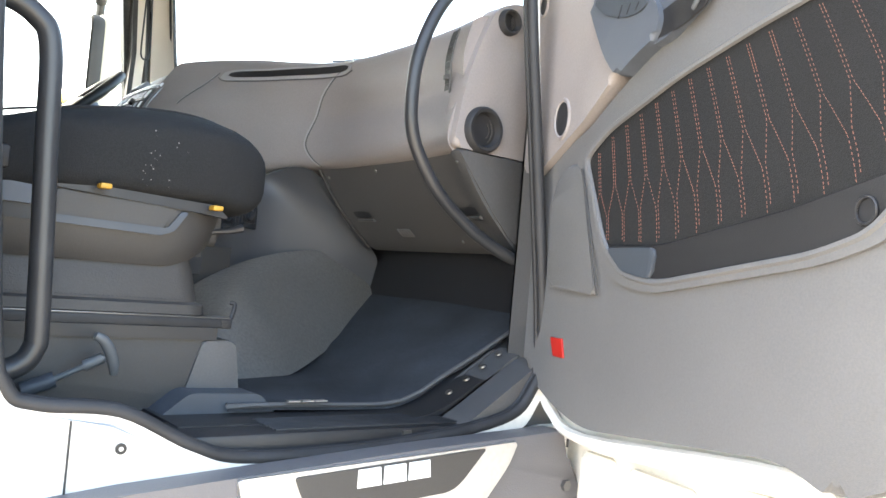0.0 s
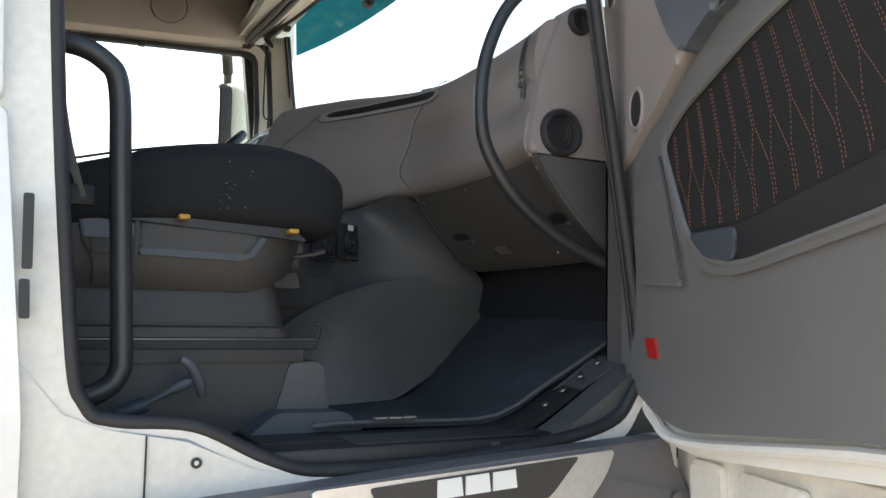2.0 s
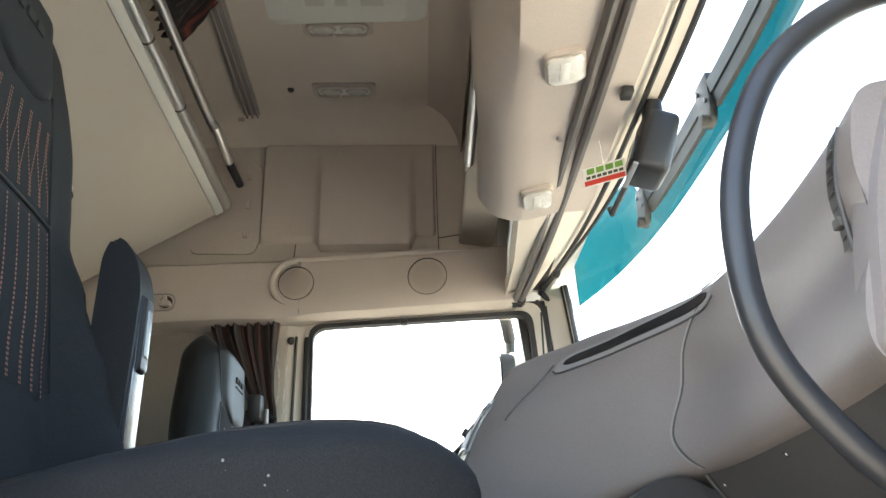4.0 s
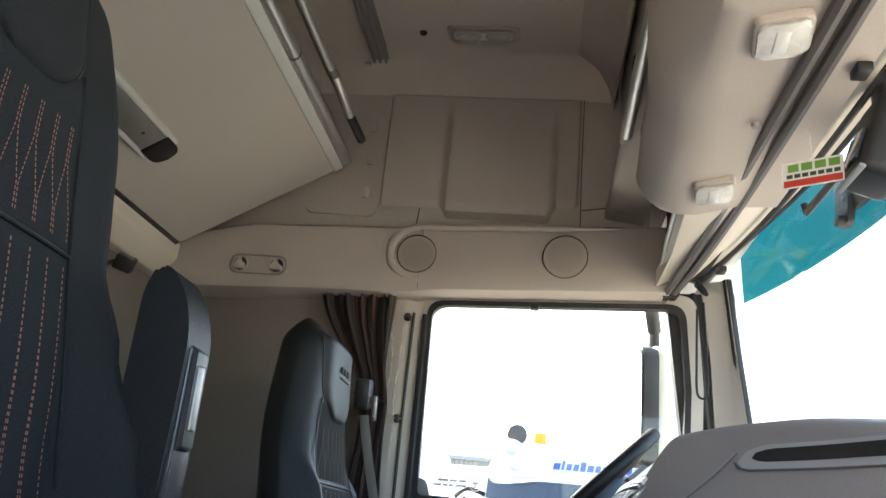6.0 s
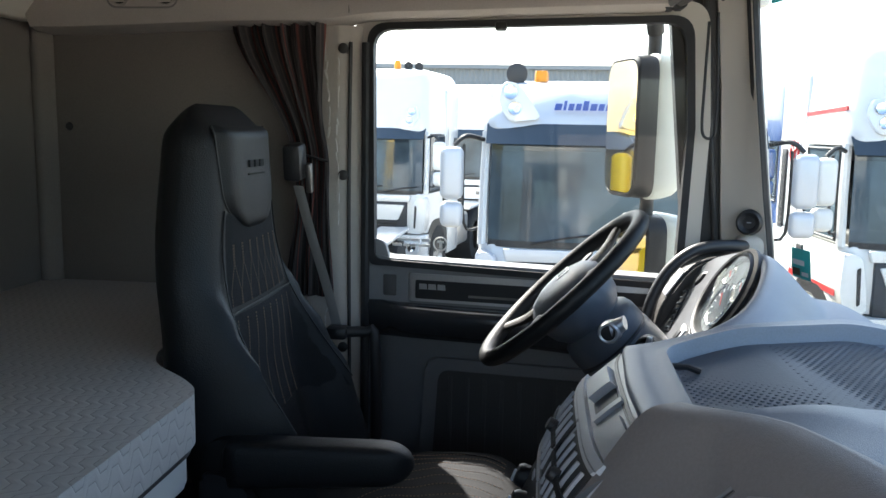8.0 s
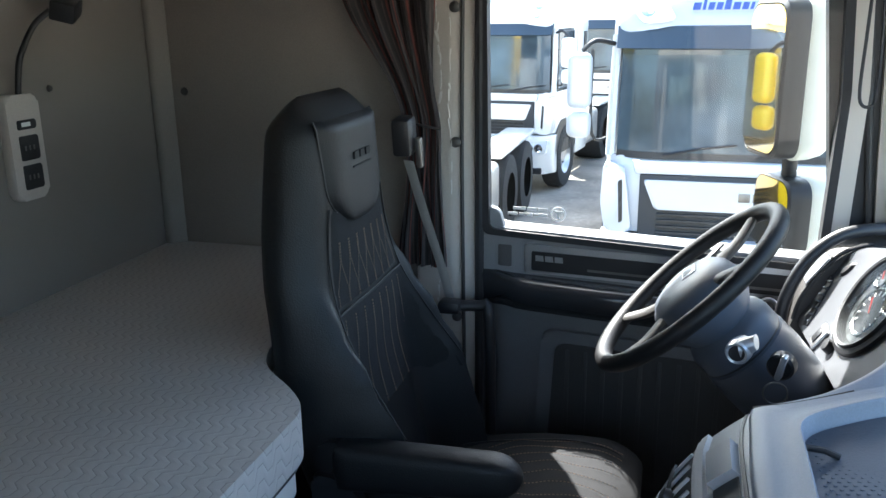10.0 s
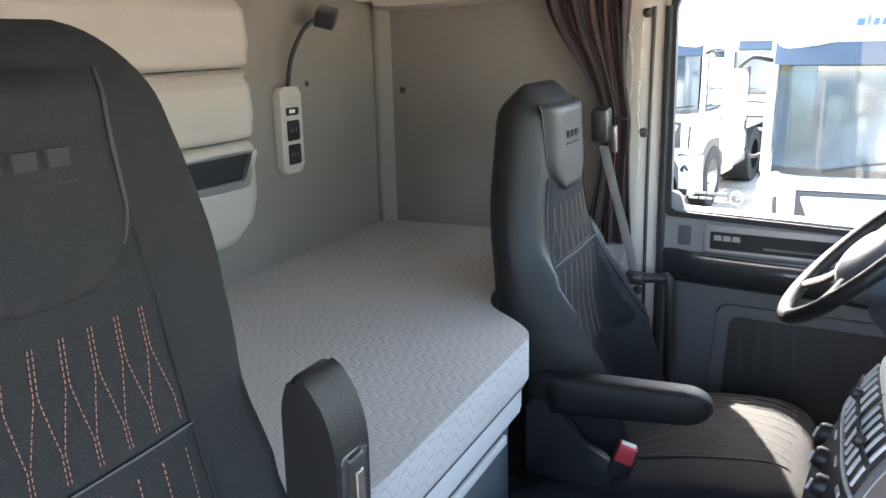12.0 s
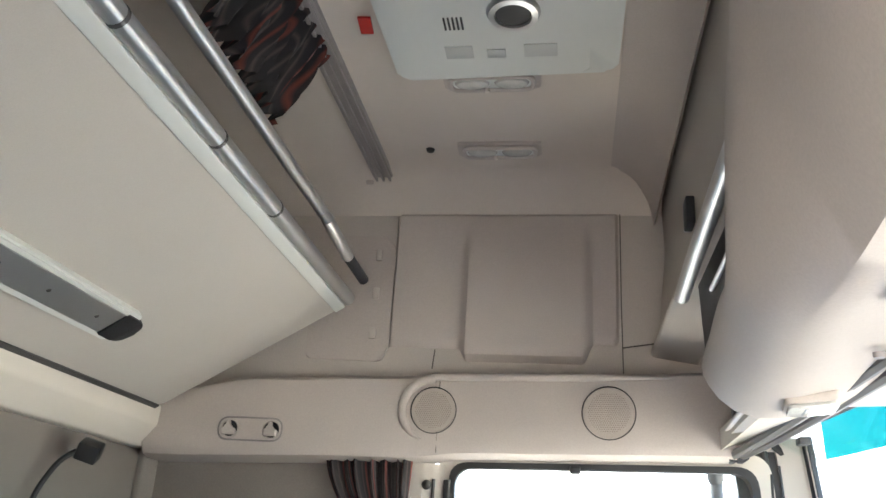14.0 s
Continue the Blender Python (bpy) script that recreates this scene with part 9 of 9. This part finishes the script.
        P("mirror_arm", tube([a, a + Vector((sx * 0.14, -0.16, 0.03)), a + Vector((sx * 0.24, -0.20, -0.05))], 0.02, 8, False, 4), BLACKP)
        mm = soft(box(-0.10, 0.10, -0.07, 0.07, -0.22, 0.22), 0.06, 4)
        P("mirror_housing", moved(mm, Matrix.Translation((a.x + sx * 0.25, -0.02, 2.18))), low)
        P("mirror_housing", moved(soft(box(-0.10, 0.10, -0.07, 0.07, -0.11, 0.11), 0.06, 4), Matrix.Translation((a.x + sx * 0.25, 0.0, 1.83))), low)
        P("mirror_arm", tube([(a.x + sx * 0.16, 0.08, 2.42), (a.x + sx * 0.15, 0.08, 1.75), (a.x + sx * 0.02, 0.22, 1.70)], 0.014, 8, False, 4), BLACKP)
        arch = fillet([(0.12, 0.60), (0.20, 0.98), (0.45, 1.13), (1.05, 1.13), (1.30, 0.98), (1.38, 0.60)], 0.12, 5)
        P("wheel_arch", prism(arch, "x", sx * 1.236 - 0.004, sx * 1.236 + 0.004), BLACKP)
        w = P("wheel", lathe([(0.29, -0.14), (0.40, -0.155), (0.49, -0.14), (0.52, -0.10), (0.52, 0.10), (0.49, 0.14), (0.40, 0.155), (0.29, 0.14)], pose(sx * 1.11, 0.75, 0.52, 0, 90), 36), TYRE, "front wheel")
        P("rim", lathe([(0, 0.09), (0.10, 0.09), (0.12, 0.05), (0.20, 0.04), (0.26, 0.07), (0.29, 0.135), (0.305, 0.14)], pose(sx * 1.11, 0.75, 0.52, 0, sx * 90), 28), ALU, "", w)
        for k in range(10):
            P("wheel_nut", lathe([(0, 0.08), (0.016, 0.078), (0.018, 0.045)], pose(sx * 1.11, 0.75, 0.52, 0, sx * 90) @ pose(0.16 * math.cos(k * 0.6283), 0.16 * math.sin(k * 0.6283), 0), 8), STEEL, "", w)
        P("step_side", soft(box(sx * 1.20 - 0.04, sx * 1.20 + 0.04, 1.40, 2.1, 0.45, 1.30), 0.03), paint)
        P("door_line", box(sx * 1.2315 - 0.002, sx * 1.2315 + 0.002, 1.34, 1.352, 1.15, 2.6), BLACKP)
        P("door_handle", soft(box(sx * 1.238 - 0.012, sx * 1.238 + 0.012, 1.05, 1.22, 1.40, 1.46), 0.008), BLACKP)
        louv = P("side_louvre", soft(box(sx * 1.225 - 0.010, sx * 1.225 + 0.010, 1.80, 1.95, 1.55, 2.45), 0.02), BLACKP, "black side louvre")
        for k in range(14):
            P("louvre_blade", box(sx * 1.238 - 0.006, sx * 1.238 + 0.006, 1.81, 1.94, 1.60 + 0.06 * k, 1.615 + 0.06 * k), GREYP, "", louv)
        P("fender", soft(box(sx * 1.0 - 0.22, sx * 1.0 + 0.22, 3.15, 5.6, 1.06, 1.12), 0.02), paint)
        P("side_tank", soft(box(sx * 0.95 - 0.25, sx * 0.95 + 0.25, 2.2, 3.15, 0.45, 1.05), 0.08), ALU)
        for yy in (3.7, 4.9):
            P("rear_wheel", lathe([(0.28, -0.28), (0.50, -0.27), (0.52, -0.2), (0.52, 0.2), (0.50, 0.27), (0.28, 0.28)], pose(sx * 0.95, yy, 0.52, 0, 90), 28), TYRE)
    P("chassis", box(-0.45, 0.45, 0.5, 6.0, 0.55, 0.90), CHASS)
    if beacons:
        P("roof_beacon", lathe([(0, 0.16), (0.04, 0.15), (0.055, 0.12), (0.055, 0)], pose(0.55, 0.62, H - 0.02), 16), AMBER)
        P("work_lamp", lathe([(0, -0.03), (0.06, -0.03), (0.07, 0.03), (0, 0.035)], pose(0.75, 0.60, H + 0.04, 90), 16), BLACKP)
        P("work_lamp", lathe([(0, -0.03), (0.06, -0.03), (0.07, 0.03), (0, 0.035)], pose(0.92, 0.62, H + 0.03, 90), 16), BLACKP)
    if stripe:
        for sx in (-1, 1):
            P("side_stripe", box(sx * 1.236 - 0.003, sx * 1.236 + 0.003, 0.10, 2.08, 1.10, 1.16), stripe)
            P("roof_stripe", moved(box(sx * 1.20 - 0.01, sx * 1.20 + 0.01, -0.9, 0.9, -0.02, 0.02), pose(0, 1.15, 2.83, -2)), stripe)
    if emblem:
        ee = P("emblem_ring", tube([(-1.238, 0.85 + 0.15 * math.cos(a), 2.10 + 0.15 * math.sin(a)) for a in [k * 0.2618 for k in range(24)]] if 0 else [(-1.226, 1.56 + 0.13 * math.cos(a), 2.42 + 0.13 * math.sin(a)) for a in [k * 0.2618 for k in range(24)]], 0.014, 6, True), emblem, "red round emblem")
        for q in range(3):
            ca, sa = math.cos(q * 2.094 + 0.5), math.sin(q * 2.094 + 0.5)
            P("emblem_spoke", tube([(-1.228, 1.56, 2.42), (-1.228, 1.56 + 0.12 * ca, 2.42 + 0.12 * sa)], 0.013, 6), emblem, "", ee)
    # illegible lettering as slanted bars
    rr = random.Random(7)
    x = -0.60
    for k in range(bands):
        wd = rr.choice((0.045, 0.052, 0.058, 0.024))
        hh = rr.choice((0.055, 0.055, 0.078))
        b_ = prism([(x, 2.715), (x + wd, 2.715), (x + wd + 0.012, 2.715 + hh), (x + 0.012, 2.715 + hh)], "y", 0.0, 0.03)
        for v in b_.verts:
            v.co.y += 0.052 + 0.09 * abs(v.co.x) ** 2.5 + (v.co.z - 2.70) * 0.18
        P("print_bar", b_, BLUE)
        x += wd + 0.016
    return t


lorry("parked_lorry", pose(1.16, 7.30, 0) @ Matrix.Diagonal((1, 1, 1.02, 1)), "silver-white parked lorry cab with printed roof", SILV, SILV, bands=19)
bc = thing("beacon", (0.42, 7.95, 2.98), "amber beacon on the lorry roof", "beacon")
part("beacon_foot", lathe([(0, 0), (0.06, 0), (0.06, 0.03), (0, 0.03)], pose(0.44, 7.90, 2.95)), BLACKP, bc)
part("beacon_cap", lathe([(0.055, 0), (0.055, 0.02), (0.060, 0.025), (0.058, 0.13), (0.052, 0.15), (0, 0.155)], pose(0.44, 7.90, 2.98), 18), AMBER, bc)
for k in range(8):
    part("beacon_rib", tube([(0.44 + 0.06 * math.cos(k * 0.785), 7.90 + 0.06 * math.sin(k * 0.785), 3.01), (0.44 + 0.058 * math.cos(k * 0.785), 7.90 + 0.058 * math.sin(k * 0.785), 3.11)], 0.004, 5), AMBER, bc)
hn = thing("work_lamp", (0.2, 7.9, 2.98), "grey round work lamp on the lorry roof", "work lamp")
part("lamp_can", lathe([(0, -0.05), (0.08, -0.05), (0.095, 0.0), (0.095, 0.03), (0.07, 0.042), (0, 0.046)], pose(0.22, 7.90, 3.10, 90), 24), GREYP, hn)
part("lamp_foot", tube([(0.22, 7.92, 2.93), (0.22, 7.92, 3.03)], 0.015, 8), BLACKP, hn)
lorry("parked_lorry", pose(-2.55, 13.2, 0, 0, 0, -8), "white parked lorry cab with dark slatted grille", WHITE, high=True, beacons=True, bands=10)
lorry("parked_lorry", pose(-0.75, 17.6, 0, 0, 0, -8), "white parked lorry cab behind another", WHITE, high=True)
lorry("parked_lorry", pose(0.35, 23.0, 0, 0, 0, -8), "white parked lorry cab far down the row", WHITE, high=True)
lorry("parked_lorry", pose(-2.72, 6.9, 0), "white parked lorry with open chassis", WHITE, high=True)
lorry("parked_lorry", pose(4.50, 8.25, 0, 0, 0, 2), "white parked lorry cab with red stripe and emblem", WHITE, high=True, stripe=RED, emblem=RED)
lorry("parked_lorry", pose(5.2, 13.0, 0, 0, 0, 3), "dark blue parked lorry cab", mat("blue paint", (0.02, 0.06, 0.18), 0.3, coat=0.5), high=True)
lorry("parked_lorry", pose(-3.3, 5.3, 0, 0, 0, 90), "yellow parked lorry cab", YELLOWP, YELLOWP, high=True)
# hall behind with a sign
hall = thing("workshop_hall", (-6, 42, 0), "grey corrugated steel hall with numbered red sign", "hall")
hw_ = bmesh.new()
def corr(u, v):
    x = lerp(-40, 10, u)
    return (x, 42 + 0.06 * (1 if int(u * 400) % 2 else 0), lerp(0, 5.6, v))
part("wall", sheet(corr, 400, 1, 0.2, (0, 1, 0)), WALLG, hall, flat=True)
part("roof", box(-40, 10, 41.8, 60, 5.6, 5.8), WALLG, hall)
part("sign_plate", box(-3.45, -2.75, 41.85, 41.93, 3.55, 4.35), RED, hall, "red number sign")
fc = bpy.data.curves.new("digit", "FONT")
fc.body, fc.size, fc.extrude, fc.align_x = "3", 0.75, 0.01, "CENTER"
fo = new("digit", fc)
fo.parent = hall
fo.matrix_parent_inverse = hall.matrix_basis.inverted()
fo.matrix_basis = pose(-3.1, 41.83, 3.68, 90)
fo.data.materials.append(PAPERW)
